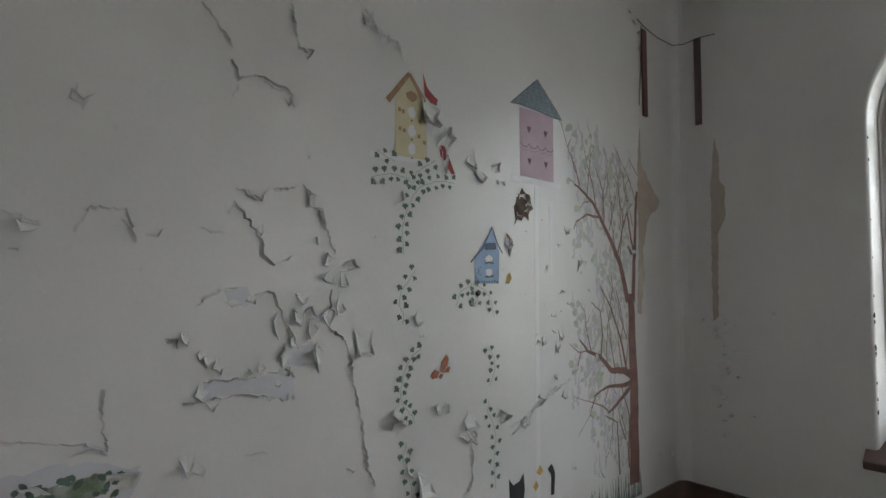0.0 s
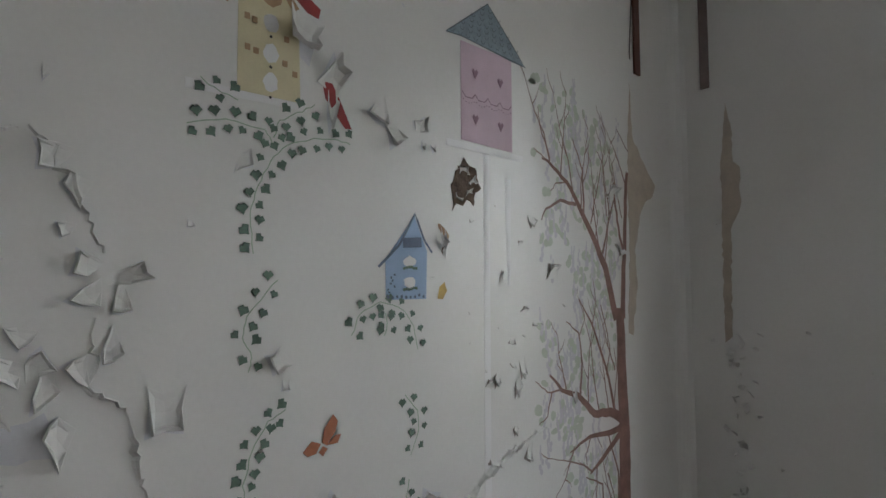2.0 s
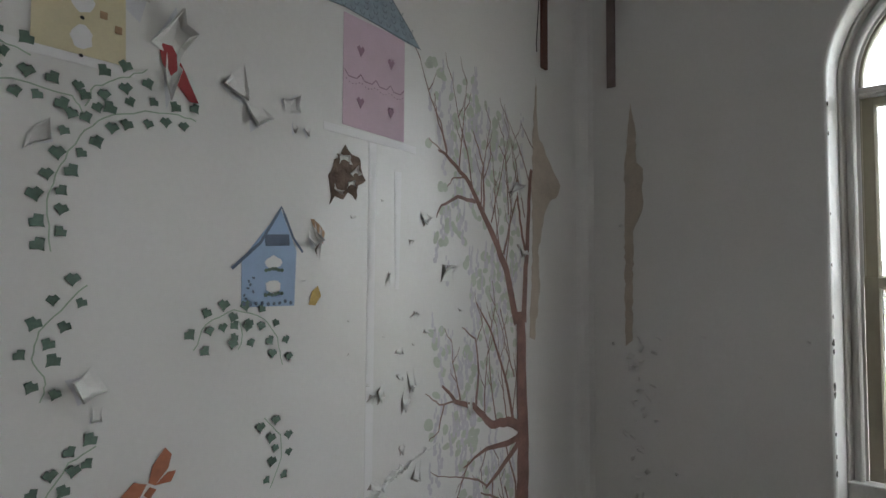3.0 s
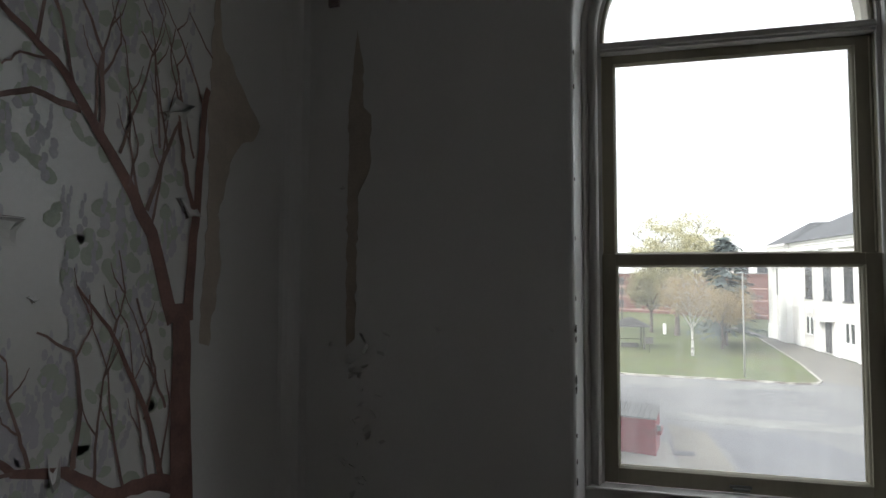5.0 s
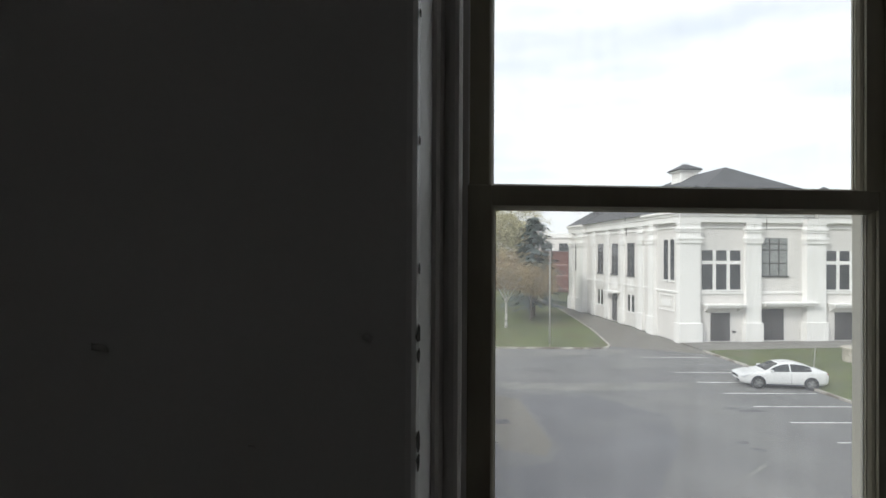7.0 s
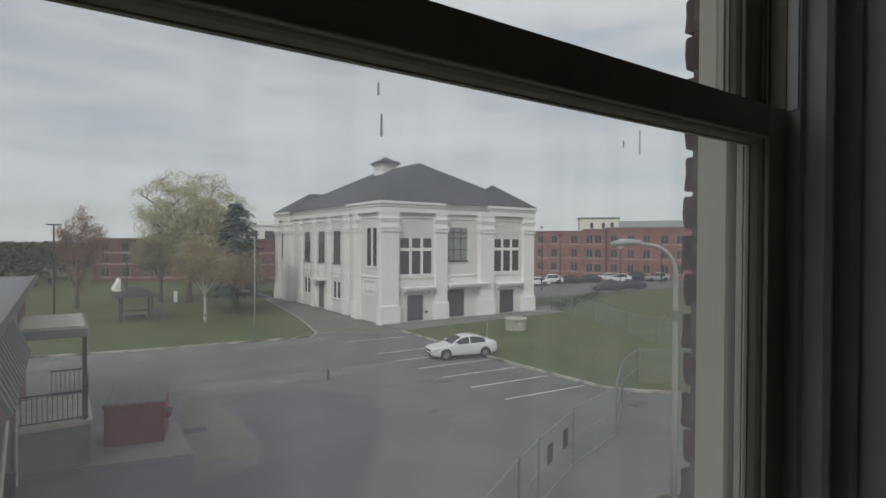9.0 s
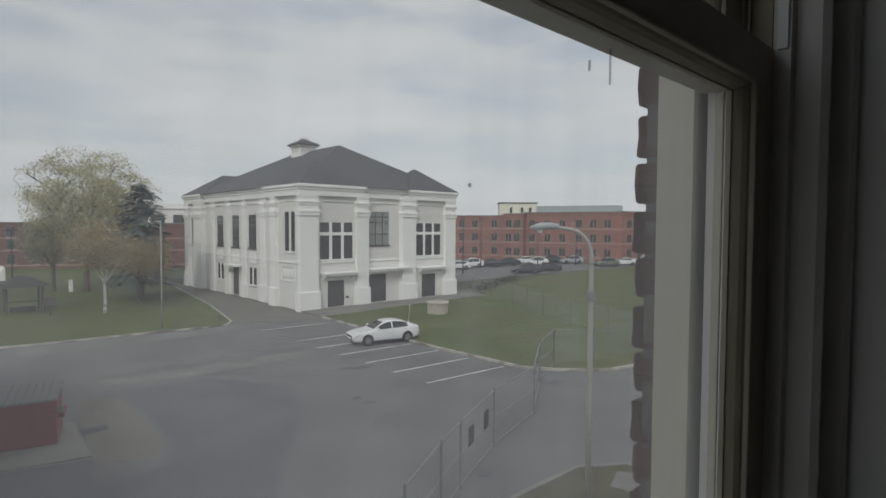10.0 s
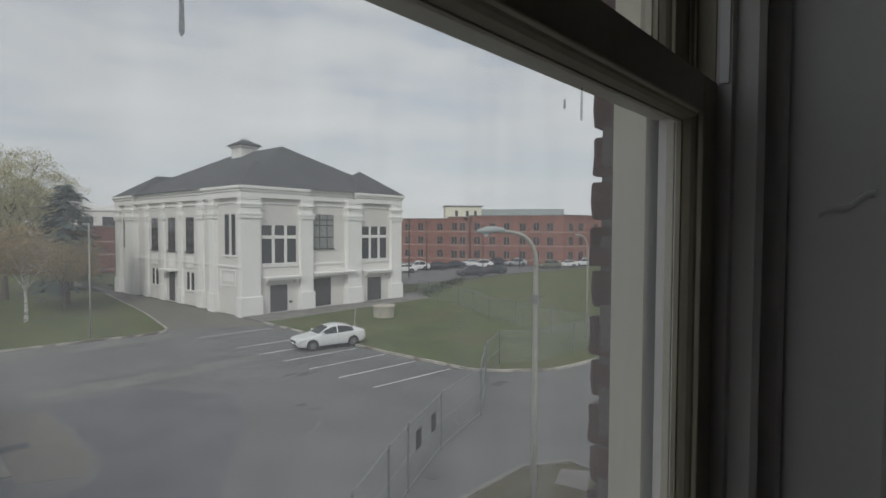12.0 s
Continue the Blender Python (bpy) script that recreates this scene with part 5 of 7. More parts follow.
GAZEBO_GREY = material("weathered_gazebo_wood", (0.10, 0.095, 0.09), 0.85, 0.2, 2, 20, 0.2)
IRON = material("black_iron_rail", (0.03, 0.03, 0.032), 0.6, 0.2, 8, 60, 0.1)
STONE = material("pale_stone_ring", (0.44, 0.41, 0.35), 0.9, 0.2, 3, 30, 0.4)
BIRCH_BARK = material("birch_bark", (0.50, 0.49, 0.46), 0.85, 0.3, 4, 20, 0.3, dirt=(0.10, 0.095, 0.09), dirt_at=(0.55, 0.65), stretch=(1, 1, 3))
BARK = material("grey_brown_bark", (0.12, 0.10, 0.085), 0.9, 0.3, 4, 30, 0.5)
YELLOW_LEAF = material("yellowing_leaves", (0.46, 0.43, 0.26), 0.8, 0.35, 1.5, 8, 0.0)
OLIVE_LEAF = material("olive_leaves", (0.35, 0.33, 0.20), 0.8, 0.35, 1.5, 8, 0.0)
RUST_LEAF = material("rusty_autumn_leaves", (0.35, 0.275, 0.155), 0.8, 0.35, 1.5, 8, 0.0)
RED_LEAF = material("reddish_autumn_leaves", (0.30, 0.165, 0.115), 0.8, 0.35, 1.5, 8, 0.0)
SPRUCE_LEAF = material("blue_green_needles", (0.105, 0.135, 0.130), 0.9, 0.35, 1.5, 8, 0.0)
WOOD_LEAF = material("far_woodland", (0.075, 0.085, 0.06), 0.95, 0.4, 0.05, 1, 0.0)


# car stations from nose to tail: x, underside, shoulder height, half width, top, half width at the top
STATIONS = ((-2.30, 0.34, 0.60, 0.60, 0.63, 0.48), (-2.20, 0.26, 0.69, 0.76, 0.725, 0.60), (-1.9, 0.22, 0.77, 0.86, 0.815, 0.70), (-1.5, 0.21, 0.83, 0.90, 0.875, 0.74), (-1.1, 0.21, 0.89, 0.91, 0.94, 0.76), (-0.85, 0.21, 0.91, 0.91, 1.03, 0.74),
            (-0.45, 0.21, 0.93, 0.91, 1.26, 0.66), (-0.05, 0.21, 0.94, 0.91, 1.41, 0.60), (0.4, 0.21, 0.95, 0.91, 1.46, 0.58), (0.8, 0.21, 0.96, 0.91, 1.435, 0.575), (1.2, 0.21, 0.98, 0.91, 1.35, 0.57), (1.6, 0.21, 1.0, 0.90, 1.20, 0.58), (1.9, 0.24, 1.02, 0.88, 1.09, 0.62), (2.15, 0.28, 1.0, 0.84, 1.045, 0.66), (2.31, 0.36, 0.90, 0.74, 0.94, 0.58))


def station(x, extra):
    """The smooth cross-section sizes at x; extra: more height over the cabin."""
    i = 0
    while i < len(STATIONS) - 2 and STATIONS[i + 1][0] < x:
        i += 1
    a, b = STATIONS[i], STATIONS[i + 1]
    p, q = STATIONS[max(i - 1, 0)], STATIONS[min(i + 2, len(STATIONS) - 1)]
    t = (x - a[0]) / (b[0] - a[0])
    out = []
    for k in range(1, 6):
        m0 = (b[k] - p[k]) / (b[0] - p[0]) * (b[0] - a[0])
        m1 = (q[k] - a[k]) / (q[0] - a[0]) * (b[0] - a[0])
        out.append((2 * t ** 3 - 3 * t ** 2 + 1) * a[k] + (t ** 3 - 2 * t ** 2 + t) * m0 + (3 * t ** 2 - 2 * t ** 3) * b[k] + (t ** 3 - t ** 2) * m1)
    out[3] += extra * min(1, max(0, (x + 1.0) / 0.8)) * min(1, max(0, (2.25 - x) / 0.5))
    return out


def half_section(x, extra):
    zl, zb, w, zt, wr = station(x, extra)
    up = zt - zb
    return [(0.0, zl), (w * 0.80, zl), (w * 0.95, zl + 0.05), (w * 0.985, zl + 0.18), (w, 0.58 * zb + 0.42 * zl), (w * 0.985, zb - 0.07), (w * 0.955, zb),
            (w * 0.955 + (wr - w * 0.955) * 0.50, zb + up * 0.52), (wr, zb + up * 0.90), (wr * 0.86, zb + up * 0.975), (wr * 0.45, zt - 0.002), (0.0, zt)]


def side_y(x, z, extra):
    sec = half_section(x, extra)[6:9]
    for (y0, z0), (y1, z1) in zip(sec, sec[1:]):
        if z <= z1:
            return y0 + (y1 - y0) * (z - z0) / (z1 - z0)
    return sec[-1][0]


def make_car(m, paint, label, tall=False):
    """Front towards -x, wheels on z = 0."""
    c = thing("car", m, label, "car", "parked cars" if tall is not None else "")
    h = 0.22 if tall else 0.0
    g = Geo()
    xs = [-2.30 + 4.61 * i / 38 for i in range(39)]
    for x in xs:
        sec = half_section(x, h)
        g.v += [(x, y, z) for y, z in sec] + [(x, -y, z) for y, z in sec[-2:0:-1]]
    n = 22
    g.f = [(i * n + k, i * n + (k + 1) % n, (i + 1) * n + (k + 1) % n, (i + 1) * n + k) for i in range(38) for k in range(n)]
    g.f += [tuple(range(n)), tuple(range(38 * n, 39 * n))]
    part("body", g, paint, c, smooth=True)
    for s in (-1, 1):
        for x0, x1 in ((-0.74, 0.26), (0.34, 1.42)):
            cols = []
            for i in range(9):
                x = x0 + (x1 - x0) * i / 8
                zb, zt = station(x, h)[1], station(x, h)[3]
                lo, hi = zb + 0.035, zb + (zt - zb) * 0.84
                cols.append([(x, s * (side_y(x, lo + (max(hi, lo + 0.01) - lo) * k / 3, h) + 0.008), lo + (max(hi, lo + 0.01) - lo) * k / 3) for k in range(4)])
            part("side_window", Geo().add([p for col in cols for p in col], [(4 * i + k, 4 * i + k + 1, 4 * i + k + 5, 4 * i + k + 4) for i in range(8) for k in range(3)]), CAR_GLASS, c, smooth=True)
        part("mirror", Geo().box(-0.80, -0.62, min(s * 0.88, s * 1.04), max(s * 0.88, s * 1.04), 0.97, 1.09), paint, c, bevel=0.04)
        part("headlight", Geo().prism([(-2.22, 0.60), (-2.235, 0.66), (-1.80, 0.79), (-1.78, 0.72)], min(s * 0.62, s * 0.862), max(s * 0.62, s * 0.862), "y"), LAMP_CLEAR, c, bevel=0.015)
        part("tail_light", Geo().box(2.08, 2.27, min(s * 0.52, s * 0.80), max(s * 0.52, s * 0.80), 0.84, 0.95), LAMP_RED, c, bevel=0.03)
        # dark strip for the shade under the door sill
        part("sill_shadow", Geo().box(-0.95, 0.95, min(s * 0.86, s * 0.905), max(s * 0.86, s * 0.905), 0.20, 0.27), CAR_DARK, c)
        part("door_gap", Geo().box(0.325, 0.337, min(s * 0.88, s * 0.914), max(s * 0.88, s * 0.914), 0.30, 0.90), CAR_DARK, c)
        for x in (-0.30, 0.85):
            part("door_handle", Geo().box(x, x + 0.2, min(s * 0.88, s * 0.922), max(s * 0.88, s * 0.922), 0.80, 0.83), paint, c, bevel=0.01)
        for x in (-1.38, 1.36):
            # dark disc for the shaded gap between tyre and body
            part("wheel_arch", Geo().tube([(x, s * 0.70, 0.345), (x, s * 0.912, 0.345)], 0.385, 24), CAR_DARK, c)
            w = part("wheel", Geo().tube([(x, s * 0.72, 0.325), (x, s * 0.90, 0.325), (x, s * 0.925, 0.325)], [0.325, 0.325, 0.30], 24), TYRE, c)
            part("rim", Geo().tube([(x, s * 0.915, 0.325), (x, s * 0.935, 0.325)], 0.235, 18), RIM, w)
            for k in range(5):
                a = k * 1.2566
                part("spoke", Geo().tube([(x, s * 0.937, 0.325), (x + 0.22 * math.cos(a), s * 0.933, 0.325 + 0.22 * math.sin(a))], [0.035, 0.022], 4), STEEL, w)
    for nm, x0, x1 in (("windscreen", -0.93, -0.22), ("rear_window", 1.05, 1.72)):
        rows = []
        for i in range(7):
            x = x0 + (x1 - x0) * i / 6
            zb, wr, zt = station(x, h)[1], station(x, h)[4], station(x, h)[3]
            rows.append([(x + (-0.006 if x < 0 else 0.006), wr * e, (zt if abs(e) < 0.5 else zb + (zt - zb) * 0.972) + 0.008) for e in (-0.86, -0.45, 0, 0.45, 0.86)])
        part(nm, Geo().add([p for r in rows for p in r], [(5 * i + k, 5 * i + k + 1, 5 * i + k + 6, 5 * i + k + 5) for i in range(6) for k in range(4)]), CAR_GLASS, c, smooth=True)
    part("grille", Geo().prism([(-2.325, 0.50), (-2.318, 0.62), (-2.24, 0.665), (-2.24, 0.50)], -0.46, 0.46, "y"), CAR_DARK, c, bevel=0.02)
    part("lower_grille", Geo().box(-2.33, -2.22, -0.58, 0.58, 0.355, 0.42), CAR_DARK, c, bevel=0.02)
    part("number_plate", Geo().box(-2.345, -2.31, -0.22, 0.22, 0.435, 0.50), WHITE_STUCCO, c)
    return c


make_car(pose(22.15, 27.35, G, 0, 0, -14) @ Matrix.Diagonal((0.95, 0.95, 0.95, 1)), CAR_WHITE, "white four-door sedan parked on the asphalt by the kerb", None)
first = {}
for i, (x, y, paint, tall) in enumerate(((66.5, 65.8, CAR_WHITE, False), (72.0, 68.0, CAR_WHITE, True), (75.6, 66.8, CAR_DARK, False), (80.5, 66.6, CAR_DARK, False), (86.6, 67.7, CAR_WHITE, False), (84.6, 63.2, CAR_WHITE, True), (92.1, 65.4, CAR_DARK, True), (94.0, 61.7, CAR_SILVER, True), (68.8, 53.1, CAR_DARK, True), (74.8, 53.4, CAR_DARK, False), (92.6, 53.1, CAR_OLIVE, True), (98.0, 52.6, CAR_WHITE, False), (104.3, 52.2, CAR_WHITE, True))):
    m = pose(x, y, G + 0.022, 0, 0, -38 + 7 * math.sin(i * 2.1))
    key = (paint.name, tall)
    if key in first:
        copy_thing(first[key], m)
    else:
        first[key] = make_car(m, paint, paint.name.replace("_car_paint", "") + (" estate car" if tall else " saloon car") + " parked in the far car park", tall)


# lamp posts
def lamp_post(x, y, top, arm, toward, r, label):
    """A tapered pole that bends over into an arm; toward: heading of the arm in degrees."""
    p = thing("street_lamp", pose(x, y, G), label, "street lamp", "street lamps")
    c, s = math.cos(radians(toward)), math.sin(radians(toward))
    h = top - G
    bend = [(0, 0, 0.0), (0, 0, h * 0.5), (0, 0, h - arm * 0.95)] + [(arm * 0.85 * (1 - math.cos(a)) * c, arm * 0.85 * (1 - math.cos(a)) * s, h - arm * 0.95 + arm * 0.9 * math.sin(a)) for a in (0.25, 0.5, 0.75, 1.0, 1.25, 1.45)]
    e = bend[-1]
    bend.append((e[0] + 0.25 * c, e[1] + 0.25 * s, e[2] + 0.03))
    part("pole", Geo().tube(bend, [r, r * 0.85, r * 0.7] + [r * 0.6] * 7, 12), POLE_GREY, p, smooth=True)
    part("base_plate", Geo().box(-0.2, 0.2, -0.2, 0.2, 0.0, 0.06), STEEL, p, bevel=0.01)
    part("band", Geo().cone(0, 0, h - arm * 1.22, h - arm * 1.16, r * 0.95, r * 0.95, 10), STEEL, p)
    e = bend[-1]
    g = Geo().tube([(e[0] - 0.05 * c, e[1] - 0.05 * s, e[2] + 0.02), (e[0] + 0.12 * c, e[1] + 0.12 * s, e[2] + 0.03), (e[0] + 0.32 * c, e[1] + 0.32 * s, e[2] + 0.02), (e[0] + 0.52 * c, e[1] + 0.52 * s, e[2] - 0.01)], [0.040, 0.070, 0.078, 0.035], 12)
    part("lamp_head", g, LAMP_HEAD, p, "grey-green cobra lamp head", smooth=True)
    part("lens", Geo().cone(e[0] + 0.33 * c, e[1] + 0.33 * s, e[2] - 0.11, e[2] - 0.05, 0.045, 0.068, 10), LAMP_CLEAR, p)
    return p


near_lamp = lamp_post(11.32, 5.95, 1.60, 0.60, 134, 0.066, "weathered grey street lamp with a curved arm")
g = Geo()
for k in range(9):
    a = k * 0.7
    g.tube([(0, 0, 5.78), (0.22 * math.cos(a), 0.22 * math.sin(a), 5.74 + 0.10 * math.sin(k * 1.7))], [0.012, 0.004], 5)
part("wire_tuft", g.add(*(lambda q: (q.v, q.f))(Geo().cone(0, 0, 5.66, 5.86, 0.075, 0.075, 10))), STEEL, near_lamp, "frayed wires bound round the pole")
lamp_post(34.8, 16.5, 1.35, 1.0, 60, 0.07, "far grey street lamp with a curved arm")
flag = thing("light_pole", pose(13.2, 40.7, G + 0.10), "slender grey light pole on the lawn", "light pole")
part("pole", Geo().tube([(0, 0, 0), (0, 0, 7.35)], [0.060, 0.040], 10), POLE_GREY, flag, smooth=True)
part("lamp_head", Geo().box(-0.38, 0.05, -0.07, 0.07, 7.31, 7.40), LAMP_HEAD, flag, bevel=0.03)
for x, y, h in ((60.5, 58.5, 8.6), (72.5, 66.0, 8.4), (81.0, 60.0, 8.0), (90, 58, 8.4), (1.0, 64.0, 8.6), (8.4, 80, 6.5)):
    q = thing("light_pole", pose(x, y, G), "tall thin dark light pole in the distance", "light pole", "far light poles")
    part("pole", Geo().tube([(0, 0, 0), (0, 0, h)], [0.10, 0.06], 8), IRON, q)
    part("lamp_head", Geo().box(-0.6, 0.6, -0.12, 0.12, h, h + 0.12), IRON, q)

# chain-link fences
LINK = bpy.data.materials.new("chain_link_wire")
LINK.use_nodes = True
LINK.node_tree.nodes["Principled BSDF"].inputs["Base Color"].default_value = (0.30, 0.33, 0.32, 1)
LINK.node_tree.nodes["Principled BSDF"].inputs["Roughness"].default_value = 0.6


def fence(points, high, label, pitch=0.085, wire=0.0028, base=0.0, mid=False):
    f = thing("chain_link_fence", pose(points[0][0], points[0][1], G + base), label, "fence", "chain-link fences")
    ox, oy = points[0]
    for (x0, y0), (x1, y1) in zip(points, points[1:]):
        L = math.hypot(x1 - x0, y1 - y0)
        dx, dy = (x1 - x0) / L, (y1 - y0) / L
        ax, ay = x0 - ox, y0 - oy
        part("post", Geo().tube([(ax, ay, 0), (ax, ay, high + 0.06)], 0.034, 8), STEEL, f)
        part("post_cap", Geo().cone(ax, ay, high + 0.05, high + 0.10, 0.042, 0.012, 8), STEEL, f)
        part("top_rail", Geo().tube([(ax, ay, high), (ax + dx * L, ay + dy * L, high)], 0.024, 6), STEEL, f)
        if mid:
            part("middle_rail", Geo().tube([(ax, ay, high * 0.52), (ax + dx * L, ay + dy * L, high * 0.52)], 0.018, 6), STEEL, f)
            part("bottom_rail", Geo().tube([(ax, ay, 0.09), (ax + dx * L, ay + dy * L, 0.09)], 0.022, 6), STEEL, f)
        g = Geo()
        n = int((L + high) / pitch)
        for k in range(n):
            for flip in (0, 1):
                s0, z0 = k * pitch, 0.06
                s1, z1 = s0 - high, high
                if s0 > L:
                    z0 += s0 - L
                    s0 = L
                if s1 < 0:
                    z1 += s1
                    s1 = 0
                if z1 <= z0:
                    continue
                if flip:
                    s0, s1 = L - s0, L - s1
                a = Vector((ax + dx * s0, ay + dy * s0, z0))
                b = Vector((ax + dx * s1, ay + dy * s1, z1))
                o = Vector((dx, dy, 0)) * wire * 1.5
                g.add([a - o, a + o, b + o, b - o], [(0, 1, 2, 3)])
        part("wire_mesh", g, LINK, f)
    x, y = points[-1][0] - ox, points[-1][1] - oy
    part("post", Geo().tube([(x, y, 0), (x, y, high + 0.06)], 0.034, 8), STEEL, f)
    return f


near_fence = fence([(8.6, 8.5), (10.71, 9.69), (12.1, 10.4), (14.93, 11.7), (18.4, 12.72), (18.9, 13.1), (21.9, 15.1), (22.2, 15.35), (25.1, 16.6)], 1.85, "galvanised chain-link fence panels across the yard", mid=True)
for a in (0.25, 0.70):
    x, y = 12.1 + (14.93 - 12.1) * a, 10.4 + (11.7 - 10.4) * a
    part("sign_panel", Geo().box(-0.2, 0.2, -0.012, 0.012, 0, 0.55).moved(pose(x - 8.6, y - 8.5 - 0.05, 0.95, 0, 0, 24.6)), IRON, near_fence, "small dark sign panel")
fence([(25.1, 16.6), (27.0, 15.4), (30.0, 14.9), (33.5, 14.6), (37.5, 14.2)], 1.75, "chain-link fence beside the lawn", base=0.10)
fence([(43.7, 40.3), (42.6, 36.6), (41.5, 33.0), (39.4, 29.6), (37.3, 26.3), (35.6, 22.6), (34.6, 19.0), (33.5, 14.6)], 1.7, "far chain-link fence across the lawn", base=0.10)

# red container on its pad
slab("concrete_pad", [(2.05, 20.3), (5.15, 19.55), (5.3, 23.4), (2.3, 24.6)], G + 0.03, 0.05, CONCRETE, "pale concrete pad under the container", "pad")
bin_ = thing("waste_container", pose(2.72, 21.85, G + 0.03, 0, 0, -14), "red steel waste container with a ribbed grey lid", "waste container")
part("body", Geo().prism([(0.0, 0.0), (0.0, 1.42), (1.55, 1.62), (1.55, 0.0)], 0.0, 1.85, "x"), DUMP_RED, bin_, bevel=0.02)
part("rim", Geo().box(-0.04, 1.89, -0.05, 0.02, 1.33, 1.42), DUMP_RED, bin_, bevel=0.01)
lid = part("lid", Geo().prism([(-0.06, 1.43), (-0.06, 1.48), (1.60, 1.69), (1.60, 1.64)], -0.05, 1.90, "x"), LID_GREY, bin_, "ribbed grey lid")
for k in range(9):
    part("rib", Geo().prism([(-0.06, 1.48), (-0.06, 1.52), (1.60, 1.73), (1.60, 1.69)], 0.02 + k * 0.22, 0.07 + k * 0.22, "x"), LID_GREY, lid)
part("fork_sleeve", Geo().box(1.85, 2.02, 0.35, 1.15, 0.75, 0.95), DUMP_RED, bin_, bevel=0.01)
part("hinge_knob", Geo().cone(1.95, 0.3, 0.95, 1.15, 0.09, 0.09, 8), LID_GREY, bin_)

# low brick building with its loading porch
low_b = thing("brick_building", pose(0.25, 20.5, G), "low red-brown brick building with a flat grey roof", "building")
part("wall", Geo().box(-14, 0.05, -11.5, 8.5, 0, 5.4), OLD_BRICK, low_b, "weathered brick wall")
part("roof", Geo().box(-14.2, 0.30, -11.7, 8.7, 5.4, 5.62), ROOF_GREY, low_b, "flat grey felt roof")
part("roof_edge", Geo().box(0.27, 0.40, -11.7, 8.7, 5.35, 5.68), LID_GREY, low_b)
mans = part("awning", Geo().prism([(0.40, 5.45), (0.72, 4.70), (0.67, 4.65), (0.35, 5.35)], -11.0, -5.3, "y"), LID_GREY, low_b, "dark ribbed sloping awning")
for k in range(15):
    part("awning_rib", Geo().prism([(0.42, 5.47), (0.74, 4.72), (0.72, 4.69), (0.40, 5.43)], -10.8 + k * 0.36, -10.72 + k * 0.36, "y"), ROOF_GREY, mans)
part("gutter_pipe", Geo().tube([(0.2, -0.9, 5.3), (0.2, -0.9, 0.1)], 0.05, 8), STONE, low_b)
part("downpipe", Geo().tube([(0.15, -3.2, 2.6), (0.15, -7.5, 0.3)], 0.05, 8), STONE, low_b)
part("wall_box", Geo().box(0.05, 0.28, -2.6, -2.3, 0.3, 1.0), IRON, low_b)
porch = thing("loading_porch", pose(0.30, 20.6, G), "concrete loading porch with black rails and a flat canopy", "porch")
part("deck", Geo().box(0.02, 2.0, 0.0, 3.6, 0, 1.30), CONCRETE, porch, bevel=0.02)
part("deck_edge", Geo().box(0.02, 2.06, -0.06, 3.66, 1.30, 1.44), STONE, porch, bevel=0.01)
part("canopy", Geo().box(0.02, 1.95, -0.15, 3.8, 4.12, 4.40), ROOF_GREY, porch, "flat canopy with a pale soffit", bevel=0.02)
part("canopy_top", Geo().box(0.12, 1.85, 0.0, 3.6, 4.40, 4.46), STONE, porch)
part("post", Geo().box(1.78, 1.90, 0.06, 0.18, 1.44, 4.12), IRON, porch)
part("rail", Geo().box(0.05, 1.95, 0.02, 0.06, 2.36, 2.41), IRON, porch)
part("rail", Geo().box(0.05, 1.95, 0.02, 0.06, 1.52, 1.56), IRON, porch)
for k in range(15):
    part("baluster", Geo().box(0.08 + k * 0.13, 0.10 + k * 0.13, 0.03, 0.05, 1.56, 2.36), IRON, porch)
for k in range(7):
    part("baluster", Geo().box(1.99, 2.01, 2.2 + k * 0.2, 2.22 + k * 0.2, 1.5, 2.4), IRON, porch)
part("rail", Geo().box(1.98, 2.02, 2.1, 3.6, 2.38, 2.43), IRON, porch)

for z in (1.52, 2.38):
    part("rail", Geo().box(0.9, 1.95, 3.50, 3.54, z, z + 0.05), IRON, porch)
for k in range(8):
    part("baluster", Geo().box(0.92 + k * 0.14, 0.94 + k * 0.14, 3.51, 3.53, 1.56, 2.38), IRON, porch)

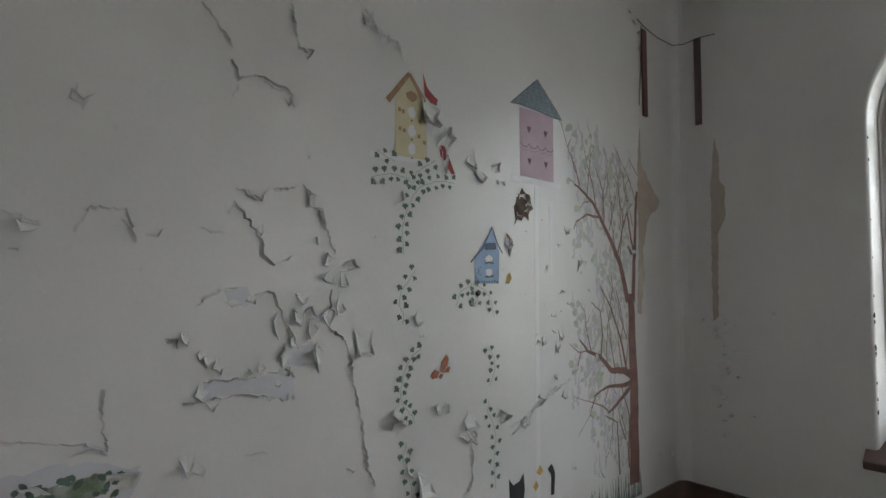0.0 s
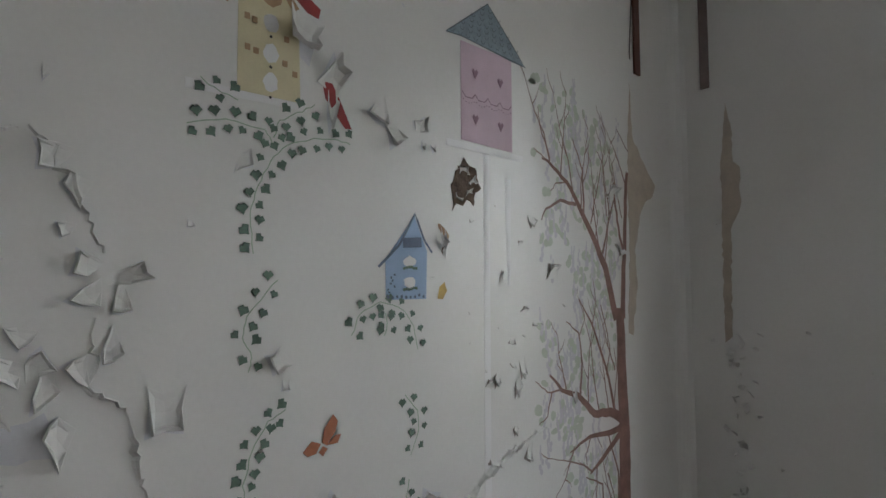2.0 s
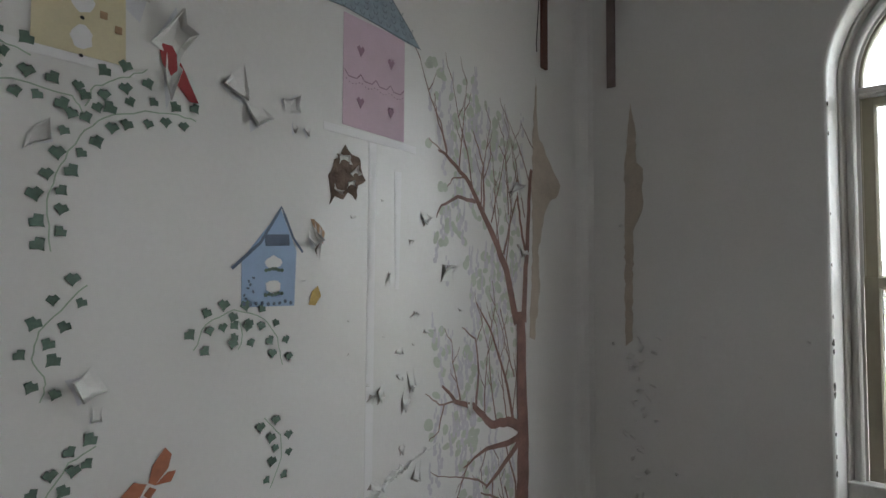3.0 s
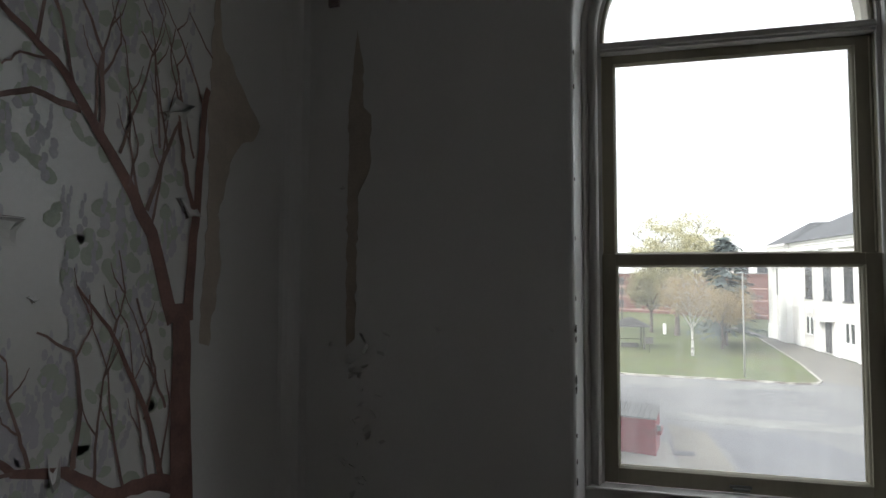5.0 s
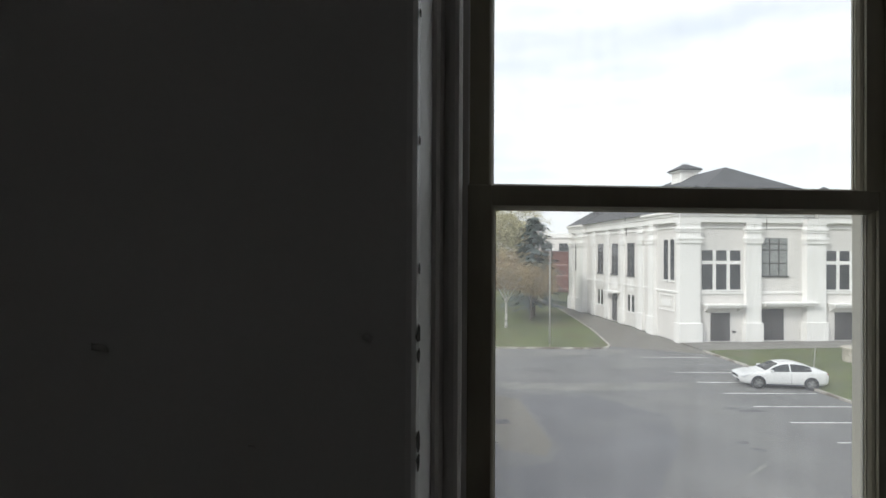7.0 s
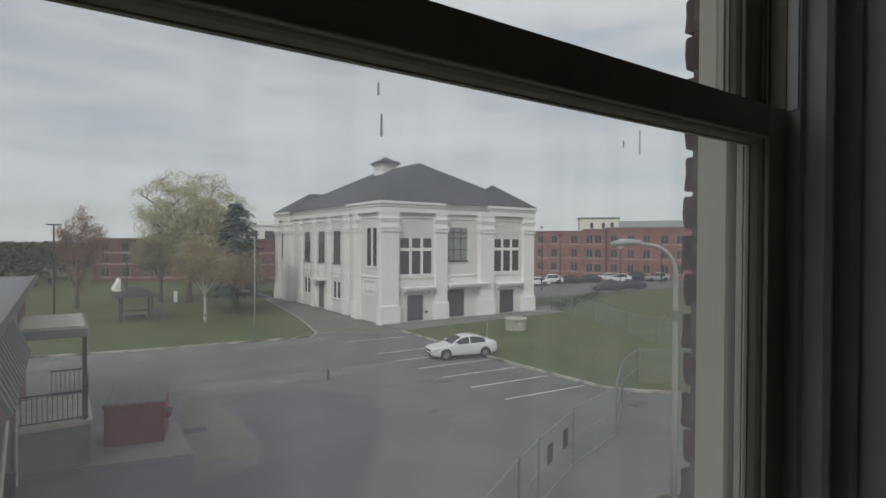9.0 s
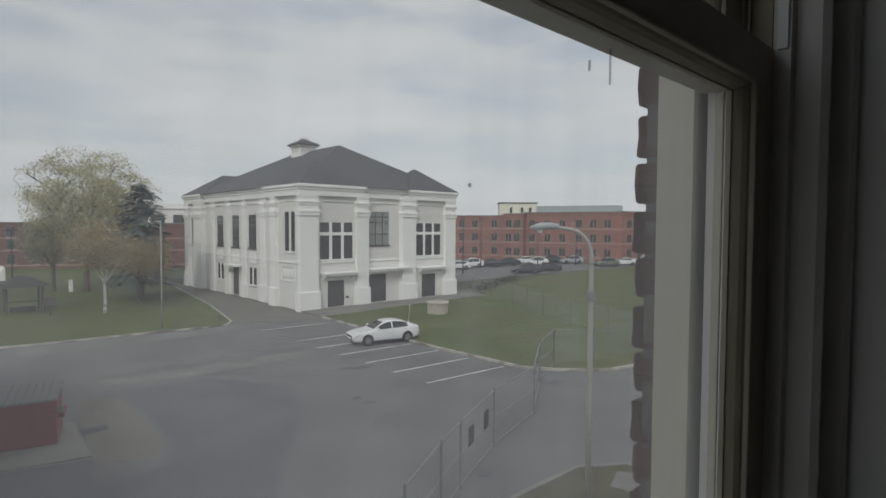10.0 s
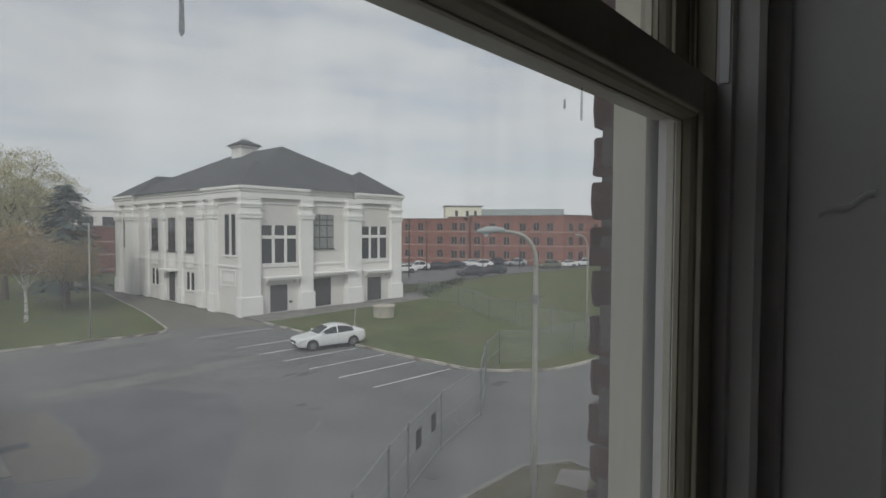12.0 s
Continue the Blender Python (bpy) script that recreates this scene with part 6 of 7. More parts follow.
# paler and darker areas of asphalt
PALE_ASPHALT = material("pale_worn_asphalt", (0.185, 0.182, 0.174), 0.92, 0.22, 0.7, 16, 0.3, dirt=(0.145, 0.145, 0.145), dirt_at=(0.45, 0.7))
DARK_ASPHALT = material("darker_asphalt", (0.112, 0.114, 0.124), 0.85, 0.2, 0.4, 16, 0.3, dirt=(0.135, 0.136, 0.14), dirt_at=(0.5, 0.7))
for outline, top, mat, label in (
        ([(6.0, 29.3), (10.5, 28.7), (16, 28.5), (20.6, 28.2), (20.4, 27.1), (15.5, 26.9), (10.2, 27.1), (6.0, 27.7)], 0.004, PALE_ASPHALT, "pale worn strip across the asphalt yard"),
        ([(0.4, 41.0), (6, 39.7), (13, 39.2), (15.6, 38.8), (18.4, 38.8), (20.5, 37.6), (18, 37.0), (13, 36.7), (6, 36.6), (0.4, 37.2)], 0.004, PALE_ASPHALT, "pale worn strip along the lawn kerb"),
        ([(7.7, 26.5), (11, 26.3), (13.4, 22.3), (11.8, 18.5), (9.6, 15.5), (8, 13.2), (5.2, 11.5), (4.6, 17.0), (6.7, 17.6), (7.4, 19.2), (7.5, 25.5)], 0.003, DARK_ASPHALT, "darker sealed patch of asphalt"),
        ([(0.5, 9.0), (4.5, 9.4), (5.1, 11.3), (4.5, 17.0), (5.2, 19.3), (2.1, 20.1), (0.5, 20.3)], 0.003, DARK_ASPHALT, "darker asphalt beside the loading porch"),
        ([(11.6, 15.0), (13.9, 16.7), (13.85, 16.8), (11.55, 15.1)], 0.006, PALE_ASPHALT, "pale scraped mark on the asphalt"),
        ([(18.2, 20.6), (19.3, 20.3), (19.4, 20.6), (18.3, 20.8)], 0.006, PALE_ASPHALT, "pale scraped mark on the asphalt"),
        ([(16.4, 22.4), (17.9, 21.6), (18.0, 21.75), (16.5, 22.6)], 0.007, PALE_ASPHALT, "pale scraped mark on the asphalt"),
        ([(18.7, 17.4), (20.0, 16.7), (20.1, 16.95), (18.9, 17.6)], 0.006, PALE_ASPHALT, "pale scraped mark on the asphalt")):
    big = math.dist(outline[0], outline[2]) > 4
    tagged(part("asphalt_patch", Geo().prism(ragged(outline, 0.5 if big else 0.12, 0.10 if big else 0.03), G - 0.02, G + top), mat), label, "pavement", kind="structure")
tagged(part("drain_cover", Geo().box(22.1, 23.0, 14.5, 14.95, G + 0.002, G + 0.012), SLATE), "rectangular dark drain cover", "drain cover", kind="structure")
tagged(part("manhole_cover", Geo().cone(13.27, 10.57, G, G + 0.01, 0.22, 0.22, 16), SLATE), "small round dark valve cover", "manhole cover", kind="structure")
wand = Geo().tube([(25.2, 28.6, G + 0.1), (25.35, 28.6, G + 1.9)], 0.018, 6)
tagged(part("marker_stake", wand, WHITE_PAINT), "thin pale marker stake in the lawn", "stake")

# gazebo, stone ring, small posts
ROOF_DARK = material("dark_shingle_roof", (0.050, 0.048, 0.047), 0.9, 0.25, 1.5, 12, 0.3)
gz = thing("gazebo", pose(7.0, 55.4, G + 0.10) @ Matrix.Diagonal((0.82, 0.82, 0.92, 1)), "small dark wooden gazebo with a hipped roof", "gazebo")
for x, y in ((-1.4, -1.4), (1.4, -1.4), (1.4, 1.4), (-1.4, 1.4)):
    part("post", Geo().box(x - 0.08, x + 0.08, y - 0.08, y + 0.08, 0, 2.4), GAZEBO_GREY, gz)
part("roof", Geo().add([(-2.3, -2.3, 2.35), (2.3, -2.3, 2.35), (2.3, 2.3, 2.35), (-2.3, 2.3, 2.35), (-0.3, 0, 3.25), (0.3, 0, 3.25)], [(0, 1, 5, 4), (1, 2, 5), (2, 3, 4, 5), (3, 0, 4), (3, 2, 1, 0)]), ROOF_DARK, gz, "dark hipped gazebo roof")
part("rail", Geo().box(-1.4, 1.4, 1.36, 1.42, 0.75, 0.85), GAZEBO_GREY, gz)
part("bench", Geo().box(-1.0, 1.0, 0.4, 0.8, 0, 0.45), GAZEBO_GREY, gz)
tagged(part("notice_post", Geo().box(8.3, 8.38, 52.0, 52.08, G + 0.1, G + 1.2).box(8.0, 8.7, 51.98, 52.06, G + 0.9, G + 1.5), GAZEBO_GREY), "small dark notice board on a post", "notice board")
for x, y in ((12.2, 69),):
    tagged(part("stone_post", Geo().box(x, x + 0.35, y, y + 0.35, G + 0.1, G + 1.4), WHITE_STUCCO, bevel=0.05), "square white stone post on the lawn", "post")
ring = thing("stone_ring", pose(31.85, 32.9, G + 0.10), "low round pale stone planter ring on the lawn", "planter")
for z in (0.0, 0.42):
    for k in range(12):
        a0, a1 = 2 * math.pi * (k + (0.5 if z else 0)) / 12 + 0.02, 2 * math.pi * (k + 1 + (0.5 if z else 0)) / 12 - 0.02
        part("stone", Geo().prism([(0.68 * math.cos(a0), 0.68 * math.sin(a0)), (0.85 * math.cos(a0), 0.85 * math.sin(a0)), (0.85 * math.cos(a1), 0.85 * math.sin(a1)), (0.68 * math.cos(a1), 0.68 * math.sin(a1))], z, z + 0.41), STONE, ring)
part("cap", Geo().cone(0, 0, 0.84, 0.95, 0.95, 0.93, 20), STONE, ring)
for x, y, r, q in ((17.5, 22.9, 0.75, 0.30), (14.5, 18.9, 0.28, 0.2), (14.6, 18.1, 0.35, 0.2), (16.9, 23.3, 0.5, 0.2)):
    g = Geo()
    g.add([(x + r * rng.uniform(0.7, 1.1) * math.cos(a), y + q * rng.uniform(0.7, 1.1) * math.sin(a), G + 0.004) for a in [k * 0.52 for k in range(12)]], [tuple(range(12))])
    tagged(part("oil_stain", g, SLATE), "dark patch in the asphalt", "stain", "asphalt stains", kind="structure")
tagged(part("drain_cover", Geo().box(5.2, 6.1, 21.8, 22.4, G + 0.009, G + 0.016), SLATE), "rectangular dark drain cover", "drain cover", kind="structure")


# ---- far brick buildings ----
def brick_block(name, a, b, depth, top, label, rows, cols, group="", brick=RED_BRICK):
    """A long block whose front runs from a to b."""
    L = math.dist(a, b)
    turn = math.degrees(math.atan2(b[1] - a[1], b[0] - a[0]))
    t = thing(name, pose(a[0], a[1], G, 0, 0, turn), label, "building", group)
    h = top - G
    part("wall", Geo().box(0, L, 0, depth, 0, h), brick, t, "red brick wall")
    part("parapet", Geo().box(-0.15, L + 0.15, -0.15, depth + 0.15, h - 0.05, h + 0.35), brick, t)
    part("coping", Geo().box(-0.2, L + 0.2, -0.2, depth + 0.2, h + 0.35, h + 0.50), ROOF_GREY, t)
    for z in rows:
        part("stone_band", Geo().box(-0.03, L + 0.03, -0.06, 0.0, z - 0.35, z - 0.15), BRICK_BAND, t)
        for k in cols:
            w = part("window", Geo().box(k - 0.06, k + 1.26, -0.05, 0.02, z - 0.14, z + 1.66), BRICK_BAND, t)
            part("pane", Geo().box(k, k + 0.55, -0.08, -0.05, z, z + 1.6), DARK_GLASS, w)
            part("pane", Geo().box(k + 0.65, k + 1.2, -0.08, -0.05, z, z + 1.6), DARK_GLASS, w)
    return t


A0, A1, A2, A3, A4 = (87.0, 87.6), (92.3, 76.7), (93.3, 72.8), (100.3, 54.4), (118.0, 50.0)
ROWS3 = (1.3, 4.2, 7.1)
brick_block("brick_building", A0, A1, 12, 3.7, "three-storey red brick building beyond the car park", ROWS3, (1.2, 4.2, 8.6))
blk = brick_block("brick_building", (89.9, 75.8), (91.5, 71.8), 16, 4.0, "projecting red brick entrance wing", ROWS3, (0.6, 2.4))
brick_block("brick_building", A2, A3, 14, 4.3, "long three-storey red brick building", ROWS3, (1.0, 4.3, 7.4, 10.8, 13.6, 16.4))
brick_block("brick_building", A3, A4, 12, 4.35, "red brick end wing of the long building", ROWS3, (1.4, 4.4, 9.0, 13.0))
pent = thing("penthouse", pose(93.5, 80.0, 3.95, 0, 0, -45), "cream roof penthouse on the brick building", "building")
part("wall", Geo().box(0, 8.2, 0, 6, 0, 2.9), OUT_CASING, pent)
part("roof", Geo().box(-0.2, 8.4, -0.2, 6.2, 2.9, 3.15), ROOF_GREY, pent)
for k in (2.2, 4.6, 6.4):
    part("window", Geo().box(k, k + 0.6, -0.05, 0, 0.8, 2.0), DARK_GLASS, pent)
for x, y, w in ((97, 70, 7), (100, 63, 9), (103, 57, 5)):
    tagged(part("roof_unit", Geo().box(-w / 2, w / 2, -1.5, 1.5, 0, 2.0), LAMP_HEAD, bevel=0.05), "grey metal ventilation unit on the roof", "roof unit", "roof units").matrix_world = pose(x + 4, y + 4, 4.3, 0, 0, -65)
brick_block("brick_building", (6.2, 114.0), (33.0, 97.7), 14, 1.6, "long low red brick building behind the trees", (0.9, 3.3, 5.3), (1.5, 5.0, 8.5, 12, 15.5, 19, 22.5, 26), brick=OLD_BRICK)
wb = thing("white_building", pose(33.5, 122, G, 0, 0, -35), "pale flat-roofed building far behind the hall", "building")
part("wall", Geo().box(0, 22, 0, 12, 0, 10.6), GREY_STUCCO, wb)
part("roof", Geo().box(-0.3, 22.3, -0.3, 12.3, 10.6, 11.6), WHITE_STUCCO, wb)
for k in range(5):
    part("window", Geo().box(1 + k * 4.2, 3.6 + k * 4.2, -0.05, 0, 7.6, 9.4), DARK_GLASS, wb)
tagged(part("white_shed", Geo().prism([(7.5, G), (8.4, G), (8.4, G + 1.75), (8.25, G + 1.8), (7.5, G + 0.35)], 88, 92, "y"), WHITE_STUCCO), "small white shed with a sloping roof", "shed")


# ---- trees ----
def limb(g, p, d, length, r, depth, tips, rr, droop):
    pts, rad = [p], [r]
    for k in range(4):
        d = (d + Vector((rr.uniform(-1, 1), rr.uniform(-1, 1), rr.uniform(-0.6, 0.8) - droop)) * 0.16).normalized()
        p = p + d * length / 4
        pts.append(p)
        rad.append(r * (1 - 0.12 * (k + 1)))
        if depth <= 2:
            tips.append((p.copy(), depth))
    g.tube(pts, rad, 7 if depth > 2 else 4, False)
    if depth:
        for k in range(3 if depth > 1 else 4):
            a = rr.uniform(0, 6.28)
            s = Vector((math.cos(a), math.sin(a), rr.uniform(0.1, 0.8) - droop))
            q = pts[rr.choice((2, 3, 4))]
            limb(g, q, (d * 0.75 + s * 0.75).normalized(), length * rr.uniform(0.55, 0.75), r * 0.5, depth - 1, tips, rr, droop)


def broad_tree(x, y, height, trunk, r, leaf, bark, seed, label, per_tip=14, spread=0.55, size=0.11, droop=0.0, base=0.10, levels=3, wide=0.75, reach=0.48, crown=None):
    """A trunk with forking limbs and a crown of many small loose leaves."""
    rr = random.Random(seed)
    t = thing("tree", pose(x, y, G + base), label, "tree")
    g, tips = Geo(), []
    top = Vector((0, 0, trunk))
    g.tube([(0, 0, -0.05), (0.03, 0.02, trunk * 0.5), tuple(top)], [r * 1.25, r, r * 0.85], 9, False)
    for k in range(5):
        a = k * 1.257 + rr.uniform(-0.3, 0.3)
        d = Vector((math.cos(a) * wide, math.sin(a) * wide, rr.uniform(0.6, 1.2))).normalized()
        limb(g, top, d, (height - trunk) * reach * rr.uniform(0.87, 1.13), r * 0.6, levels, tips, rr, droop)
    limb(g, top, Vector((0, 0, 1)), (height - trunk) * 0.5, r * 0.7, levels, tips, rr, droop)
    if crown:
        # limbs that reach past the crown's outline are drawn in
        def inside(p):
            q = Vector(((p[0] - crown[0]) / crown[3], (p[1] - crown[1]) / crown[4], (p[2] - crown[2]) / crown[5]))
            if p[2] < trunk * 1.2 or q.length < 0.95:
                return Vector(p)
            q = q * (0.95 / q.length)
            return Vector((crown[0] + q.x * crown[3], crown[1] + q.y * crown[4], crown[2] + q.z * crown[5]))
        g.v = [tuple(inside(p)) for p in g.v]
        tips = [(inside(p), d) for p, d in tips]
    part("trunk", g, bark, t, smooth=True)
    lv = Geo()
    for p, dp in tips:
        for k in range(per_tip):
            o = p + Vector((rr.gauss(0, spread), rr.gauss(0, spread), rr.gauss(0, spread * 0.8) - droop * rr.random()))
            u = Vector((rr.uniform(-1, 1), rr.uniform(-1, 1), rr.uniform(-1, 1))).normalized() * size * rr.uniform(0.6, 1.4)
            v = u.cross(Vector((rr.uniform(-1, 1), rr.uniform(-1, 1), rr.uniform(-1, 1)))).normalized() * size * rr.uniform(0.5, 1.0)
            lv.add([o - u, o + v, o + u, o - v], [(0, 1, 2, 3)])
    if crown:
        # a loose dome of leaf clumps, each on a twig of its own
        cx, cy, cz, rx, ry, rz, clumps, each, cl = crown
        tw = Geo()
        for k in range(clumps):
            d = Vector((rr.gauss(0, 1), rr.gauss(0, 1), rr.gauss(0, 1))).normalized()
            f = rr.random() ** 0.42 * (0.86 + 0.14 * math.sin(d.x * 5 + seed) * math.cos(d.z * 6 + d.y * 4))
            c = Vector((cx + d.x * rx * f, cy + d.y * ry * f, cz + d.z * rz * f * (1.0 if d.z > 0 else 0.75)))
            q = min(tips, key=lambda e: (e[0] - c).length)[0]
            if (q - c).length < 3.0:
                m = (q + c) / 2 + Vector((rr.uniform(-0.2, 0.2), rr.uniform(-0.2, 0.2), 0.15))
                tw.tube([q, m, c], [0.022, 0.015, 0.006], 3, False)
            for j in range(each):
                o = c + Vector((rr.gauss(0, cl), rr.gauss(0, cl), rr.gauss(0, cl * 0.7) - 0.25 * rr.random() ** 2))
                u = Vector((rr.uniform(-1, 1), rr.uniform(-1, 1), rr.uniform(-1, 1))).normalized() * size * rr.uniform(0.6, 1.4)
                v = u.cross(Vector((rr.uniform(-1, 1), rr.uniform(-1, 1), rr.uniform(-1, 1)))).normalized() * size * rr.uniform(0.5, 1.0)
                lv.add([o - u, o + v, o + u, o - v], [(0, 1, 2, 3)])
        part("twigs", tw, bark, t)
    part("crown", lv, leaf, t, "loose thinning autumn leaves")
    return t


def spruce(x, y, height, label):
    rr = random.Random(5)
    t = thing("tree", pose(x, y, G + 0.10), label, "tree")
    part("trunk", Geo().tube([(0, 0, 0), (0, 0, height)], [0.22, 0.03], 8), BARK, t)
    lv = Geo()
    for k in range(34):
        z = 1.6 + (height - 1.8) * k / 34
        reach = (height - z) * 0.30 + 1.0 - 0.5 * max(0, z - height + 1.5) / 1.5 + 0.25 * math.sin(k * 1.9)
        for j in range(9):
            a = rr.uniform(0, 6.28)
            rch = reach * rr.uniform(0.7, 1.15)
            for i in range(26):
                f = rr.uniform(0.15, 1)
                o = Vector((math.cos(a) * rch * f + rr.gauss(0, 0.10), math.sin(a) * rch * f + rr.gauss(0, 0.10), z - 0.35 * f * rch * 0.5 + rr.gauss(0, 0.07)))
                u = Vector((math.cos(a), math.sin(a), -0.35)) * rr.uniform(0.16, 0.30)
                v = Vector((-math.sin(a), math.cos(a), rr.uniform(-0.4, 0.4))) * rr.uniform(0.07, 0.14)
                lv.add([o - u, o + v, o + u, o - v], [(0, 1, 2, 3)])
    part("crown", lv, SPRUCE_LEAF, t, "dense blue-green needles")


broad_tree(13.6, 68.0, 16.0, 2.6, 0.30, YELLOW_LEAF, BARK, 3, "large tree with thinning yellow-green leaves", 3, 0.45, 0.075, 0.02, wide=0.50, reach=0.36, crown=(0.6, 0, 9.9, 7.2, 6.2, 6.1, 560, 60, 0.40))
broad_tree(11.1, 71.0, 8.6, 2.6, 0.20, OLIVE_LEAF, BARK, 8, "broad tree with olive-green leaves on the lawn", 2, 0.5, 0.075, wide=0.6, crown=(0.2, 0, 5.4, 3.5, 3.0, 3.3, 260, 60, 0.40))
broad_tree(11.8, 50.7, 8.2, 2.4, 0.12, RUST_LEAF, BIRCH_BARK, 12, "white-barked birch with drooping rusty leaves", 4, 0.40, 0.05, 0.30, wide=0.7, crown=(-0.3, 0, 5.3, 2.6, 2.3, 2.6, 210, 55, 0.32))
broad_tree(15.6, 56.2, 6.8, 2.0, 0.11, RUST_LEAF, BARK, 15, "small tree with orange-brown leaves", 4, 0.40, 0.05, 0.15, wide=0.6, crown=(0.7, 0, 3.8, 2.3, 2.1, 2.1, 170, 55, 0.32))
broad_tree(2.9, 68.4, 11.0, 2.0, 0.18, RED_LEAF, BARK, 21, "half-bare tree with reddish autumn leaves", 6, 0.30, 0.065, wide=0.30, reach=0.42, crown=(0.6, 0, 5.6, 2.4, 2.2, 5.6, 95, 50, 0.36))
broad_tree(20.6, 73.0, 7.0, 2.0, 0.14, RUST_LEAF, BARK, 33, "small rusty-leaved tree beside the hall", 14, 0.45, 0.075)
spruce(16.7, 59.3, 11.4, "dark blue-green spruce among the lawn trees")

rr = random.Random(41)
lv = Geo()
for k in range(150):
    a = radians(rr.uniform(-24, 0.5))
    d = rr.uniform(95, 150)
    cx, cy = d * math.sin(a), d * math.cos(a)
    h = rr.uniform(4.5, 7.0)
    for j in range(60):
        o = Vector((cx + rr.gauss(0, 1.7), cy + rr.gauss(0, 1.7), G + h * rr.random() ** 0.6))
        u = Vector((rr.uniform(-1, 1), rr.uniform(-1, 1), rr.uniform(-1, 1))).normalized() * rr.uniform(0.25, 0.5)
        v = u.cross(Vector((rr.uniform(-1, 1), rr.uniform(-1, 1), rr.uniform(-1, 1)))).normalized() * rr.uniform(0.2, 0.4)
        lv.add([o - u, o + v, o + u, o - v], [(0, 1, 2, 3)])
tagged(part("woodland", lv, WOOD_LEAF), "dark green belt of trees behind the low brick building", "woods", kind="stuff")

rr = random.Random(77)
lv = Geo()
for k in range(420):
    a = radians(rr.uniform(-32, 75))
    d = rr.uniform(170, 420)
    cx, cy = d * math.sin(a), d * math.cos(a)
    h = rr.uniform(4.0, 6.6)
    for j in range(34):
        o = Vector((cx + rr.gauss(0, 3.2), cy + rr.gauss(0, 3.2), G + h * rr.random() ** 0.7))
        u = Vector((rr.uniform(-1, 1), rr.uniform(-1, 1), rr.uniform(-1, 1))).normalized() * rr.uniform(0.7, 1.4)
        v = u.cross(Vector((rr.uniform(-1, 1), rr.uniform(-1, 1), rr.uniform(-1, 1)))).normalized() * rr.uniform(0.6, 1.1)
        lv.add([o - u, o + v, o + u, o - v], [(0, 1, 2, 3)])
tagged(part("far_woods", lv, WOOD_LEAF), "dark line of far woods on the horizon", "woods", kind="stuff")

rr = random.Random(9)
lv = Geo()
for k in range(1500):
    x, y = rr.gauss(9, 6), rr.uniform(43, 60)
    if x < 18 and y > 41:
        s = rr.uniform(0.05, 0.09)
        a = rr.uniform(0, 6.28)
        lv.add([(x, y, G + 0.115), (x + s * math.cos(a), y + s * math.sin(a), G + 0.13), (x + s * math.cos(a + 1), y + s * math.sin(a + 1), G + 0.118)], [(0, 1, 2)])
tagged(part("fallen_leaves", lv, RUST_LEAF), "scattered fallen leaves on the lawn", "leaves", kind="stuff")
lv = Geo()
for k in range(900):
    t = rr.random()
    o = Vector((46 + 16 * t + rr.gauss(0, 0.6), 41.5 + 8 * t + rr.gauss(0, 0.5), G + 0.1 + 0.35 * rr.random()))
    u = Vector((rr.uniform(-1, 1), rr.uniform(-1, 1), rr.uniform(0, 1))).normalized() * 0.16
    v = u.cross(Vector((rr.uniform(-1, 1), 0.3, rr.uniform(-1, 1)))).normalized() * 0.10
    lv.add([o - u, o + v, o + u, o - v], [(0, 1, 2, 3)])
tagged(part("hedge", lv, WOOD_LEAF), "low scrubby hedge along the far fence", "hedge", kind="stuff")

# ---- window details ----
DRIP = glass_material("dried_dirt", 0.28, 0.3)
DRIP.node_tree.nodes["Translucent BSDF"].inputs["Color"].default_value = (0.22, 0.22, 0.22, 1)
for x, z0, z1, w in ((1.736, 1.692, 1.710, 0.0009), (1.733, 1.725, 1.735, 0.0007), (2.080, 1.710, 1.738, 0.0006), (2.050, 1.715, 1.7225, 0.0004), (1.690, 1.4985, 1.506, 0.0009), (1.92, 1.62, 1.6215, 0.0009)):
    pts = [(x - w * 0.5, z1), (x + w * 0.5, z1), (x + w, z0 + w), (x, z0 - w), (x - w, z0 + w)]
    part("dirt_run", Geo().prism(pts, 0.2125, 0.2142, "y").moved(INV), DRIP, lower)
latch = wpart("sash_latch", Geo().box(XC - 0.04, XC + 0.04, 0.176, 0.19, 0.868, 0.880).box(XC - 0.03, XC + 0.03, 0.168, 0.178, 0.862, 0.872), STEEL, lower, "small metal sash lift", bevel=0.002)
for sx in (-1, 1):
    def strip(name, r0, r1, y0, y1, z0, z1, mat, label):
        a, b = sorted((XC + sx * r0, XC + sx * r1))
        wpart(name, Geo().box(a, b, y0, y1, z0, z1), mat, label=label, bevel=0.0008)
    strip("parting_bead", R_BEAD - 0.007, R_BEAD + 0.001, 0.2135, 0.2215, 1.803, 2.67, SASH_WOOD, "olive parting bead between the sashes")
    strip("pulley_stile", R_BEAD - 0.0025, R_BEAD + 0.001, 0.1905, 0.2130, 1.803, 2.665, SASH_WOOD, "olive channel beside the upper sash")
    # white strip stands for window light on the stop above the lower sash
    strip("stop_edge", R_BEAD - 0.0035, R_BEAD + 0.001, 0.1740, 0.1860, 1.800, 2.668, WHITE_WASH, "inner stop edge, coloured white for light from the upper pane")
    # thin pale rods added for the two bright lines along the parting bead
    for y in (0.2140, 0.2205):
        wpart("sash_cord", Geo().tube([(XC + sx * (R_BEAD - 0.0085), y, 1.81), (XC + sx * (R_BEAD - 0.0085), y, 2.66)], 0.0014, 6), OUT_CASING, label="thin pale line along the parting bead")

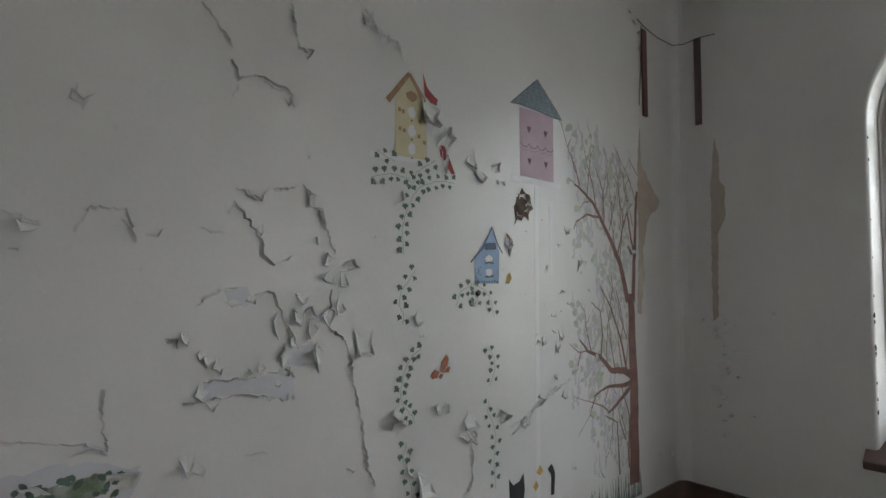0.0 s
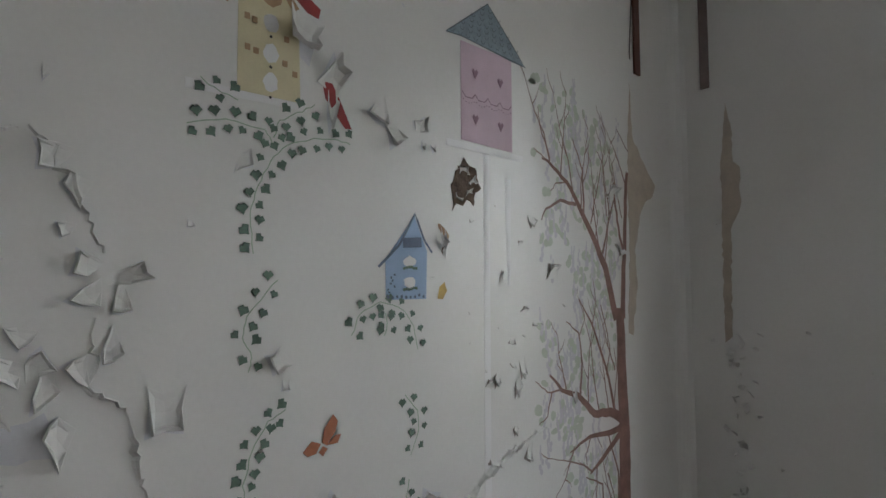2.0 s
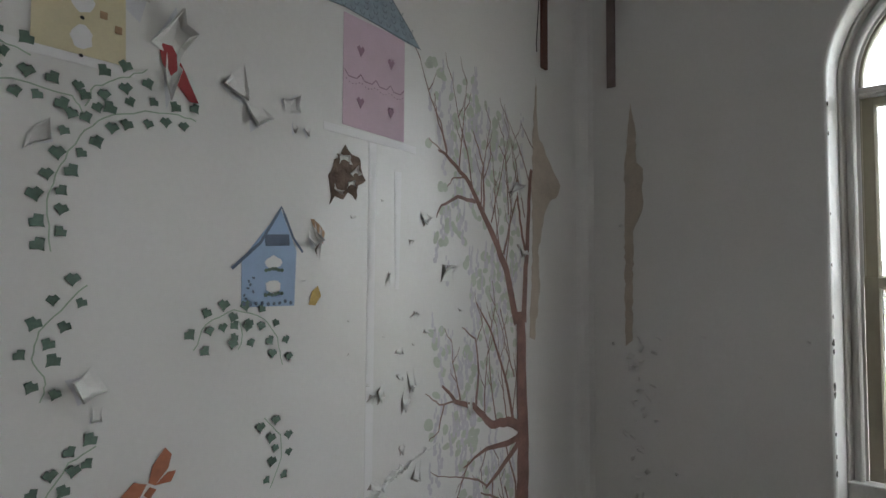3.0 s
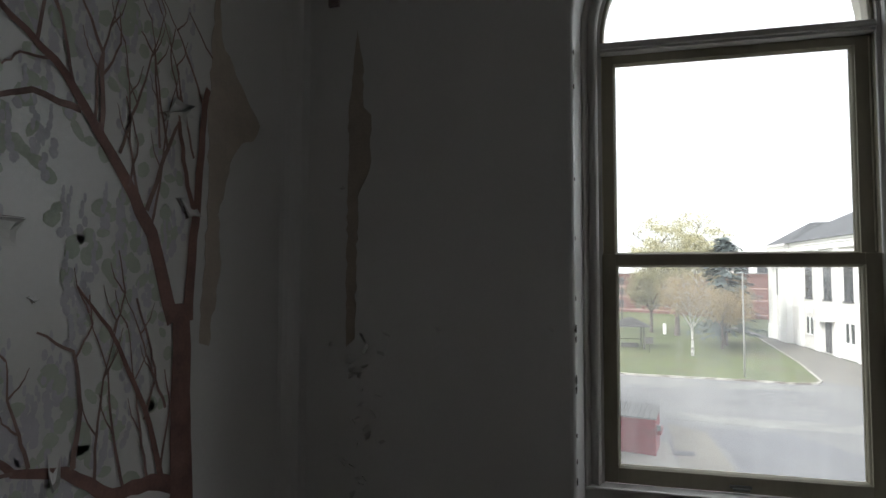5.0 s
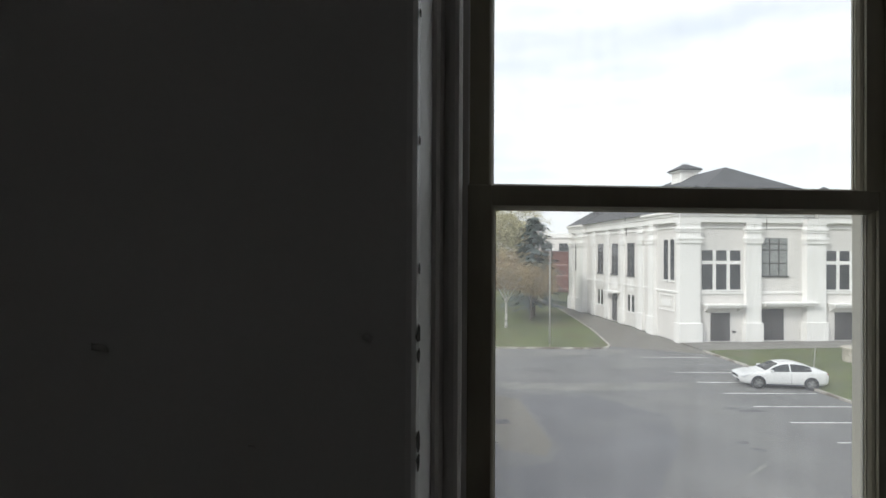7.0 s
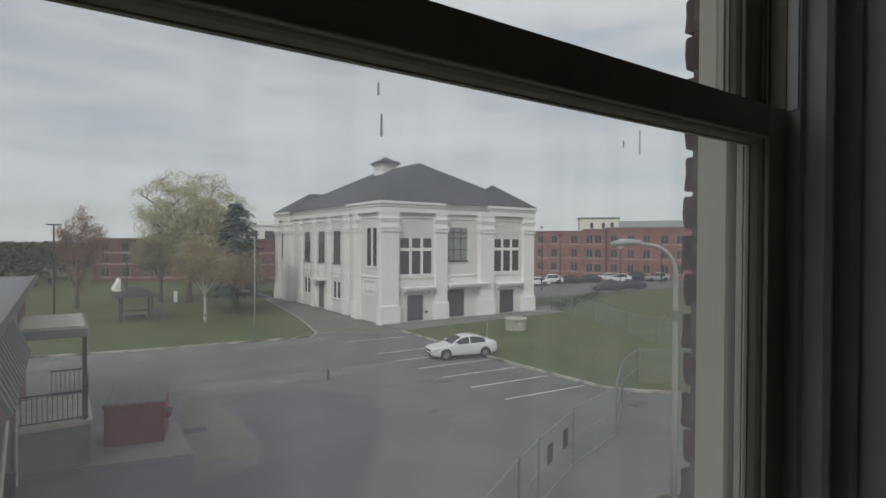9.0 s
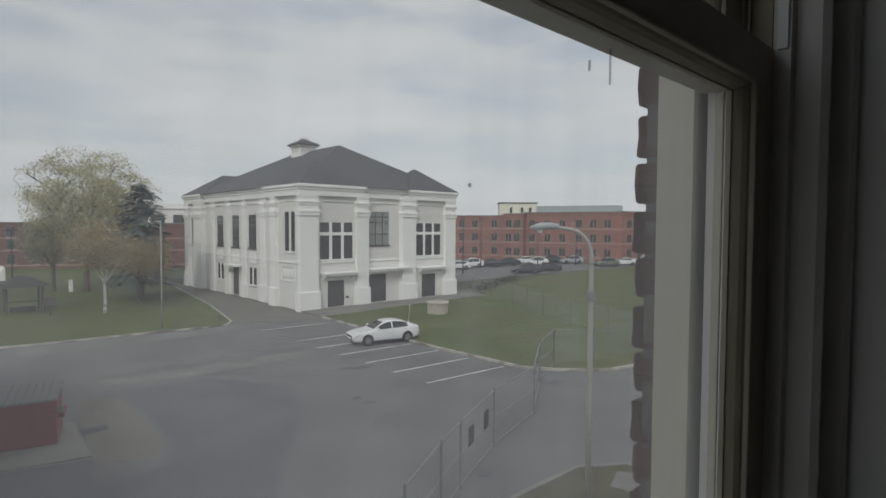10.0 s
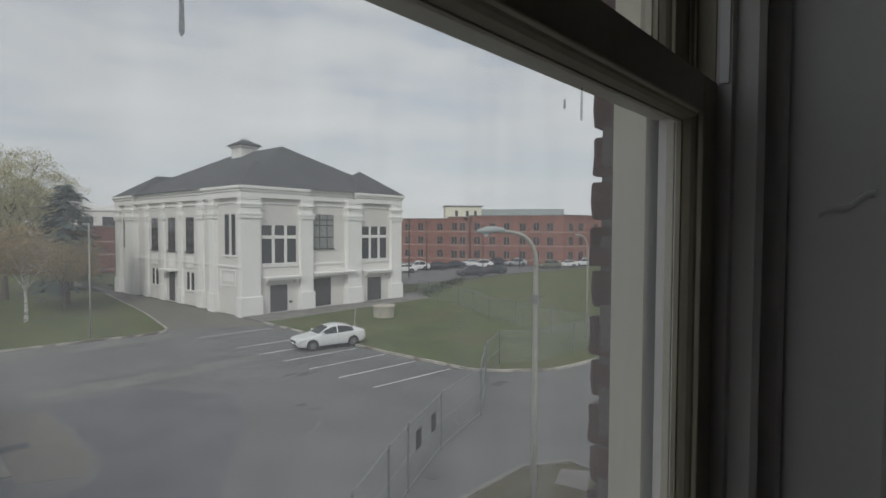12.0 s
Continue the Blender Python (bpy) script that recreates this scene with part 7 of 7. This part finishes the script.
# chipped plaster and flakes on the window wall
DARK_CHIP = material("dark_chip", (0.06, 0.055, 0.05), 0.95, 0.2, 40, 200, 0.3)
NW = bpy.data.objects["wall_north"]
rc = random.Random(3)
for side, spots in ((-1, ((1.50, 0.018), (1.46, 0.013), (1.30, 0.019), (1.26, 0.015), (1.08, 0.012), (1.62, 0.010), (0.98, 0.012), (0.90, 0.016), (2.48, 0.012), (2.62, 0.012), (1.86, 0.008), (2.10, 0.008))),):
    for z, s in spots:
        pts = []
        for k in range(9):
            t = 2 * math.pi * k / 9
            b = 0.014 + 0.45 * s * math.cos(t) * rc.uniform(0.6, 1.2)
            b = max(0.002, min(0.05, b))
            a = R_WALL - 0.0012 if b > 0.028 else R_EDGE - math.sqrt(max(0, 0.0292 ** 2 - (0.028 - b) ** 2))
            pts.append((XC + side * a, b, z + s * math.sin(t) * rc.uniform(0.8, 1.3)))
        part("chip", Geo().add(pts, [tuple(range(9))]), DARK_CHIP, NW)


def north_flake(x, z, w, h, turn):
    tr = radians(turn)
    vx, vz = math.cos(tr), math.sin(tr)
    verts, along, out = [], 0.0, 0.0
    for j in range(5):
        if j:
            ang = 0.3 + 1.1 * j / 4
            along += math.cos(ang) * h / 4
            out += math.sin(ang) * h / 4
        for i in range(4):
            s = (i / 3 * 2 - 1) * w / 2 * (1 - 0.5 * j / 4)
            verts.append((x - vz * s + vx * along, -0.002 - out, z + vx * s + vz * along))
    part("paint_flake", Geo().add(verts, [(j * 4 + i, j * 4 + i + 1, j * 4 + i + 5, j * 4 + i + 4) for j in range(4) for i in range(3)]), PAINT_FILM, NW, smooth=True)


for x, z, w, h, a in ((0.690, 1.475, 0.03, 0.035, 80), (1.153, 1.49, 0.02, 0.025, 60), (0.214, 1.412, 0.025, 0.02, 200), (0.349, 1.438, 0.05, 0.04, 30), (0.36, 1.40, 0.05, 0.05, 330), (0.31, 1.36, 0.04, 0.05, 250), (0.426, 1.19, 0.04, 0.03, 70), (0.40, 1.12, 0.05, 0.03, 40), (0.307, 0.887, 0.04, 0.05, 60), (0.34, 0.84, 0.03, 0.03, 100), (0.201, 0.576, 0.03, 0.02, 30), (0.341, 2.982, 0.015, 0.015, 30), (0.45, 1.0, 0.03, 0.03, 120), (0.30, 1.29, 0.03, 0.04, 290), (0.26, 2.10, 0.02, 0.03, 240), (0.62, 0.62, 0.03, 0.03, 60), (0.28, 0.50, 0.05, 0.02, 20), (0.95, 1.30, 0.015, 0.02, 80), (0.55, 0.75, 0.02, 0.02, 250)):
    north_flake(x, z, w, h, a)
rf = random.Random(31)
for k in range(26):
    north_flake(0.31 + rf.gauss(0.03, 0.045), rf.uniform(0.45, 1.46), rf.uniform(0.02, 0.05), rf.uniform(0.015, 0.045), rf.uniform(0, 360))
# loose flake and crack in the east reveal
fl = Geo()
for j in range(8):
    z = 1.640 + 0.0035 * j + 0.004 * math.sin(j * 1.3)
    b = 0.088 - 0.008 * j
    a = R_WALL - (R_WALL - R_WOOD) * (b - 0.028) / 0.098
    fl.v += [(XC + a - 0.0012, b, z), (XC + a - 0.006, b, z - 0.003), (XC + a - 0.0013, b, z - 0.010)]
fl.f = [(3 * j + k, 3 * j + k + 1, 3 * j + k + 4, 3 * j + k + 3) for j in range(7) for k in range(2)]
part("paint_crack", fl, PAINT_FILM, NW, smooth=True)
# paint crumbs on the sill
rs = random.Random(11)
cr = Geo()
for k in range(70):
    x, b = XC + rs.uniform(-0.6, 0.6), rs.uniform(-0.06, 0.13)
    z = 0.622 + (b + 0.07) / 0.215 * 0.14 + 0.002
    s = rs.uniform(0.004, 0.016)
    a = rs.uniform(0, 6.28)
    cr.add([(x, b, z), (x + s * math.cos(a), b + s * 0.6 * math.sin(a), z + 0.005), (x + s * math.cos(a + 1.2), b + s * 0.6 * math.sin(a + 1.2), z + 0.004)], [(0, 1, 2)])
tagged(part("paint_crumbs", cr, PAINT_FILM), "white paint crumbs fallen on the brown sill", "debris", kind="stuff")

# ---- outer brickwork beside the window ----
outer = Geo()
for s in (-1, 1):
    x0, x1 = sorted((XC + s * 0.5795, XC + s * 3.0))
    outer.box(x0, x1, 0.333, 0.372, -5.5, 4.1)
outer.box(XC - 0.585, XC + 0.585, 0.333, 0.372, -5.5, 0.70)
for i in range(28):
    a0, a1 = math.pi * (1 - i / 28), math.pi * (1 - (i + 1) / 28)
    p0, p1 = (XC + 0.585 * math.cos(a0), ZC + 0.585 * math.sin(a0)), (XC + 0.585 * math.cos(a1), ZC + 0.585 * math.sin(a1))
    outer.prism([p0, p1, (p1[0], 4.1), (p0[0], 4.1)], 0.333, 0.372, "y")
mort = tagged(part("wall_outer", outer, MORTAR), "mortar bed of the outer brick wall", "wall", kind="structure")
rb = random.Random(19)
meshes = []
for L in (0.205, 0.098, 0.205, 0.098):
    g = Geo()
    e = 0.004
    ring0 = [(x + rb.uniform(-e, e), z + rb.uniform(-e, e) * 0.6) for x, z in ((0, 0), (L / 2, -0.001), (L, 0), (L, 0.03), (L, 0.061), (L / 2, 0.061), (0, 0.061), (0, 0.03))]
    g.add([(x, 0.0, z) for x, z in ring0] + [(x, 0.036, z) for x, z in ring0] + [(L / 2 + (x - L / 2) * 0.96, 0.042, 0.03 + (z - 0.03) * 0.88) for x, z in ring0],
          [(i, (i + 1) % 8, 8 + (i + 1) % 8, 8 + i) for i in range(8)] + [(8 + i, 8 + (i + 1) % 8, 16 + (i + 1) % 8, 16 + i) for i in range(8)] + [tuple(range(16, 24))])
    meshes.append(g.mesh("brick", BRICK_DARK))
for c in range(44):
    z = -0.30 + c * 0.0715
    for s in (1, -1):
        for j in range(3 if s == 1 else 1):
            L = 0.205 if (c + j) % 2 else 0.098
            start = 0.578 if j == 0 else 0.578 + (0.215 if c % 2 else 0.108) + (j - 1) * 0.162
            if j and (c + j) % 2 == 0:
                L = 0.098
            b = new("brick", meshes[(0 if L > 0.1 else 1) + 2 * (c % 2)])
            b.parent = mort
            d = rb.uniform(-0.004, 0.004)
            b.matrix_world = pose(XC + (start + d if s == 1 else -(start + d) - L), 0.347 + rb.uniform(-0.003, 0.003), z + rb.uniform(-0.002, 0.002), 0, 0, rb.uniform(-0.6, 0.6))
